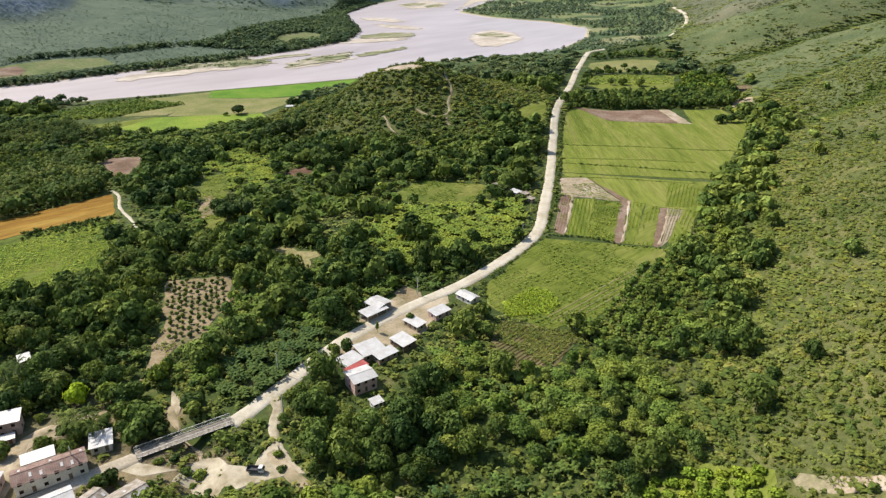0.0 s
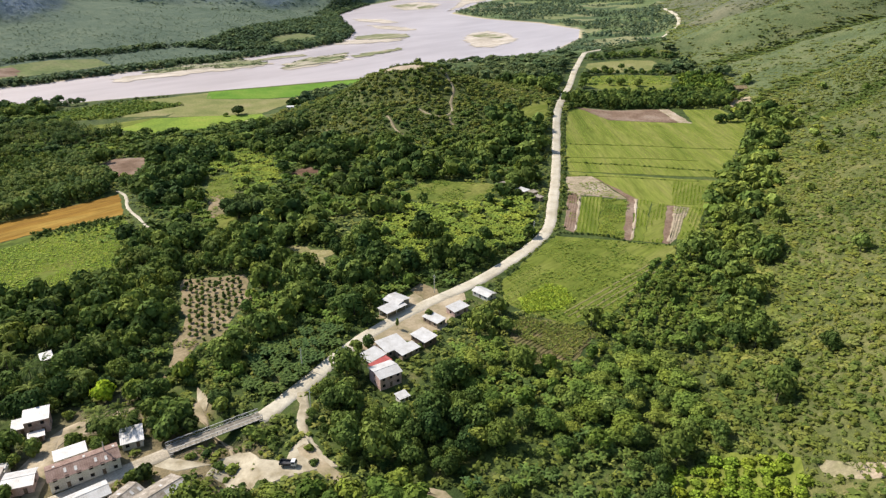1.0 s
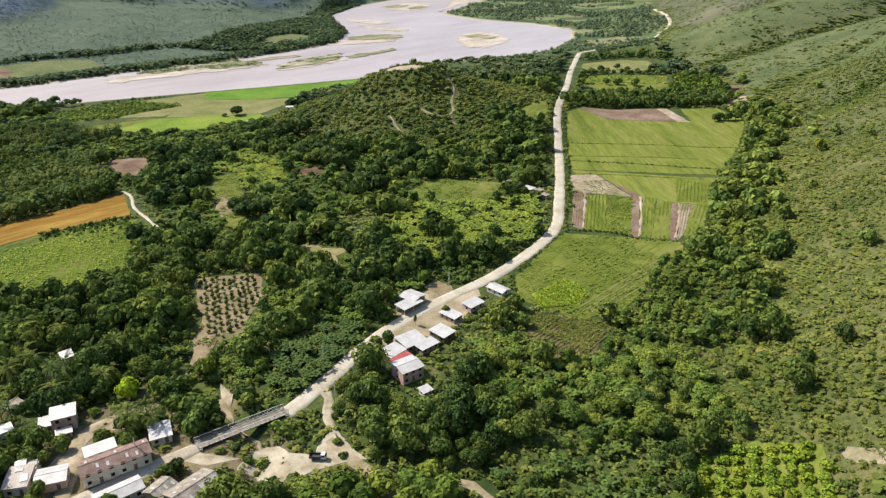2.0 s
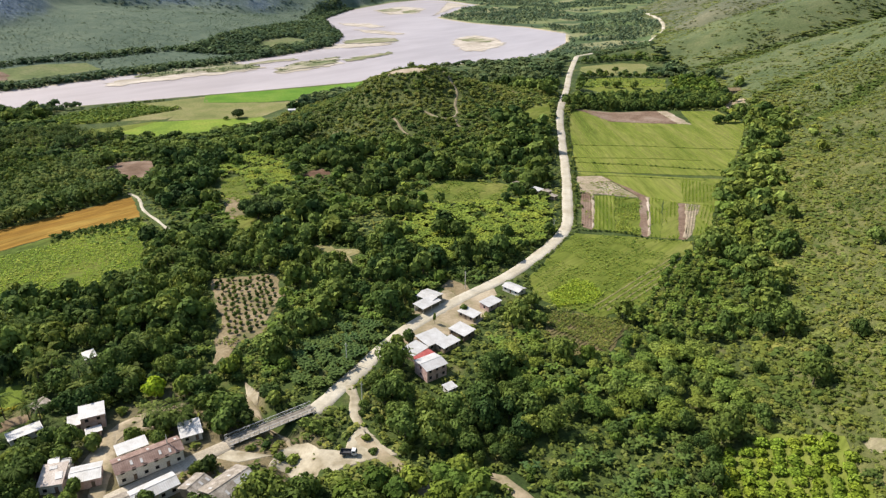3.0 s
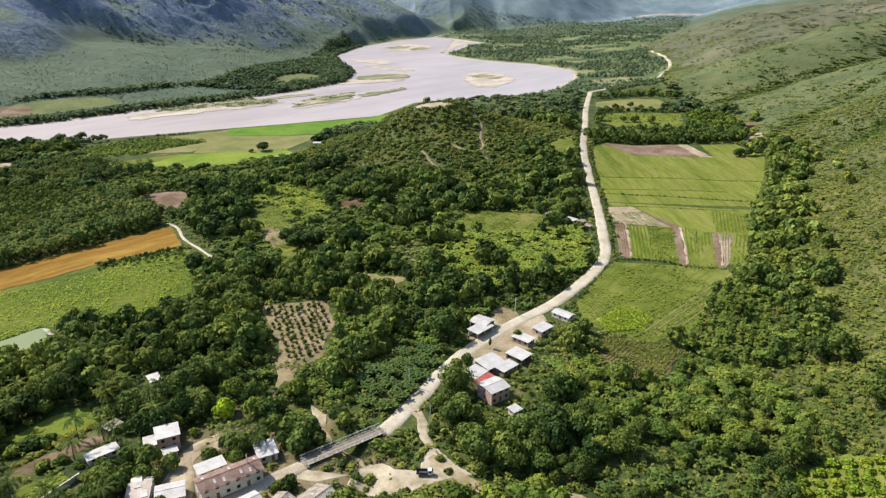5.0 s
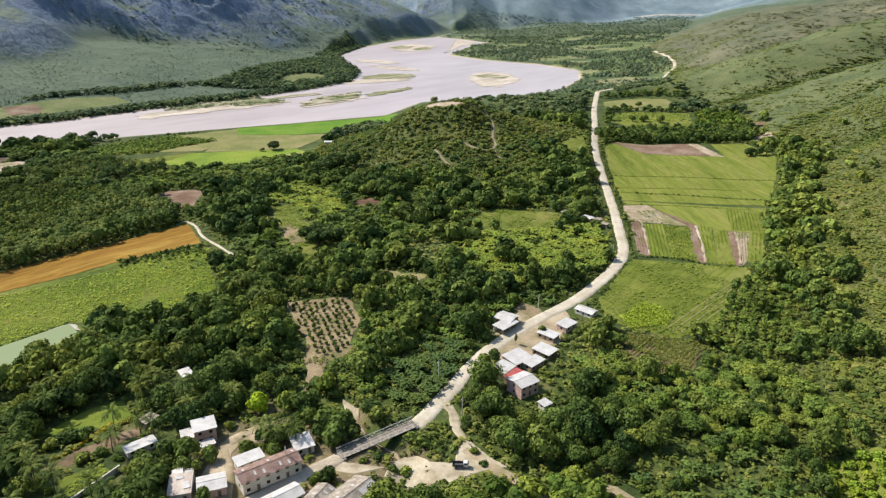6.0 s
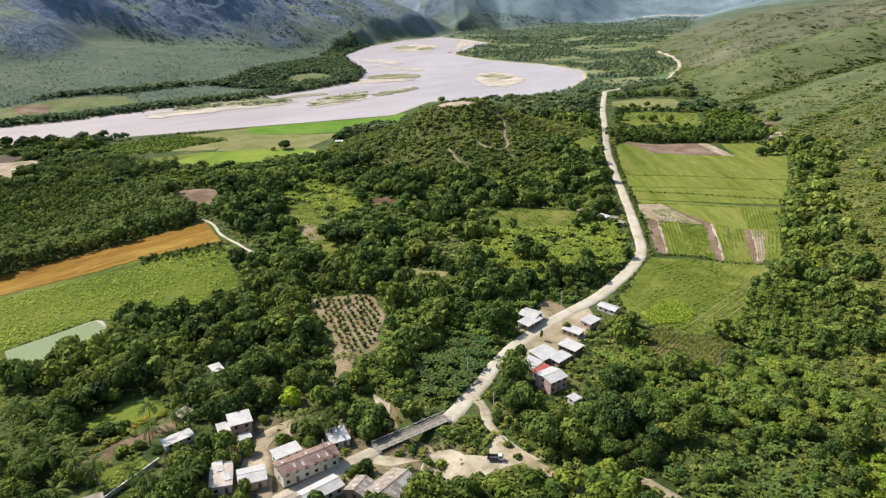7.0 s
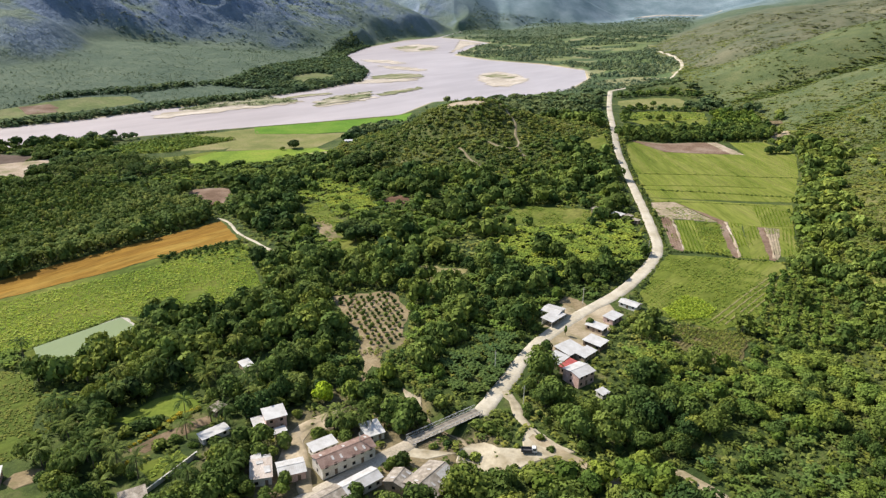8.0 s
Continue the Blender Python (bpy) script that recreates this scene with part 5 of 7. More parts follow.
        up = above_foot(x, y)
        ditch = in_gully(x, y)
        crowd = 0.8 * grain(x, y, 26, 71) + 0.7 * grain(x + y, y - x, 70, 72) + 0.5 * grain(x, y, 9, 74) - 0.0016 * np.minimum(up, 200) + 0.6 * np.exp(-np.maximum(up, 0) / 25) + 1.2 * ditch
        ok = (up >= 2) & (x < 0.74 * y + 70) & (crowd > rng.uniform(-2.0 if y0 < 640 else -1.1, -0.1 if y0 < 380 else 0.5 if y0 < 640 else 1.2, len(x))) & free(x, y)
        x, y, up, ditch = x[ok], y[ok], up[ok], ditch[ok]
        size = rng.lognormal(-0.12, 0.38, len(x)) * (1 + 0.8 * np.exp(-up / 20) + 0.9 * ditch)
        wide = gap * (0.72 if y0 < 640 else 0.62) * size
        tint = np.clip(tone(x, y, 0.35 if y0 < 380 else 0.44, 0.3 if y0 < 640 else 0.2, 34, 73) - 0.55 * ditch, 0, 1)
        plant_rows(masses["scrub"], CROWNS[shapes], x, y, wide, np.minimum(wide, 2.6) * rng.uniform(0.75, 1.15, len(x)) * (0.8 if y0 < 215 else 0.52 if y0 < 640 else 0.27) * (1 + 0.7 * ditch), tint, 0.3)
    x, y = scatter(-1700, 100, 780, 2300, 8.0, 31)
    d = to_line(x, y, FAR_SHORE)
    wood = zone(x, y, FAR_WOOD)
    hedge = np.exp(-(to_line(x, y, FAR_HEDGE) / (13 + 9 * grain(x, y, 55, 92))) ** 2) * step01(grain(x, y, 80, 93), -0.9, -0.2)
    ok = (d > 4) & (d < 0.95 * lerp(y, [(0, 560), (1600, 600), (2000, 260), (2300, 70)])) & (0.8 * grain(x, y, 60, 75) + 0.4 * grain(x, y, 23, 76) + 2.6 * np.exp(-(d / (38 + 22 * grain(x, y, 70, 94))) ** 2) + 2.4 * hedge + 1.6 * wood - 0.0009 * d > rng.uniform(-1.15, 0.75, len(x)))
    for poly in OPEN:
        ok &= ~inside(x, y, poly)
    x, y, d, tall = x[ok], y[ok], d[ok], np.maximum(np.maximum(wood, hedge), np.exp(-(d / 45) ** 2))[ok]
    size = rng.uniform(0.55, 1.2, len(x)) * (1 + 2.4 * tall)
    for s, mass, shapes, base in ((tall > 0.35, far_bank, "dot", 0.2), (tall <= 0.35, hazed_plants, "speck", 0.6)):
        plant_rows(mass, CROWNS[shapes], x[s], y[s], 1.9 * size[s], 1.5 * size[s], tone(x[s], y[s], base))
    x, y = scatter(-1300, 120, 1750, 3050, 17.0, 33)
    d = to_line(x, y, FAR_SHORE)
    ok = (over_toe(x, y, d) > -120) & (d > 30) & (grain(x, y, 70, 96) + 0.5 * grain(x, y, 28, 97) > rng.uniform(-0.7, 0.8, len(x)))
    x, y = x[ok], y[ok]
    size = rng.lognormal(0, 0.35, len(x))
    plant_rows(hazed_plants, CROWNS["speck"], x, y, 4.2 * size, 2.6 * size, tone(x, y, 0.45))
    # dark trees along the far cliff, added partly in place of its shaded face
    x, y = scatter(-360, 160, 2040, 3150, 9.0, 32)
    d = to_line(x, y, FAR_SHORE)
    ok = (d > 3) & (d < 62 + 25 * grain(x, y, 90, 95)) & (y < 2420 + 160 * grain(x, y, 60, 98))
    x, y = x[ok], y[ok]
    size = rng.uniform(0.6, 1.3, len(x))
    plant_rows(far_bank, CROWNS["dot"], x, y, 5.5 * size, 4.2 * size, tone(x, y, 0.2))
    for line, gap, wide, tall in HEDGES:
        path = np.array(line, float)
        seg = np.hypot(*np.diff(path, axis=0).T)
        at = np.cumsum(np.concatenate([[0], seg]))
        t = np.arange(0, at[-1], gap) + rng.uniform(-0.3, 0.3, len(np.arange(0, at[-1], gap))) * gap
        x, y = np.interp(t, at, path[:, 0]) + rng.normal(0, 0.5, len(t)), np.interp(t, at, path[:, 1]) + rng.normal(0, 0.5, len(t))
        size = rng.uniform(0.6, 1.3, len(t))
        plant_rows(masses["broadleaf"], CROWNS["bush"], x, y, wide * size, tall * size, tone(x, y, 0.4))
    masses["broadleaf"].build("woodland", LEAF_MASS["broadleaf"], "dense dark green broadleaf woodland and orchards", "trees")
    masses["acacia"].build("acacia_thicket", LEAF_MASS["acacia"], "feathery light green acacia thicket", "trees")
    masses["young"].build("fruit_garden", LEAF_MASS["young"], "light green young fruit trees and tall shrubs", "trees")
    masses["palm"].build("palm_grove", LEAF_MASS["palm"], "coconut palm heads above the orchards", "palms")
    masses["banana"].build("banana_grove", LEAF_MASS["banana"], "light green banana plants in dense stands", "bananas")
    masses["scrub"].build("scrub", LEAF_MASS["scrub"], "olive-green dry scrub on the slopes", "bushes")
    hazed_plants.build("distant_woodland", LEAF_MASS["hazed"], "distant trees on the valley floor, greyed and blued for haze", "trees")
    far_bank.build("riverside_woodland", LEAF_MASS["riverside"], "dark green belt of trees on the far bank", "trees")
    # bluer riverside tone instead of broadleaf, to paint in some distance haze
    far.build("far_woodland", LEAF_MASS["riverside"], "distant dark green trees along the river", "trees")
    stems.build("tree_trunks", BARK, "brown trunks of woodland trees and palms", "trunks")


# ---- houses ----
TIN = earth("tin_roof", [(0.385, 0.365, 0.33), (0.475, 0.46, 0.435), (0.535, 0.525, 0.5)], 0.3, 3, 0.5, 0.1, 0.02, spec=0.5, mottle=0.14)
OLD_TIN = earth("weathered_roof", [(0.2, 0.17, 0.13), (0.3, 0.26, 0.21), (0.44, 0.39, 0.33)], 0.5, 3, 0.7, 0.1, 0.02)
DULL_SHEET = earth("dull_grey_sheet", [(0.36, 0.34, 0.31), (0.43, 0.415, 0.385), (0.5, 0.48, 0.45)], 0.4, 3, 0.6, 0.1, 0.02)
RUST = earth("rusty_roof", [(0.19, 0.125, 0.1), (0.25, 0.17, 0.14), (0.32, 0.23, 0.19)], 0.35, 3, 0.8, 0.1, 0.02)
RED = earth("red_roof", [(0.33, 0.075, 0.068), (0.39, 0.1, 0.09), (0.44, 0.14, 0.125)], 0.5, 3, 0.6, 0.1, 0.02)
THATCH = earth("thatch", [(0.19, 0.14, 0.075), (0.27, 0.2, 0.11), (0.33, 0.26, 0.15)], 0.4, 4, 0.95, 0.4, 0.1)
BEIGE_SHEET = earth("beige_roof", [(0.4, 0.33, 0.27), (0.5, 0.43, 0.37), (0.58, 0.52, 0.46)], 0.4, 3, 0.7, 0.1, 0.02)
PINK_BRICK = earth("brick_wall", [(0.5, 0.33, 0.275), (0.6, 0.42, 0.36), (0.66, 0.5, 0.43)], 0.6, 5, 0.9)
PLASTER = earth("plaster_wall", [(0.55, 0.5, 0.42), (0.66, 0.62, 0.54), (0.72, 0.69, 0.62)], 0.4, 4, 0.9)
ADOBE = earth("adobe_wall", [(0.3, 0.22, 0.15), (0.38, 0.29, 0.2), (0.45, 0.36, 0.27)], 0.4, 4, 0.95)
WOOD = earth("weathered_wood", [(0.12, 0.085, 0.06), (0.18, 0.13, 0.09), (0.25, 0.19, 0.14)], 1, 8, 0.85)
DARK = earth("dark_opening", [(0.015, 0.015, 0.015), (0.02, 0.02, 0.02), (0.03, 0.03, 0.028)], 1, 5, 0.4)
STEEL = earth("galvanised_steel", [(0.35, 0.35, 0.34), (0.45, 0.45, 0.44), (0.5, 0.5, 0.49)], 1, 6, 0.5, metal=0.4)
DECK = earth("plank_deck", [(0.21, 0.185, 0.145), (0.28, 0.245, 0.195), (0.34, 0.3, 0.245)], 0.5, 3, 0.9, stretch=(6, 90))
CONCRETE = earth("concrete", [(0.36, 0.33, 0.28), (0.44, 0.41, 0.35), (0.52, 0.48, 0.42)], 0.5, 4, 0.9)


def box(bm, x0, x1, y0, y1, z0, z1):
    v = [bm.verts.new((x, y, z)) for z in (z0, z1) for x, y in ((x0, y0), (x1, y0), (x1, y1), (x0, y1))]
    for f in ((3, 2, 1, 0), (4, 5, 6, 7), (0, 1, 5, 4), (1, 2, 6, 5), (2, 3, 7, 6), (3, 0, 4, 7)):
        bm.faces.new([v[k] for k in f])


def block(x0, x1, y0, y1, z0, z1):
    bm = bmesh.new()
    box(bm, x0, x1, y0, y1, z0, z1)
    return bm


def roof_slope(w, run, drop, top, side):
    """One corrugated slope, from the ridge at y = 0 down to y = side * run."""
    bm = bmesh.new()
    n = max(6, int(w / 0.3))
    rows = []
    for lift in (0.0, -0.06):
        for y, z in ((0.0, top), (side * run, top - drop)):
            rows.append([bm.verts.new((-w / 2 + w * k / n, y, z + lift + 0.025 * (k % 2))) for k in range(n + 1)])
    for k in range(n):
        bm.faces.new((rows[0][k], rows[0][k + 1], rows[1][k + 1], rows[1][k]))
        bm.faces.new((rows[2][k + 1], rows[2][k], rows[3][k], rows[3][k + 1]))
        bm.faces.new((rows[1][k], rows[1][k + 1], rows[3][k + 1], rows[3][k]))
        bm.faces.new((rows[0][k + 1], rows[0][k], rows[2][k], rows[2][k + 1]))
    for k in (0, n):
        bm.faces.new((rows[0][k], rows[1][k], rows[3][k], rows[2][k]))
    bmesh.ops.recalc_face_normals(bm, faces=bm.faces[:])
    return bm


HOUSE_SPOTS = []


def house(label, x, y, yaw, w, d, eave, roof, wall, ridge=0.0, storeys=1, posts=False, patches=0, kind="house", openings=True):
    """w along the house's own x, d across it. ridge > 0: a gable; ridge = 0: one slope towards -y."""
    HOUSE_SPOTS.append((x, y, yaw, w, d))
    hs = thing(kind, pose(x, y, float(terrain(x, y)), 0, 0, yaw), label, "house")
    over = 0.45
    if ridge > 0:
        for s in (1, -1):
            part("roof", roof_slope(w + 2 * over, d / 2 + over, ridge * (d / 2 + over) / (d / 2), eave + ridge + 0.08, s), roof, hs)
        part("ridge_cap", block(-w / 2 - over, w / 2 + over, -0.18, 0.18, eave + ridge + 0.09, eave + ridge + 0.15), roof, hs)
    else:
        tilt = 0.09 * d
        ob = part("roof", roof_slope(w + 2 * over, d + 2 * over, tilt, eave + tilt + 0.1, -1), roof, hs)
        ob.location = (0, d / 2 + over, 0)
    for k in range(patches):
        px, s = -w / 2 + w * (k + 0.7) / patches, -1 if k % 3 else 1
        run = d / 2 * (0.35 + 0.4 * ((k * 0.37) % 1))
        z = eave + ridge * (1 - run / (d / 2)) + 0.19
        ob = part("roof_patch", block(-0.35, 0.35, -0.8, 0.8, 0, 0.03), TIN, hs, "pale replacement sheet")
        ob.location, ob.rotation_euler = (px, s * run, z), (-s * math.atan2(ridge, d / 2), 0, 0)
    if posts:
        for px in (-w / 2 + 0.2, 0, w / 2 - 0.2):
            for py in (-d / 2 + 0.2, d / 2 - 0.2):
                part("post", block(px - 0.09, px + 0.09, py - 0.09, py + 0.09, -0.5, eave + 0.02), wall, hs)
        part("back_wall", block(-w / 2, w / 2, d / 2 - 0.6, d / 2 - 0.4, -0.5, eave - 0.6), wall, hs)
        return hs
    t = 0.2
    for x0, x1, y0, y1 in ((-w / 2, w / 2, -d / 2, -d / 2 + t), (-w / 2, w / 2, d / 2 - t, d / 2), (-w / 2, -w / 2 + t, -d / 2 + t, d / 2 - t), (w / 2 - t, w / 2, -d / 2 + t, d / 2 - t)):
        part("wall", block(x0, x1, y0, y1, -0.8, eave + 0.05), wall, hs)
    if ridge > 0:
        for s in (-1, 1):
            bm = bmesh.new()
            a, b = s * w / 2, s * (w / 2 - t)
            v = [bm.verts.new(p) for p in ((a, -d / 2, eave + 0.05), (a, d / 2, eave + 0.05), (a, 0, eave + ridge), (b, -d / 2, eave + 0.05), (b, d / 2, eave + 0.05), (b, 0, eave + ridge))]
            for f in ((0, 1, 2), (5, 4, 3), (0, 3, 4, 1), (1, 4, 5, 2), (2, 5, 3, 0)):
                bm.faces.new([v[k] for k in f])
            bmesh.ops.recalc_face_normals(bm, faces=bm.faces[:])
            part("gable", bm, wall, hs)
    if openings:
        n = max(2, int(w / 2.8))
        for s in range(storeys):
            z0 = 0.25 + s * 2.7
            for k in range(n):
                px = -w / 2 + w * (k + 0.5) / n
                door = s == 0 and k % 3 == 1
                half, lo, hi = (0.5, z0, z0 + 2.0) if door else (0.55, z0 + 0.8, z0 + 1.9)
                win = part("door" if door else "window", block(px - half, px + half, -d / 2 - 0.03, -d / 2 + 0.05, lo, hi), WOOD if door else DARK, hs)
                part("door_frame" if door else "window_frame", block(px - half - 0.08, px + half + 0.08, -d / 2 - 0.06, -d / 2 - 0.004, hi, hi + 0.1), WOOD, win)
            for sx in (-1, 1):
                part("window", block(min(sx * w / 2, sx * (w / 2 + 0.03)), max(sx * w / 2, sx * (w / 2 + 0.03)), -0.5, 0.5, z0 + 0.8, z0 + 1.9), DARK, hs)
    return hs


# the hamlet along the road
house("open-sided white tin-roofed pavilion by the road", -28.4, 258.7, -38, 8.4, 8.0, 3.0, TIN, PLASTER, 0.7, posts=True)
house("white tin-roofed open shelter by the road", -29.8, 251.8, 45, 11.0, 5.6, 2.9, TIN, PLASTER, posts=True)
house("small brick house with a white tin roof", -1.6, 252, 42, 8.2, 5.2, 2.7, TIN, PINK_BRICK)
house("low house with a white tin roof", -11.8, 242.9, -45, 8.4, 4.8, 2.6, TIN, ADOBE)
house("timber house with a white tin roof", -16, 229, -48, 8.4, 6.2, 2.7, TIN, WOOD)
house("long shed with a bowed white roof beside the field", 11.1, 266.1, -47, 9.2, 5.4, 2.4, TIN, PLASTER, 0.8)
house("house with a broad white tin roof", -28.6, 223.3, 36, 9.6, 8.2, 2.8, TIN, ADOBE)
house("lean-to with a white tin roof", -22.4, 220.2, 42, 8.6, 4.6, 2.5, TIN, ADOBE)
house("house with a whitish tin roof among trees", -35.6, 215.8, 47, 8.2, 6.2, 2.8, TIN, ADOBE)
house("narrow house with a bright red tin roof", -32.2, 210.4, 45, 8.0, 3.0, 3.0, RED, ADOBE)
house("two-storey pink brick house with a white tin roof", -29.8, 202.6, 33, 8.8, 8.4, 5.2, TIN, PINK_BRICK, 0.8, 2)
house("tiny outhouse with a white roof", -23.2, 191.2, 34, 3.6, 3.2, 2.1, TIN, PLASTER)
# the village at the bridge
house("two-storey pink brick house with a white roof", -145.6, 181.2, 24, 7.2, 6.4, 5.6, TIN, PINK_BRICK, 0.0, 2)
house("brick annexe with a white roof", -151, 179.6, 24, 3.8, 5.0, 3.0, TIN, PINK_BRICK)
house("small porch with a white sheet roof", -142.9, 174.9, 30, 4.2, 2.6, 2.3, TIN, PINK_BRICK)
house("long two-storey whitewashed building with a patched rusty roof", -118.6, 157.5, 33, 19.3, 7.4, 4.7, RUST, PLASTER, 1.2, 2, patches=7)
house("store with a flat white roof", -110.2, 172, 25, 6.2, 7.2, 2.8, TIN, PLASTER)
house("house with a white roof behind the long building", -126.5, 164.6, 33, 8.6, 4.4, 2.8, TIN, PLASTER)
flat_house = house("half-built plastered house with patched sheet roofs and open rear rooms", -144.2, 151.0, 12, 6.2, 8.4, 3.4, BEIGE_SHEET, PLASTER)
for x0, x1, y0, y1, top in ((-3.1, -2.9, 4.25, 8.2, 3.0), (3.0, 3.2, 4.25, 8.2, 2.4), (-2.9, 3.0, 8.0, 8.2, 2.8), (0.1, 0.3, 4.25, 8.0, 2.6), (-2.9, 0.1, 6.1, 6.3, 2.2)):
    part("unfinished_wall", block(x0, x1, y0, y1, -0.8, top), PLASTER, flat_house, "bare rendered wall without a roof")
part("room_floor", block(-2.89, 2.99, 4.26, 7.99, -0.8, 0.12), CONCRETE, flat_house)
for px, py, pz, rx, ry, w, d in ((-1.6, 7.1, 3.15, 14, -8, 3.4, 2.4), (1.7, 6.6, 2.75, -6, 5, 2.6, 2.2), (-0.4, 2.6, 4.25, 5, 3, 2.2, 1.4), (1.9, -1.0, 3.98, 5, 0, 2.0, 3.0)):
    ob = part("loose_sheet", block(-w / 2, w / 2, -d / 2, d / 2, 0, 0.04), TIN, flat_house, "pale loose roofing sheet")
    ob.location, ob.rotation_euler = (px, py, pz), (radians(rx), radians(ry), radians(8))
house("brick house with a white tin roof", -134.9, 151.7, 18, 8.0, 7.0, 3.4, TIN, PINK_BRICK, 0.8)
house("street house with a long white tin roof", -112.5, 144.6, 38, 12.4, 6.0, 3.2, TIN, PLASTER, 0.9)
house("street house with a dull tin roof", -123.2, 136.6, 38, 12.6, 6.4, 3.2, OLD_TIN, PLASTER, 0.9)
house("low adobe house with a weathered roof", -100.6, 145.4, 62, 6.6, 6.4, 3.2, OLD_TIN, ADOBE, 1.1, patches=3)
barn = house("barn with a large weathered patched roof", -90.3, 143.9, 50, 13.0, 11.6, 3.4, OLD_TIN, ADOBE, 2.2, patches=6)
ob = part("roof_bay", block(-2.9, 2.9, -2.6, 2.6, 0, 0.05), DULL_SHEET, barn, "bay of smooth grey roofing sheets")
ob.location, ob.rotation_euler = (3.6, -3.5, 4.53), (math.atan2(2.2, 5.8), 0, 0)
house("long low house with a white roof", -165.9, 175.7, 40, 9.6, 3.8, 2.6, TIN, PLASTER)
house("small hut with a tin roof among palms", -169, 191.9, 60, 5.2, 3.8, 2.4, OLD_TIN, ADOBE)
house("hut with a grey-white roof among palms", -165.5, 223.9, -55, 6.0, 3.8, 2.5, TIN, ADOBE)
house("plastered house with a pink wall at the village edge", -232.5, 156.5, 20, 7.0, 6.0, 3.2, TIN, PINK_BRICK)
house("house with a tin roof below the village", -181, 142.3, 28, 7.2, 5.0, 2.8, OLD_TIN, PLASTER)
# farther houses
house("farmhouse with a white roof beside the road", 45.5, 402, -50, 7.0, 4.6, 2.8, TIN, ADOBE)
house("brick farm shed with a rusty roof", 51.6, 398.5, 35, 4.8, 3.8, 2.5, OLD_TIN, PINK_BRICK)
house("low farm shelter with a rusty tin roof", 54, 390, -50, 4.6, 3.2, 2.3, OLD_TIN, ADOBE)
house("farm shed below the knoll", 34.5, 417, 45, 6, 4.2, 2.6, OLD_TIN, ADOBE)
house("field hut with a white roof among trees", 136, 657, -24, 10, 6, 3, TIN, PLASTER)
house("small white-roofed shed between river fields", -160, 712, 8, 13, 5, 2.8, TIN, PLASTER)
house("hut with a thatched brown roof", 305.5, 693, 4, 15, 9, 3, THATCH, ADOBE, 2.2)

grow()


# ---- bridge ----
def bridge():
    """A narrow deck with steel panel trusses on both sides."""
    a, b = Vector((-97.0, 166.6)), Vector((-71.5, 183.8))
    length, yaw = (b - a).length, math.degrees(math.atan2(b.y - a.y, b.x - a.x))
    br = thing("bridge", pose(*((a + b) / 2), 0.6, 0, 0, yaw), "narrow steel panel bridge with a plank deck", "bridge")
    h = length / 2
    part("deck", block(-h, h, -2.0, 2.0, -0.25, 0.0), DECK, br, "dusty grey plank deck")
    for s in (-1, 1):
        for z in (0.1, 1.45):
            part("chord", block(-h, h, s * 2.2 - 0.08, s * 2.2 + 0.08, z, z + 0.14), STEEL, br)
        n = 18
        for k in range(n + 1):
            x = -h + 2 * h * k / n
            part("upright", block(x - 0.06, x + 0.06, s * 2.2 - 0.05, s * 2.2 + 0.05, 0.24, 1.45), STEEL, br)
        for k in range(n):
            x0, x1 = -h + 2 * h * k / n, -h + 2 * h * (k + 1) / n
            if k % 2:
                x0, x1 = x1, x0
            v, f = tube([(x0, s * 2.2, 0.24), (x1, s * 2.2, 1.45)], (0.05, 0.05), 4)
            new("brace", mesh_of("brace", v, f, STEEL)).parent = br
    for x in (-h, h - 1.2):
        part("abutment", block(x, x + 1.2, -2.6, 2.6, -4.0, -0.26), CONCRETE, br)


bridge()


# ---- crops ----
def tuft(seed, blades=6, lean=0.5):
    """A few leaves rising from one root; unit height."""
    r = np.random.default_rng(seed)
    pieces = []
    for k in range(blades):
        a, b = 2.4 * k + r.uniform(-0.4, 0.4), r.uniform(0.35, 1.0) * lean
        o, s = np.array((math.cos(a), math.sin(a), 0)), np.array((-math.sin(a), math.cos(a), 0)) * 0.17
        m, t = o * b * 0.6 + (0, 0, 0.65 * r.uniform(0.8, 1.1)), o * b * 1.3 + (0, 0, r.uniform(0.6, 1.0))
        pieces.append((np.array([o * 0.03, m - s, t, m + s]), np.array([[0, 1, 2, 3]])))
    return join(pieces)


TUFTS = [tuft(k) for k in range(4)]
WEEDS = [tuft(10 + k, 7, 1.1) for k in range(4)]


def rows_in(poly, angle, between, along, seed, loose=0.5):
    """Points on parallel lines inside an outline."""
    r = np.random.default_rng(seed)
    p = np.array(poly, float)
    mid, half = p.mean(0), np.ptp(p, axis=0).max()
    u, v = [a.ravel() for a in np.meshgrid(np.arange(-half, half, along), np.arange(-half, half, between), indexing="ij")]
    u, v = u + r.uniform(-loose, loose, u.shape) * along, v + r.uniform(-0.16, 0.16, v.shape) * between
    c, s = math.cos(radians(angle)), math.sin(radians(angle))
    x, y = mid[0] + c * u - s * v, mid[1] + s * u + c * v
    ok = inside(x, y, poly)
    return x[ok], y[ok]


def crop(name, poly, angle, between, along, tall, wide, material, label, shapes=TUFTS, base=0.5, gaps=-2.0, seed=0):
    x, y = rows_in(poly, angle, between, along, seed)
    ok = grain(x, y, 9, 81) + 0.4 * grain(x, y, 25, 82) > gaps
    x, y = x[ok], y[ok]
    m, size = Mass(), rng.uniform(0.6, 1.3, len(x))
    plant_rows(m, shapes, x, y, wide * size, tall * size, tone(x, y, base, 0.3, 22, 83), -0.2)
    m.build(name, material, label, "crop")


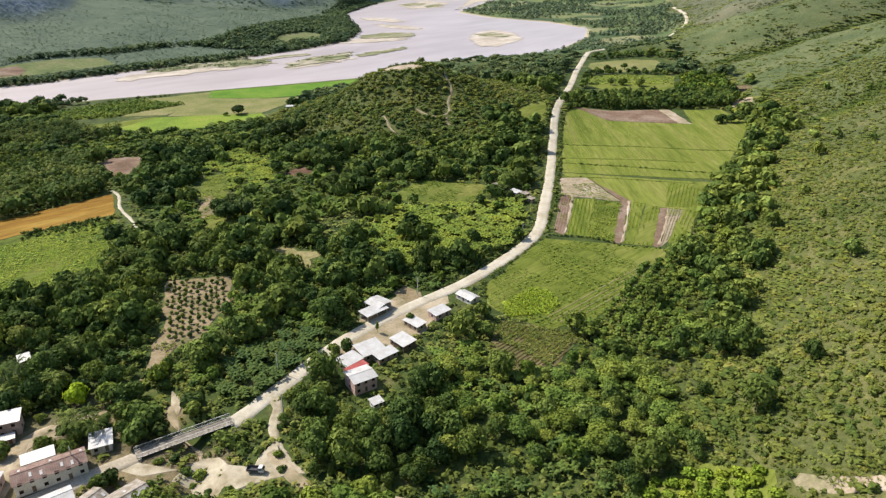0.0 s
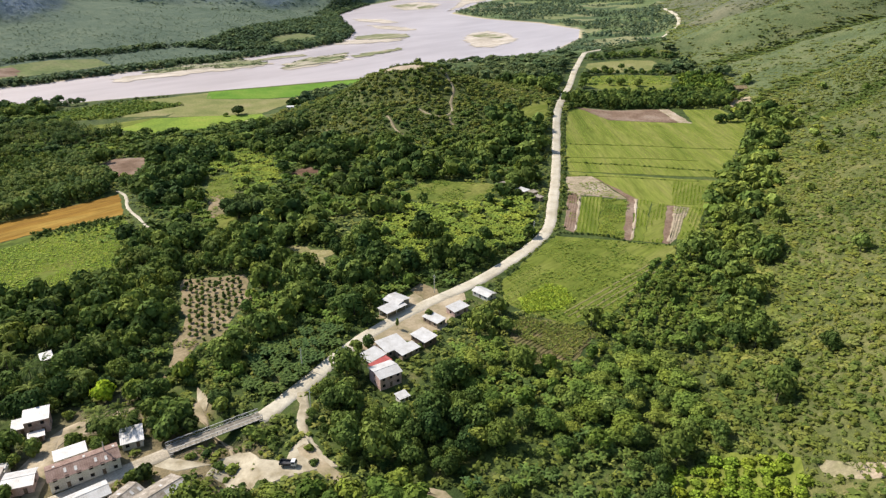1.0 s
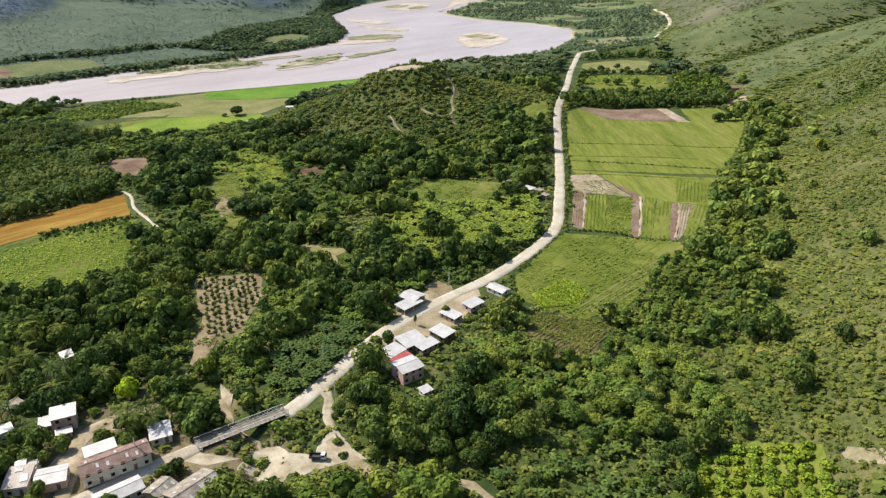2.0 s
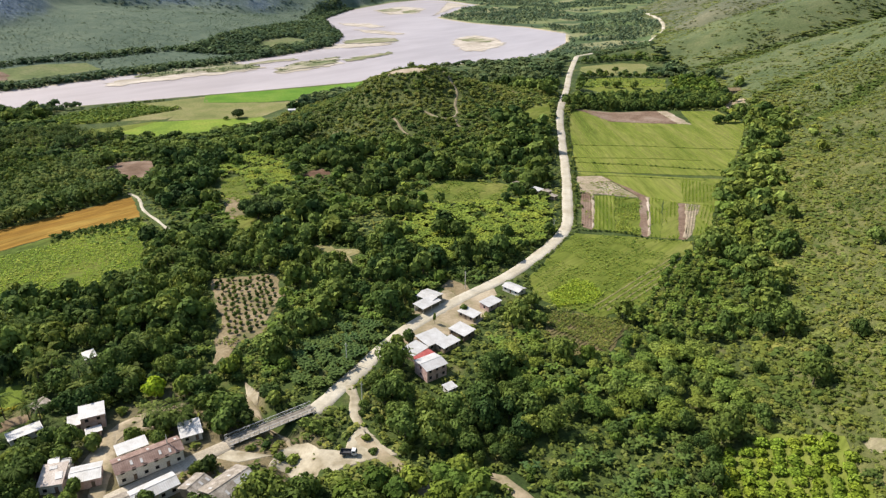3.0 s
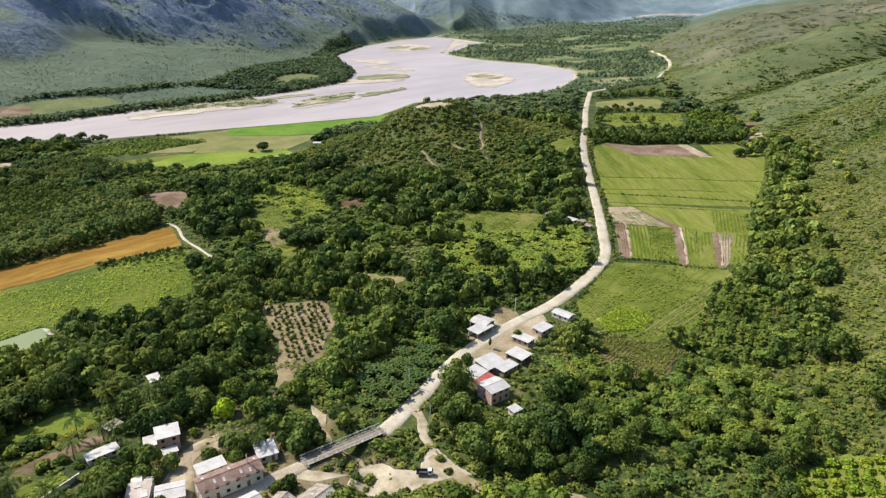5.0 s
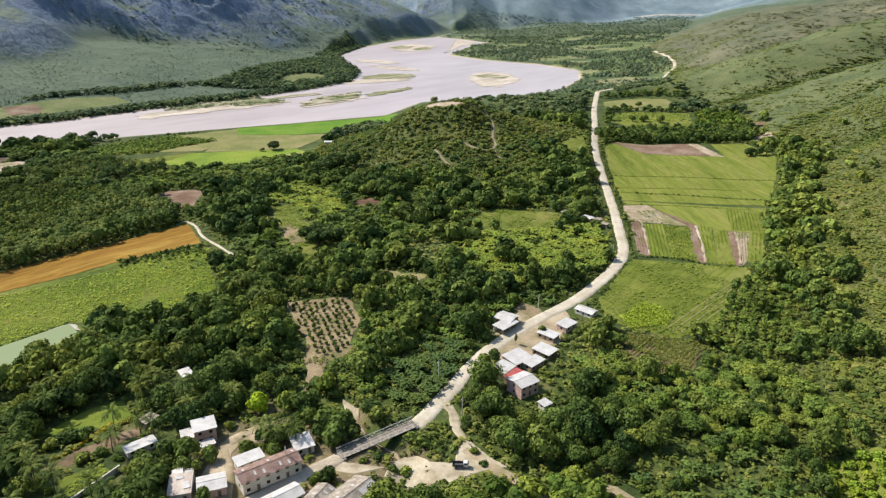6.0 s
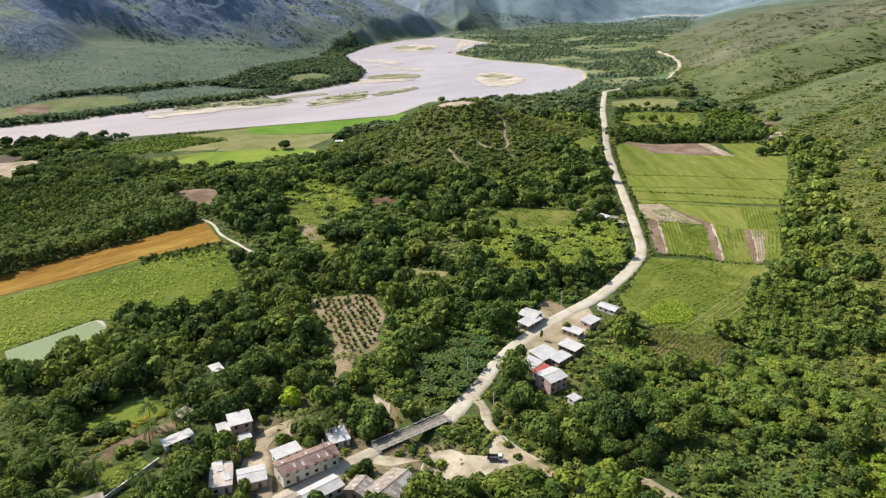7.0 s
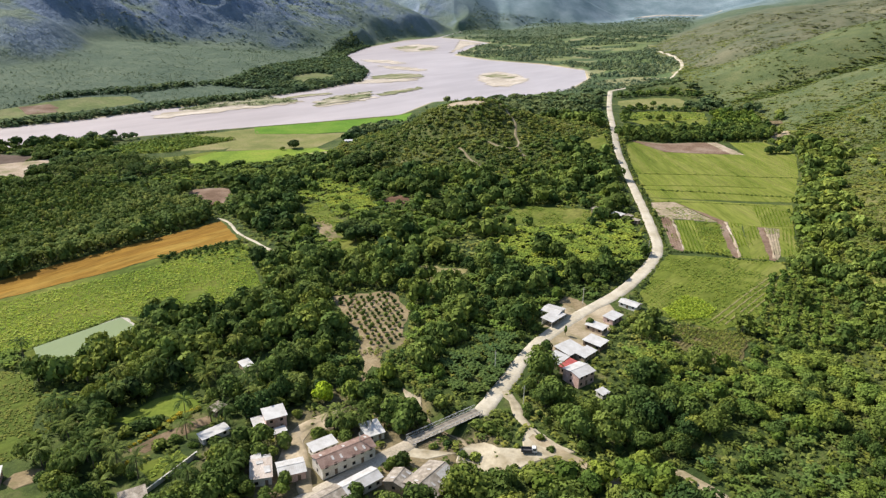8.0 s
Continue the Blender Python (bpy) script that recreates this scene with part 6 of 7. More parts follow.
def ridges(name, poly, angle, gap, wide, tall, material, label):
    """Earth ridges between furrows: long low prisms along parallel lines."""
    p = np.array(poly, float)
    mid, half = p.mean(0), np.ptp(p, axis=0).max()
    c, s = math.cos(radians(angle)), math.sin(radians(angle))
    vs, fs, n = [], [], 0
    for v in np.arange(-half, half, gap):
        u = np.arange(-half, half, 2.0)
        x, y = mid[0] + c * u - s * v, mid[1] + s * u + c * v + 0.15 * np.sin(u * 0.7 + v)
        ok = inside(x, y, poly)
        z = terrain(x, y) + 0.24
        for k in np.nonzero(ok[:-1] & ok[1:])[0]:
            for i in (k, k + 1):
                vs += [(x[i] + s * wide, y[i] - c * wide, z[i]), (x[i], y[i], z[i] + tall), (x[i] - s * wide, y[i] + c * wide, z[i])]
            fs += [(n, n + 3, n + 4, n + 1), (n + 1, n + 4, n + 5, n + 2)]
            n += 6
    tagged(new(name, mesh_of(name, vs, fs, material)), label, "furrows", kind="stuff")


ridges("furrow_ridges", [(24, 247), (42, 239), (55, 232), (43, 215), (29, 212), (20, 227)], 48, 1.7, 0.45, 0.35, FURROW, "parallel earth ridges of a planted plot")
ridges("track_lines", [(42, 251), (97, 299), (112, 304), (84, 271), (58, 249), (46, 243)], 42.5, 3.1, 0.42, 0.35, DRY_LINE, "pale dry lines between crop beds")
ridges("furrow_ridges", [(123, 620), (200, 622), (203, 578), (147, 588)], 100, 3.4, 0.9, 0.3, SOIL, "ploughed earth ridges")
GREEN, SHRUB = LEAF_MASS["crop"], LEAF_MASS["scrub"]
for plot, angle, tall, base, gaps in (([(82, 395), (95, 394.5), (78, 334), (68, 340)], 75, 0.6, 0.15, -0.5), ([(116, 389), (124, 387), (101, 325), (95, 327)], 71, 0.6, 0.15, -0.5), ([(124, 384), (131, 379), (110, 322.5), (101.5, 325)], 69, 0.6, 0.15, -0.3),
                                      ([(143, 373), (151, 370), (129, 327), (119.5, 327)], 63, 0.7, 0.1, -0.6), ([(149, 423), (170, 414), (154, 376), (134, 378.5)], 68, 0.6, 0.1, -0.6)):
    crop("bean_plants", plot, angle, 2.2, 0.9, tall, 0.85, LEAF_MASS["maize"], "rows of green bean plants", base=base, gaps=gaps)
crop("strip_weeds", [(95, 392), (109.5, 388), (91, 328), (78.5, 334)], 73, 2.1, 1.5, 0.8, 1.3, GREEN, "uneven weeds between bean rows", WEEDS, 0.35, -0.25)
ridges("furrow_ridges", [(76, 403), (81, 401), (67, 341), (62, 345)], 76, 1.5, 0.4, 0.3, SOIL, "earth ridges of a fallow strip")
ridges("furrow_ridges", [(135, 375), (142, 373), (119.5, 329), (115, 323)], 66, 1.6, 0.4, 0.3, PALE_SOIL, "earth ridges of a pale fallow strip")
crop("field_weeds", [(55, 334), (115, 319), (112, 302), (64, 247), (45, 240), (27, 252), (20, 262), (20, 278)], 42, 1.9, 1.3, 0.4, 0.7, GREEN, "low weeds and seedlings in rows", WEEDS, 0.3, -0.35)
crop("weed_clumps", [(55, 334), (115, 319), (112, 302), (64, 247), (45, 240), (27, 252), (20, 262), (20, 278)], 30, 3.4, 3.1, 0.5, 1.1, GREEN, "taller weed clumps", CROWNS["low"], 0.35, 0.2)
crop("maize_plants", [(28, 263), (36, 270), (41, 276), (48, 272), (51, 260), (45, 254), (38, 251), (26, 250)], 42, 1.2, 0.8, 1.2, 1.0, LEAF_MASS["maize"], "dense bright yellow-green maize", WEEDS, 0.95, -1.2)
crop("seedlings", [(22, 247), (57, 236), (40, 214), (20, 234)], 48, 1.9, 0.8, 0.8, 1.2, SHRUB, "low seedlings on furrows", WEEDS, 0.5, -0.75)
crop("pasture_weeds", [(-330, 290), (-316, 310), (-242, 361), (-204, 387), (-174, 305), (-191, 279), (-233, 283), (-241, 286), (-270, 253), (-300, 240)], 46, 1.5, 1.5, 0.45, 1.0, LEAF_MASS["maize"], "tall pasture weeds in clumps", [tuft(30 + k, 4, 1.2) for k in range(4)], 0.15, -1.0)
crop("pasture_clumps", [(-330, 290), (-316, 310), (-242, 361), (-204, 387), (-174, 305), (-191, 279), (-233, 283), (-241, 286), (-270, 253), (-300, 240)], 20, 2.6, 2.3, 0.5, 1.0, LEAF_MASS["crop"], "uneven weed clumps in the pasture", CROWNS["speck"], 0.75, -0.1)
crop("banana_plants", [(-243, 366), (-228, 377), (-210, 390), (-200, 384), (-190, 352), (-222, 354)], 30, 3.4, 3.0, 3.2, 2.3, LEAF_MASS["banana"], "light green banana plants at the pasture's edge", BANANAS_FAR, 0.6, -0.35)
crop("pasture_weeds", [(-285, 235), (-260, 231), (-247, 212), (-226, 173), (-245, 160)], 46, 1.7, 1.6, 0.4, 0.75, LEAF_MASS["scrub"], "rough grass clumps", CROWNS["tiny"], 0.7, -0.4)
crop("fallow_weeds", [(80, 436), (97, 437), (110, 391), (75, 402)], 40, 2.6, 2.4, 0.5, 1.2, GREEN, "weeds spreading over fallow ground", WEEDS, 0.4, 0.05)
crop("fallow_weeds", [(74, 398), (81, 400), (67, 338), (62, 344)], 75, 2.0, 1.8, 0.4, 0.9, GREEN, "weeds along a fallow strip", WEEDS, 0.3, 0.25)
crop("fallow_weeds", [(134, 377), (143, 375), (114, 321), (110, 321)], 66, 2.0, 1.8, 0.4, 0.9, GREEN, "weeds along a fallow strip", WEEDS, 0.3, 0.25)
for line in ([(115.5, 390), (106, 358), (95.5, 327)], [(134.5, 375), (125, 348), (114, 323)], [(82, 401), (75, 370), (67.5, 341)]):
    ribbon("pale_stripe", line, 1.1, PALE_SOIL, "pale stripe along a fallow strip", 0.4, "soil", 0.9)
crop("bar_weeds", [(-453, 1036), (-431, 1080), (-407, 1114), (-377, 1151), (-342, 1177), (-284, 1145), (-288, 1114), (-326, 1085), (-383, 1069), (-421, 1031)], 45, 5, 4, 1.6, 2.2, LEAF_MASS["riverside"], "low bushes on a sandbar", CROWNS["speck"], 0.4, -0.1)
crop("bar_weeds", [(-250, 1126), (-219, 1192), (-169, 1250), (-164, 1192), (-203, 1124), (-243, 1088)], 45, 5, 4, 1.2, 1.9, LEAF_MASS["riverside"], "low bushes on a sandbar", CROWNS["speck"], 0.6, 0.3)
crop("yard_weeds", [(-84, 162), (-74, 169), (-61, 171), (-52, 165), (-48, 156), (-66, 149), (-79, 153)], 10, 2.0, 1.9, 0.4, 0.7, SHRUB, "sparse weeds on the sandy yard", CROWNS["low"], 0.6, 0.5)
crop("village_weeds", [(-150, 165), (-141, 190), (-118, 193), (-104, 178), (-108, 166), (-130, 160)], 10, 2.0, 1.9, 0.4, 0.8, SHRUB, "weeds between the village houses", CROWNS["low"], 0.4, 0.45)
crop("orchard_weeds", [(-119, 246), (-109, 233), (-110, 212), (-116, 213)], 30, 1.9, 1.7, 0.7, 1.0, SHRUB, "weeds at the orchard's lower end", CROWNS["tiny"], 0.4, -0.05)
crop("clearing_weeds", [(-187, 160), (-176, 168), (-172, 163), (-179, 153)], 20, 1.7, 1.6, 0.5, 0.9, GREEN, "weeds in the small clearing", CROWNS["tiny"], 0.5, -0.2)
crop("stream_bushes", [(-108, 228), (-99, 216), (-91, 201), (-80, 199), (-84, 216), (-96, 234)], 20, 2.7, 2.5, 1.9, 1.9, LEAF_MASS["broadleaf"], "dark bushes above the dry stream", CROWNS["low"], 0.35, -0.5)
crop("gully_weeds", [(-113, 213), (-101, 206), (-92, 195), (-84, 197), (-92, 208), (-104, 218)], 10, 2.2, 2.0, 1.2, 1.5, SHRUB, "weeds on the banks of the dry stream", CROWNS["low"], 0.4, -0.3)
crop("gully_weeds", [(-118, 206), (-108, 199), (-99, 190), (-94, 183), (-100, 183), (-112, 196)], 10, 2.2, 2.0, 1.0, 1.4, SHRUB, "weeds on the banks of the dry stream", CROWNS["low"], 0.4, -0.2)
ribbon("pond_kerb", [(-267, 251.5), (-253, 267), (-240, 281.4), (-234, 276), (-228, 270.4), (-221, 258)], 0.9, CONCRETE, "pale concrete edge of the pond", 1.0, "kerb", 0.1)
crop("clearing_weeds", [(-94, 333), (-66, 327), (-68, 302), (-84, 304)], 20, 2.2, 2.1, 0.8, 1.3, SHRUB, "weed clumps in the dry clearing", CROWNS["low"], 0.5, 0.0)
crop("clearing_weeds", [(-36, 411), (-15, 441), (32, 422), (25, 395), (-8, 392)], 10, 2.4, 2.2, 0.7, 1.2, GREEN, "weed clumps in the clearing", WEEDS, 0.1, -0.3)
crop("rice_plants", [(84, 449), (97, 530), (112, 605), (132, 626), (146, 586), (204, 575), (217, 576), (224, 621), (259, 621), (264, 573), (233, 512), (184, 428)], 91, 2.2, 2.6, 0.35, 0.9, LEAF_MASS["maize"], "young rice", base=0.05, gaps=-0.3)
crop("soil_weeds", [(88, 142), (99, 137), (112, 130), (108, 120), (88, 133)], 30, 1.9, 1.7, 0.7, 1.2, SHRUB, "sparse weeds on bare soil", WEEDS, 0.5, 0.0)
crop("clearing_weeds", [(-178, 478), (-166, 482), (-154, 450), (-136, 404), (-120, 380), (-114, 358), (-126, 352), (-140, 366), (-158, 416), (-170, 436)], 30, 2.6, 2.4, 0.8, 1.4, LEAF_MASS["crop"], "weed clumps in the clearing", WEEDS, 0.4, -0.1)
crop("banana_rows", [(164, 794), (206, 806), (268, 790), (252, 744), (204, 744), (162, 748)], 8, 7.5, 3.0, 3.4, 2.3, LEAF_MASS["banana"], "rows of young banana plants", BANANAS_FAR, 0.5, -0.7)
crop("hedgerow_trees", [(112, 632), (264, 628), (292, 650), (296, 690), (232, 688), (172, 692), (120, 664)], 5, 6.0, 5.0, 4.6, 3.7, LEAF_MASS["broadleaf"], "dense dark green trees behind the ploughed plot", CROWNS["mid"], 0.32, -1.1)
crop("fruit_trees", [(236, 694), (258, 738), (274, 786), (312, 770), (302, 714), (290, 692)], 5, 6.2, 5.6, 4.4, 3.6, LEAF_MASS["young"], "light green fruit trees at the field's end", CROWNS["mid"], 0.4, -0.5)
crop("field_edge_trees", [(186, 922), (200, 912), (238, 920), (278, 917), (300, 892), (316, 900), (282, 932), (230, 934)], 5, 6.5, 5.5, 3.4, 3.4, LEAF_MASS["broadleaf"], "dark hedge behind the tan field", CROWNS["far"], 0.3, -1.2)
crop("banana_clumps", [(168, 812), (206, 822), (270, 806), (268, 796), (206, 810), (168, 800)], 5, 5.5, 5.0, 3.4, 3.0, LEAF_MASS["broadleaf"], "bushes between bananas and the tan field", CROWNS["far"], 0.4, -0.3)
crop("shrub_crop", [(-445, 731), (-373, 820), (-308, 795), (-362, 724), (-412, 709)], 40, 5.2, 3.4, 2.0, 2.3, LEAF_MASS["young"], "dark green crop shrubs in rows", CROWNS["dot"], 0.35)
for a, m, b in (((95, 515), (154, 506), (222, 492)), ((89, 481), (135, 474), (182, 466)), ((86, 469), (138, 456), (190, 438)), ((81, 439), (118, 433), (166, 420))):
    ribbon("bund", [a, m, b], 1.5, CROP_LOW, "low weedy earth bund between rice plots", 0.5, "bund", 0.3)


def verge():
    """Grass and weeds along both edges of the road."""
    m = Mass()
    path = ROADS[0][0]
    at = np.cumsum(np.concatenate([[0], np.hypot(*np.diff(path, axis=0).T)]))
    for side in (-1, 1):
        s = np.arange(14, 620, 1.5) + rng.uniform(-0.7, 0.7, 404)
        x, y = np.interp(s, at, path[:, 0]), np.interp(s, at, path[:, 1])
        dx, dy = np.interp(s + 1, at, path[:, 0]) - x, np.interp(s + 1, at, path[:, 1]) - y
        off = side * (3.5 + np.abs(rng.normal(0, 0.7, len(s))) - 0.35 * grain(x, y, 8, 88)) / np.hypot(dx, dy)
        x, y = x - dy * off, y + dx * off
        ok = (grain(x, y, 11, 89) > -0.25) & ~((y > 212) & (y < 275) & (side < 0)) & ~((y > 244) & (y < 275))
        size = rng.uniform(0.5, 1.2, len(s))
        plant_rows(m, CROWNS["low"], x[ok], y[ok], 0.95 * size[ok], 0.6 * size[ok], tone(x[ok], y[ok], 0.45))
    m.build("road_verge", LEAF_MASS["scrub"], "weeds and grass along the road's edges", "weeds")


verge()


def orchard():
    trunk_me, crowns = mesh_of("trunk", *TRUNKS[0], BARK), [mesh_of("crown", *crown(200 + k, 3, 60, 0.4, 0.4, 1.0, 0.35, core=(3, 5)), LEAF_ONE["broadleaf"]) for k in range(3)]
    x, y = rows_in([(-135, 293), (-108, 297), (-99, 276), (-101, 241), (-110, 231), (-118, 247)], 62, 4.0, 3.9, 5, 0.16)
    for k in range(len(x)):
        s = 0.75 + 0.5 * ((k * 0.618) % 1)
        plant_tree("young_fruit_tree", crowns[k % 3], trunk_me, x[k], y[k], 1.15 * s, 1.25 * s, "small dark green fruit tree on bare soil", "young orchard trees")
    shrubs = [mesh_of("crown", *crown(220 + k, 6, 170, 0.24, 0.55, 0.8, 0.1, core=(3, 5)), LEAF_ONE["plantation"]) for k in range(3)]
    x, y = rows_in([(56, 150), (76, 153), (90, 143), (84, 118), (66, 110), (46, 116)], -24, 4.4, 4.2, 6, 0.12)
    for k in range(len(x)):
        s = 0.88 + 0.24 * ((k * 0.618) % 1)
        plant_tree("plantation_shrub", shrubs[k % 3], trunk_me, x[k], y[k], 2.6 * s, 2.0 * s, "bright yellow-green plantation shrub", "hill plantation rows")


orchard()


# ---- single trees, palms and bushes about the village ----
def special_trees():
    trunk_me = mesh_of("trunk", *TRUNKS[1], BARK)
    look_up = {k: [mesh_of("crown", *crown(300 + 10 * n + j, 6, 260, 0.25, core=(3, 5)), LEAF_ONE[k]) for j in range(2)] for n, k in enumerate(("lime", "broadleaf", "acacia", "croton", "young", "mango"))}
    low_up = {k: [mesh_of("crown", *crown(340 + 10 * n + j, 5, 150, 0.3, 0.6, 0.8, 0.1, core=(3, 5)), LEAF_ONE[k]) for j in range(2)] for n, k in enumerate(("broadleaf", "acacia", "flower"))}
    trees = (("lime", -129.5, 196, 4.0, 4.9, "vivid lime-green young tree"), ("broadleaf", -112, 194, 5.0, 5.2, "round mid-green mango tree"), ("acacia", -118, 196, 4.6, 5.0, "round bright green tree"),
             ("broadleaf", -98, 180, 5.4, 4.8, "broad round mango tree beside the bridge"), ("broadleaf", -103, 184, 5.0, 4.6, "broad round mango tree beside the bridge"), ("broadleaf", -85.5, 187, 3.6, 3.6, "dense round tree at the stream"),
             ("broadleaf", -140, 168, 3.0, 3.2, "olive bushy tree by the brick house"), ("broadleaf", -136, 146, 3.0, 3.6, "leafy tree before the brick house"), ("broadleaf", -129, 171, 3.2, 2.8, "dark tree behind the long building"),
             ("acacia", -68, 143, 4.2, 3.6, "feathery yellow-green tree by the yard"), ("acacia", -59, 144, 4.0, 3.4, "feathery yellow-green tree by the yard"), ("broadleaf", -72, 145, 3.6, 4.0, "dark green tree beside the yard"),
             ("broadleaf", -86, 150.5, 2.4, 2.6, "dark green tree behind the barn"), ("broadleaf", -113, 139.5, 3.2, 3.4, "dark tree between roofs"), ("broadleaf", -14, 246.5, 2.2, 2.6, "small dark tree between the houses"),
             ("broadleaf", -42, 222, 3.2, 3.2, "dense tree at the roadside"), ("broadleaf", -38, 226, 2.8, 3.0, "dense tree at the roadside"), ("broadleaf", -27, 238.5, 0.9, 3.2, "slim brownish tree at the road edge"))
    trees += tuple(("croton", x, y, 3.0, 3.2, "yellow-green croton tree above the lawn") for x, y in ((-226, 199), (-221, 205), (-215, 209), (-207, 206), (-212, 203)))
    trees += tuple(("mango", x, y, w, 0.95 * w, "large dark green mango tree above the fruit gardens") for x, y, w in ((-131, 382, 7.5), (-139, 391, 6.5), (-124, 395, 7.5), (-117, 381, 7.0), (-133, 399, 7.0), (-134, 556, 9), (-148, 567, 9), (-122, 564, 8.5), (-140, 575, 8), (-160, 368, 6), (-65, 418, 7), (-52, 424, 6.5), (-76, 428, 6.5), (-187, 350, 7), (48, 391, 3.4), (41, 395, 4.0), (38, 407, 4.4), (-182, 412, 6), (-196, 425, 6.5), (-95, 500, 7), (-104, 494, 6)))
    trees += tuple(("young", x, y, 4.4, 3.8, "feathery bright green acacia beside the track") for x, y in ((-24, 141), (-28, 144.5), (-17.5, 141), (-23, 148), (-48, 144), (-42, 139), (-29, 137), (-20, 136), (-56, 139), (-36, 144)))
    trees += tuple(("mango" if n % 3 else "broadleaf", x, y, w, 0.95 * w, "dense dark green tree beside the village houses") for n, (x, y, w) in enumerate(((-155, 170, 4.2), (-158, 164, 4.5), (-153, 163, 4.0), (-160, 157, 4.4), (-151, 187, 4.6), (-157, 191, 4.8), (-153, 157, 4.0), (-150, 145, 3.8), (-148, 163, 3.2), (-103, 153, 2.6), (-99.7, 154.5, 3.3), (-88, 191, 3.6), (-99, 175, 4.6), (-94, 178, 3.8), (-124, 177, 3.4), (-119, 176, 3.2), (-131, 200, 4.4), (-140, 197, 4.4), (-146, 201, 5.0))))
    trees += tuple(("mango", x, y, 4.6, 6.6, "tall dark tree shading the lawn") for x, y in ((-214, 193), (-209, 199), (-205, 205), (-199, 210), (-217, 187), (-191, 213)))
    trees += (("acacia", -156, 145, 2.6, 2.6, "light green tree behind the garden wall"), ("acacia", -136.5, 143, 2.6, 2.8, "olive leafy tree before the brick house"), ("mango", -228, 742, 7.5, 6.4, "lone round tree between river fields"), ("broadleaf", -239, 735, 3.2, 2.4, "small round tree between river fields"))
    trees += tuple(("broadleaf", x, y, w, 0.9 * w, "dark round tree between the far plots") for x, y, w in ((184, 819, 5.0), (197, 823, 5.6), (223, 842, 5.2), (196, 742, 5.5), (184, 744, 4.6), (214, 738, 6.0), (286, 583, 8.5), (279, 566, 6.0), (243, 577, 4.6), (250, 575, 4.8), (257, 577, 4.6), (237, 573, 4.2)))
    for n, (k, x, y, w, h, label) in enumerate(trees):
        plant_tree("acacia_tree" if k in ("acacia", "young") else "garden_tree", look_up[k][n % 2], trunk_me, x, y, w, h, label, "")
    bushes = [("broadleaf", -69, 172, 3.4), ("broadleaf", -64, 170, 2.6), ("broadleaf", -73, 175, 2.8), ("broadleaf", -66, 175, 2.6), ("acacia", -75, 160.5, 2.6), ("broadleaf", -79, 161, 2.0), ("broadleaf", -84, 165, 1.8), ("acacia", -89, 164, 1.6),
              ("acacia", -52, 166, 2.0), ("acacia", -67, 165.5, 1.0), ("broadleaf", -70, 153, 1.5), ("acacia", -76, 156, 1.3), ("broadleaf", -63, 151.5, 1.4), ("broadleaf", -49.5, 160, 1.6), ("acacia", -58, 168.5, 1.2), ("acacia", -61.5, 183, 1.3), ("broadleaf", -54, 180, 1.6), ("acacia", -60.5, 176, 1.1), ("acacia", -53, 173.5, 1.3), ("acacia", -60.5, 162.5, 1.2), ("broadleaf", -152, 172, 2.4), ("broadleaf", -138, 187, 2.2), ("broadleaf", -133, 192, 1.8), ("broadleaf", -124, 173, 2.0), ("acacia", -119, 171, 1.8), ("broadleaf", -102, 157, 2.2), ("broadleaf", -109, 212, 3.2), ("broadleaf", -105, 209, 2.8), ("acacia", -112, 208, 2.4), ("broadleaf", -88, 197, 2.4), ("broadleaf", -107, 199, 2.2), ("broadleaf", -108, 484, 2.6), ("broadleaf", -116, 478, 2.2), ("broadleaf", -99, 478, 2.4), ("broadleaf", -104, 466, 2.8), ("broadleaf", -112, 466, 2.0), ("broadleaf", -114, 488, 2.4), ("broadleaf", -102, 206, 2.6), ("broadleaf", -98, 208, 2.8), ("broadleaf", -91, 200, 2.2), ("broadleaf", -100, 196, 1.8), ("acacia", -90.5, 194, 1.6), ("broadleaf", -103, 193, 2.4), ("broadleaf", -113, 214, 2.8), ("acacia", -99, 155.5, 2.0),
              ("broadleaf", -104.5, 155, 1.8), ("broadleaf", -18, 224, 1.8), ("broadleaf", 3, 247, 2.4), ("broadleaf", 6, 251, 2.0)]
    bushes += [("flower", float(np.interp(k, (0, 4, 8, 13), (-194, -189.5, -185.5, -177))), float(np.interp(k, (0, 4, 8, 13), (172.5, 178.6, 187, 194.6))), 0.75 + 0.05 * k) for k in range(14)]
    bushes += [("flower", -184.5, 189, 1.5), ("flower", -182.5, 191, 1.6), ("flower", -191, 163, 1.2), ("broadleaf", -198.5, 180.5, 3.2), ("broadleaf", -196, 182.5, 3.4), ("broadleaf", -193, 184.5, 3.5), ("broadleaf", -190, 186.5, 3.3), ("broadleaf", -183, 171, 3.0), ("broadleaf", -179, 175, 2.6), ("acacia", -187, 155, 2.0), ("acacia", -172, 171, 1.8), ("broadleaf", -165, 172, 2.6), ("broadleaf", -161, 168, 2.4)]
    for n, (k, x, y, w) in enumerate(bushes):
        label = {"broadleaf": "dense dark green garden bush", "acacia": "light green feathery bush", "flower": "low yellow-flowered hedge shrub beside the garden plot"}[k]
        ob = plant_tree("flowering_shrub" if k == "flower" else "bush", low_up[k][n % 2], trunk_me, x, y, w, w * 0.85, label, "hedge of flowering shrubs" if k == "flower" else "")
        ob["category"] = "bush"
    stem = mesh_of("trunk", *tube([(0, 0, -0.03), (0.12, 0, 0.35), (0.2, 0.08, 0.7), (0.2, 0.12, 1.0)], (0.24, 0.18, 0.15, 0.13), 7), BARK)
    heads = [mesh_of("crown", *palm_head(50 + k, 19, 11, 0.1, 0.3), LEAF_ONE["palm"]) for k in range(3)]
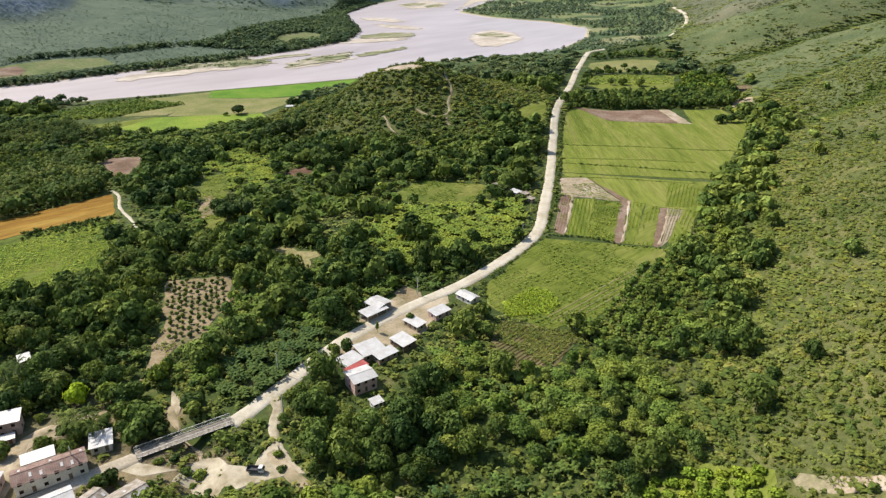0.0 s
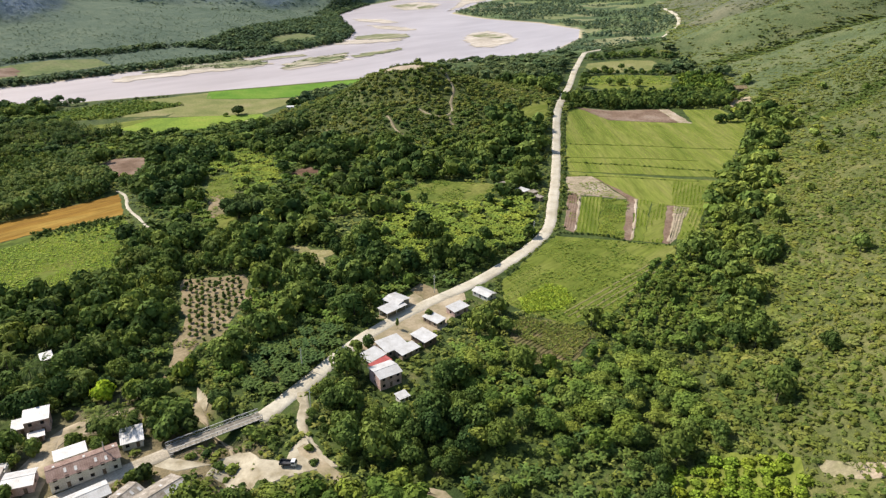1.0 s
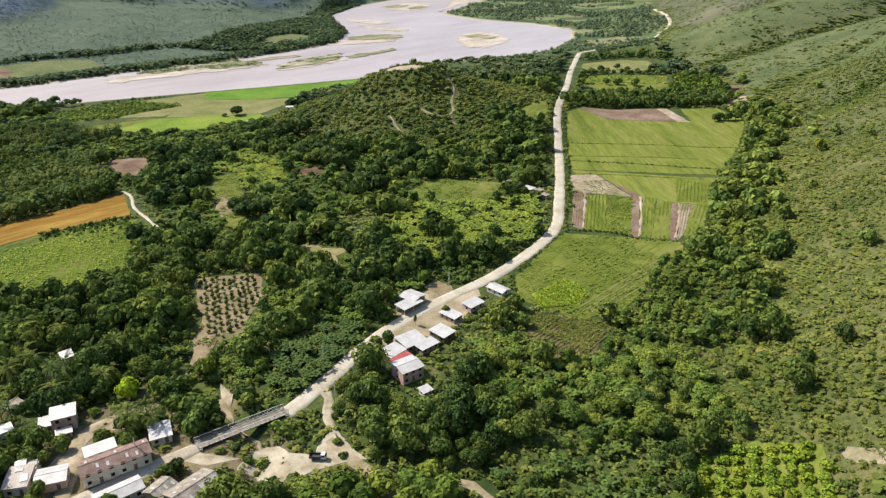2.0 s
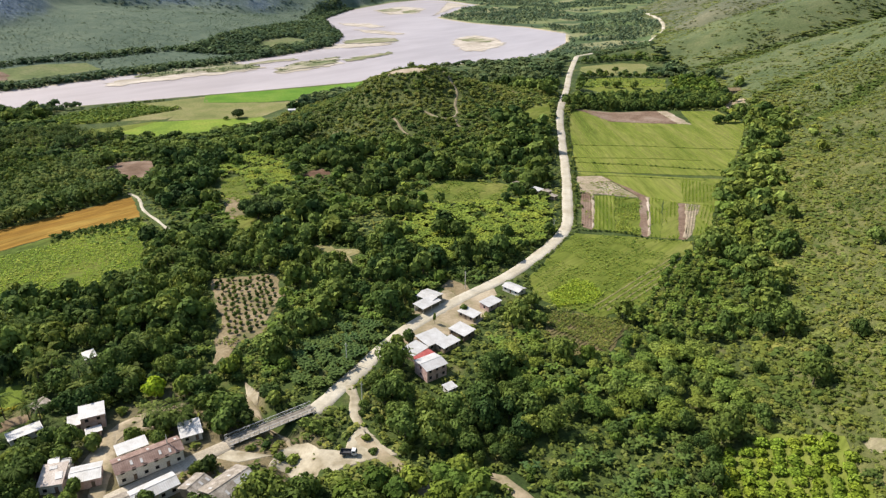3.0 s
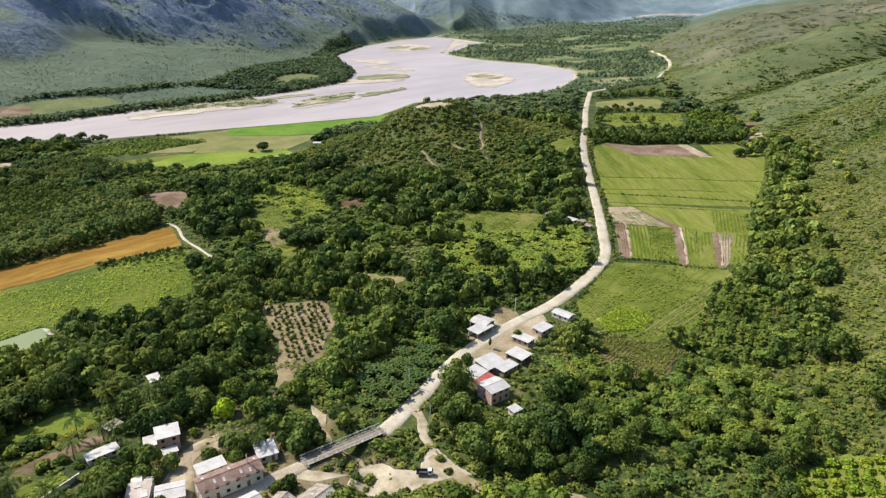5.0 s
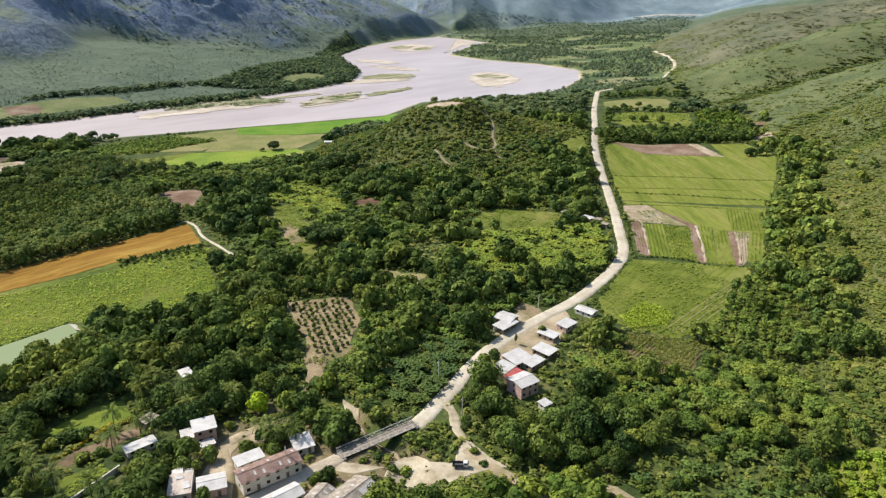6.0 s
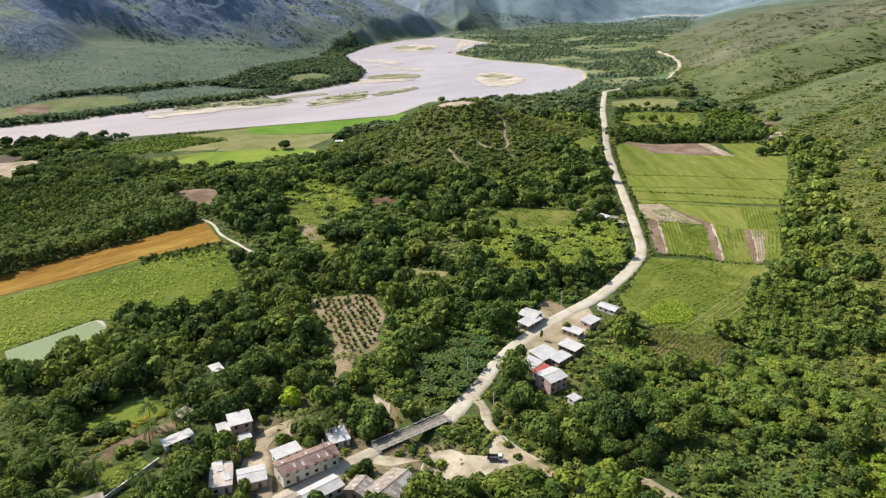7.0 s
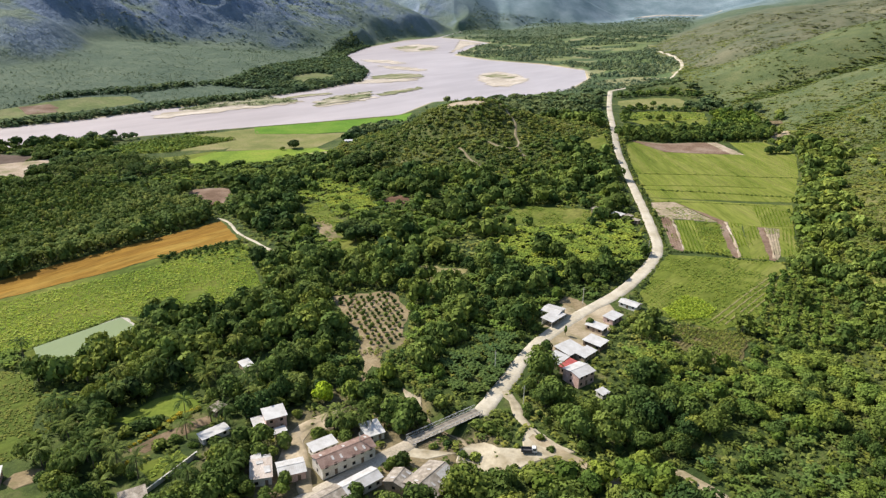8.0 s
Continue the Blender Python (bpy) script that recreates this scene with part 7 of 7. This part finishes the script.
    spots = [(-40, 205, 5.5), (-205, 165, 8), (-215, 175, 9), (-199, 168, 8), (-184, 154, 7), (-171, 150, 7), (-122, 178, 5), (-117, 180, 5.5), (-179, 187, 8), (-222, 182, 8), (-211, 184, 7.5), (-175, 204, 8), (-170, 211, 9), (-176, 216, 9), (-160, 204, 8), (-192, 158, 7),
             (-228, 188, 8), (-218, 162, 7), (-171, 234, 9), (-182, 228, 9), (-190, 240, 9), (-46, 200, 3), (-126, 181, 4), (-200, 159, 8), (-205, 157, 7), (-213, 171, 9), (-208, 176, 8), (-166, 148, 6), (-150, 214, 9), (-163, 181, 7), (-216, 252, 9), (-177, 208, 8), (-190, 142, 7), (-153, 148, 7), (-197, 239, 9), (-203, 245, 8), (-267, 243, 8), (-196, 163, 6), (-157, 208, 8), (-144, 222, 8), (-120.3, 174.4, 5), (-117.8, 176.4, 4.5), (-113.6, 175.0, 5), (-140.2, 200.8, 6), (-169.4, 185.1, 6), (-154.2, 194.3, 6), (-175.5, 175.9, 6)]
    for n, (x, y, h) in enumerate(spots):
        p = thing("coconut_palm", pose(x, y, float(terrain(x, y)) - 0.1, 0, 0, 77 * n), "coconut palm with arching feathery fronds", "palm", "palms about the village")
        t = new("trunk", stem)
        t.parent, t.scale = p, (1, 1, h + 1.5)
        c = new("crown", heads[n % 3])
        c.parent, c.location, c.scale = p, (0.2, 0.12, h + 1.5), (5.2, 5.2, 5.0)


special_trees()


# ---- poles, wall, truck ----
def utility_pole(x, y, yaw):
    p = thing("utility_pole", pose(x, y, float(terrain(x, y)), 0, 0, yaw), "pale concrete utility pole with a crossarm", "pole", "poles along the road")
    v, f = tube([(0, 0, -0.5), (0, 0, 9.4)], (0.2, 0.14), 8)
    new("post", mesh_of("post", v, f, PLASTER)).parent = p
    part("crossarm", block(-0.8, 0.8, -0.06, 0.06, 8.2, 8.34), CONCRETE, p)
    for k in (-0.7, 0, 0.7):
        v, f = tube([(k, 0, 8.34), (k, 0, 8.55)], (0.05, 0.04), 6)
        new("insulator", mesh_of("insulator", v, f, PLASTER)).parent = p


for x, y, yaw in ((-11.5, 269.5, -40), (43, 333.5, -30), (-62, 211.5, -35), (-54.5, 186, -35), (-113.5, 161, -57)):
    utility_pole(x, y, yaw)


def garden_wall():
    a, b = Vector((-179, 146)), Vector((-168.5, 165))
    n = 8
    w = thing("garden_wall", pose(a.x, a.y, float(terrain(a.x, a.y)) - 0.3, 0, 0, math.degrees(math.atan2(b.y - a.y, b.x - a.x))), "long white-capped garden wall of rendered panels", "wall")
    step = (b - a).length / n
    for k in range(n):
        part("panel", block(k * step + 0.13, (k + 1) * step - 0.13, -0.08, 0.08, -0.6, 1.7), PLASTER, w)
        part("post", block(k * step - 0.13, k * step + 0.13, -0.14, 0.14, -0.6, 1.9), PLASTER, w)
    part("coping", block(0, n * step, -0.2, 0.2, 1.71, 1.8), PLASTER, w)


garden_wall()

TRUCK_PAINT = earth("truck_paint", [(0.62, 0.62, 0.6), (0.7, 0.7, 0.68), (0.75, 0.75, 0.73)], 1, 5, 0.4, spec=0.5)
RUBBER = earth("rubber", [(0.02, 0.02, 0.02), (0.03, 0.03, 0.03), (0.04, 0.04, 0.04)], 2, 9, 0.8)
BED = earth("dark_steel", [(0.05, 0.05, 0.055), (0.08, 0.08, 0.085), (0.12, 0.11, 0.1)], 1, 5, 0.6)


def truck():
    t = thing("truck", pose(-57.0, 159.0, float(terrain(-57, 159)) + 0.33, 0, 0, -6), "small dump truck with a white cab and dark bed", "truck")
    part("chassis", block(-2.6, 2.4, -0.45, 0.45, 0.55, 0.8), BED, t)
    bm = bmesh.new()
    v = [bm.verts.new(p) for p in ((1.0, -0.95, 0.7), (2.6, -0.95, 0.7), (2.6, -0.95, 1.5), (2.25, -0.85, 2.3), (1.0, -0.85, 2.3), (1.0, 0.95, 0.7), (2.6, 0.95, 0.7), (2.6, 0.95, 1.5), (2.25, 0.85, 2.3), (1.0, 0.85, 2.3))]
    for f in ((0, 1, 2, 3, 4), (9, 8, 7, 6, 5), (0, 5, 6, 1), (1, 6, 7, 2), (2, 7, 8, 3), (3, 8, 9, 4), (4, 9, 5, 0)):
        bm.faces.new([v[k] for k in f])
    bmesh.ops.recalc_face_normals(bm, faces=bm.faces[:])
    bmesh.ops.bevel(bm, geom=bm.edges[:], offset=0.05, segments=1, affect="EDGES")
    cab = part("cab", bm, TRUCK_PAINT, t, "white cab")
    for s in (-1, 1):
        part("side_window", block(1.25, 2.15, min(s * 0.93, s * 0.96), max(s * 0.93, s * 0.96), 1.5, 2.05), DARK, cab)
    ws = part("windscreen", block(-0.02, 0.02, -0.75, 0.75, -0.35, 0.35), DARK, cab)
    ws.location, ws.rotation_euler = (2.47, 0, 1.9), (0, radians(-23), 0)
    part("bed_floor", block(-2.7, 0.85, -1.05, 1.05, 0.85, 0.95), BED, t)
    for s in (-1, 1):
        part("bed_side", block(-2.7, 0.85, s * 1.0 - 0.05, s * 1.0 + 0.05, 0.95, 1.65), BED, t)
    for x in (-2.68, 0.8):
        part("bed_end", block(x, x + 0.08, -0.95, 0.95, 0.95, 1.75), BED, t)
    for x in (-1.7, 1.75):
        for s in (-1, 1):
            v, f = tube([(x, s * 0.7, 0.42), (x, s * 0.98, 0.42)], (0.42, 0.42), 14)
            wheel = new("wheel", mesh_of("tyre", v, f, RUBBER))
            wheel.parent = t
            v, f = tube([(x, s * 0.72, 0.42), (x, s * 1.0, 0.42), (x, s * 1.0, 0.42)], (0.25, 0.25, 0.01), 10)
            new("rim", mesh_of("rim", v, f, STEEL)).parent = wheel


truck()


def water_tank():
    t = thing("water_tank", pose(-112.5, 176.5, float(terrain(-112.5, 176.5)), 0, 0, 20), "grey plastic water tank on a low plinth", "tank")
    part("plinth", block(-0.9, 0.9, -0.9, 0.9, -0.3, 1.6), CONCRETE, t)
    v, f = tube([(0, 0, 1.6), (0, 0, 2.9), (0, 0, 3.15), (0, 0, 3.2)], (0.75, 0.75, 0.35, 0.02), 14)
    new("tank", mesh_of("tank", v, f, STEEL)).parent = t


water_tank()
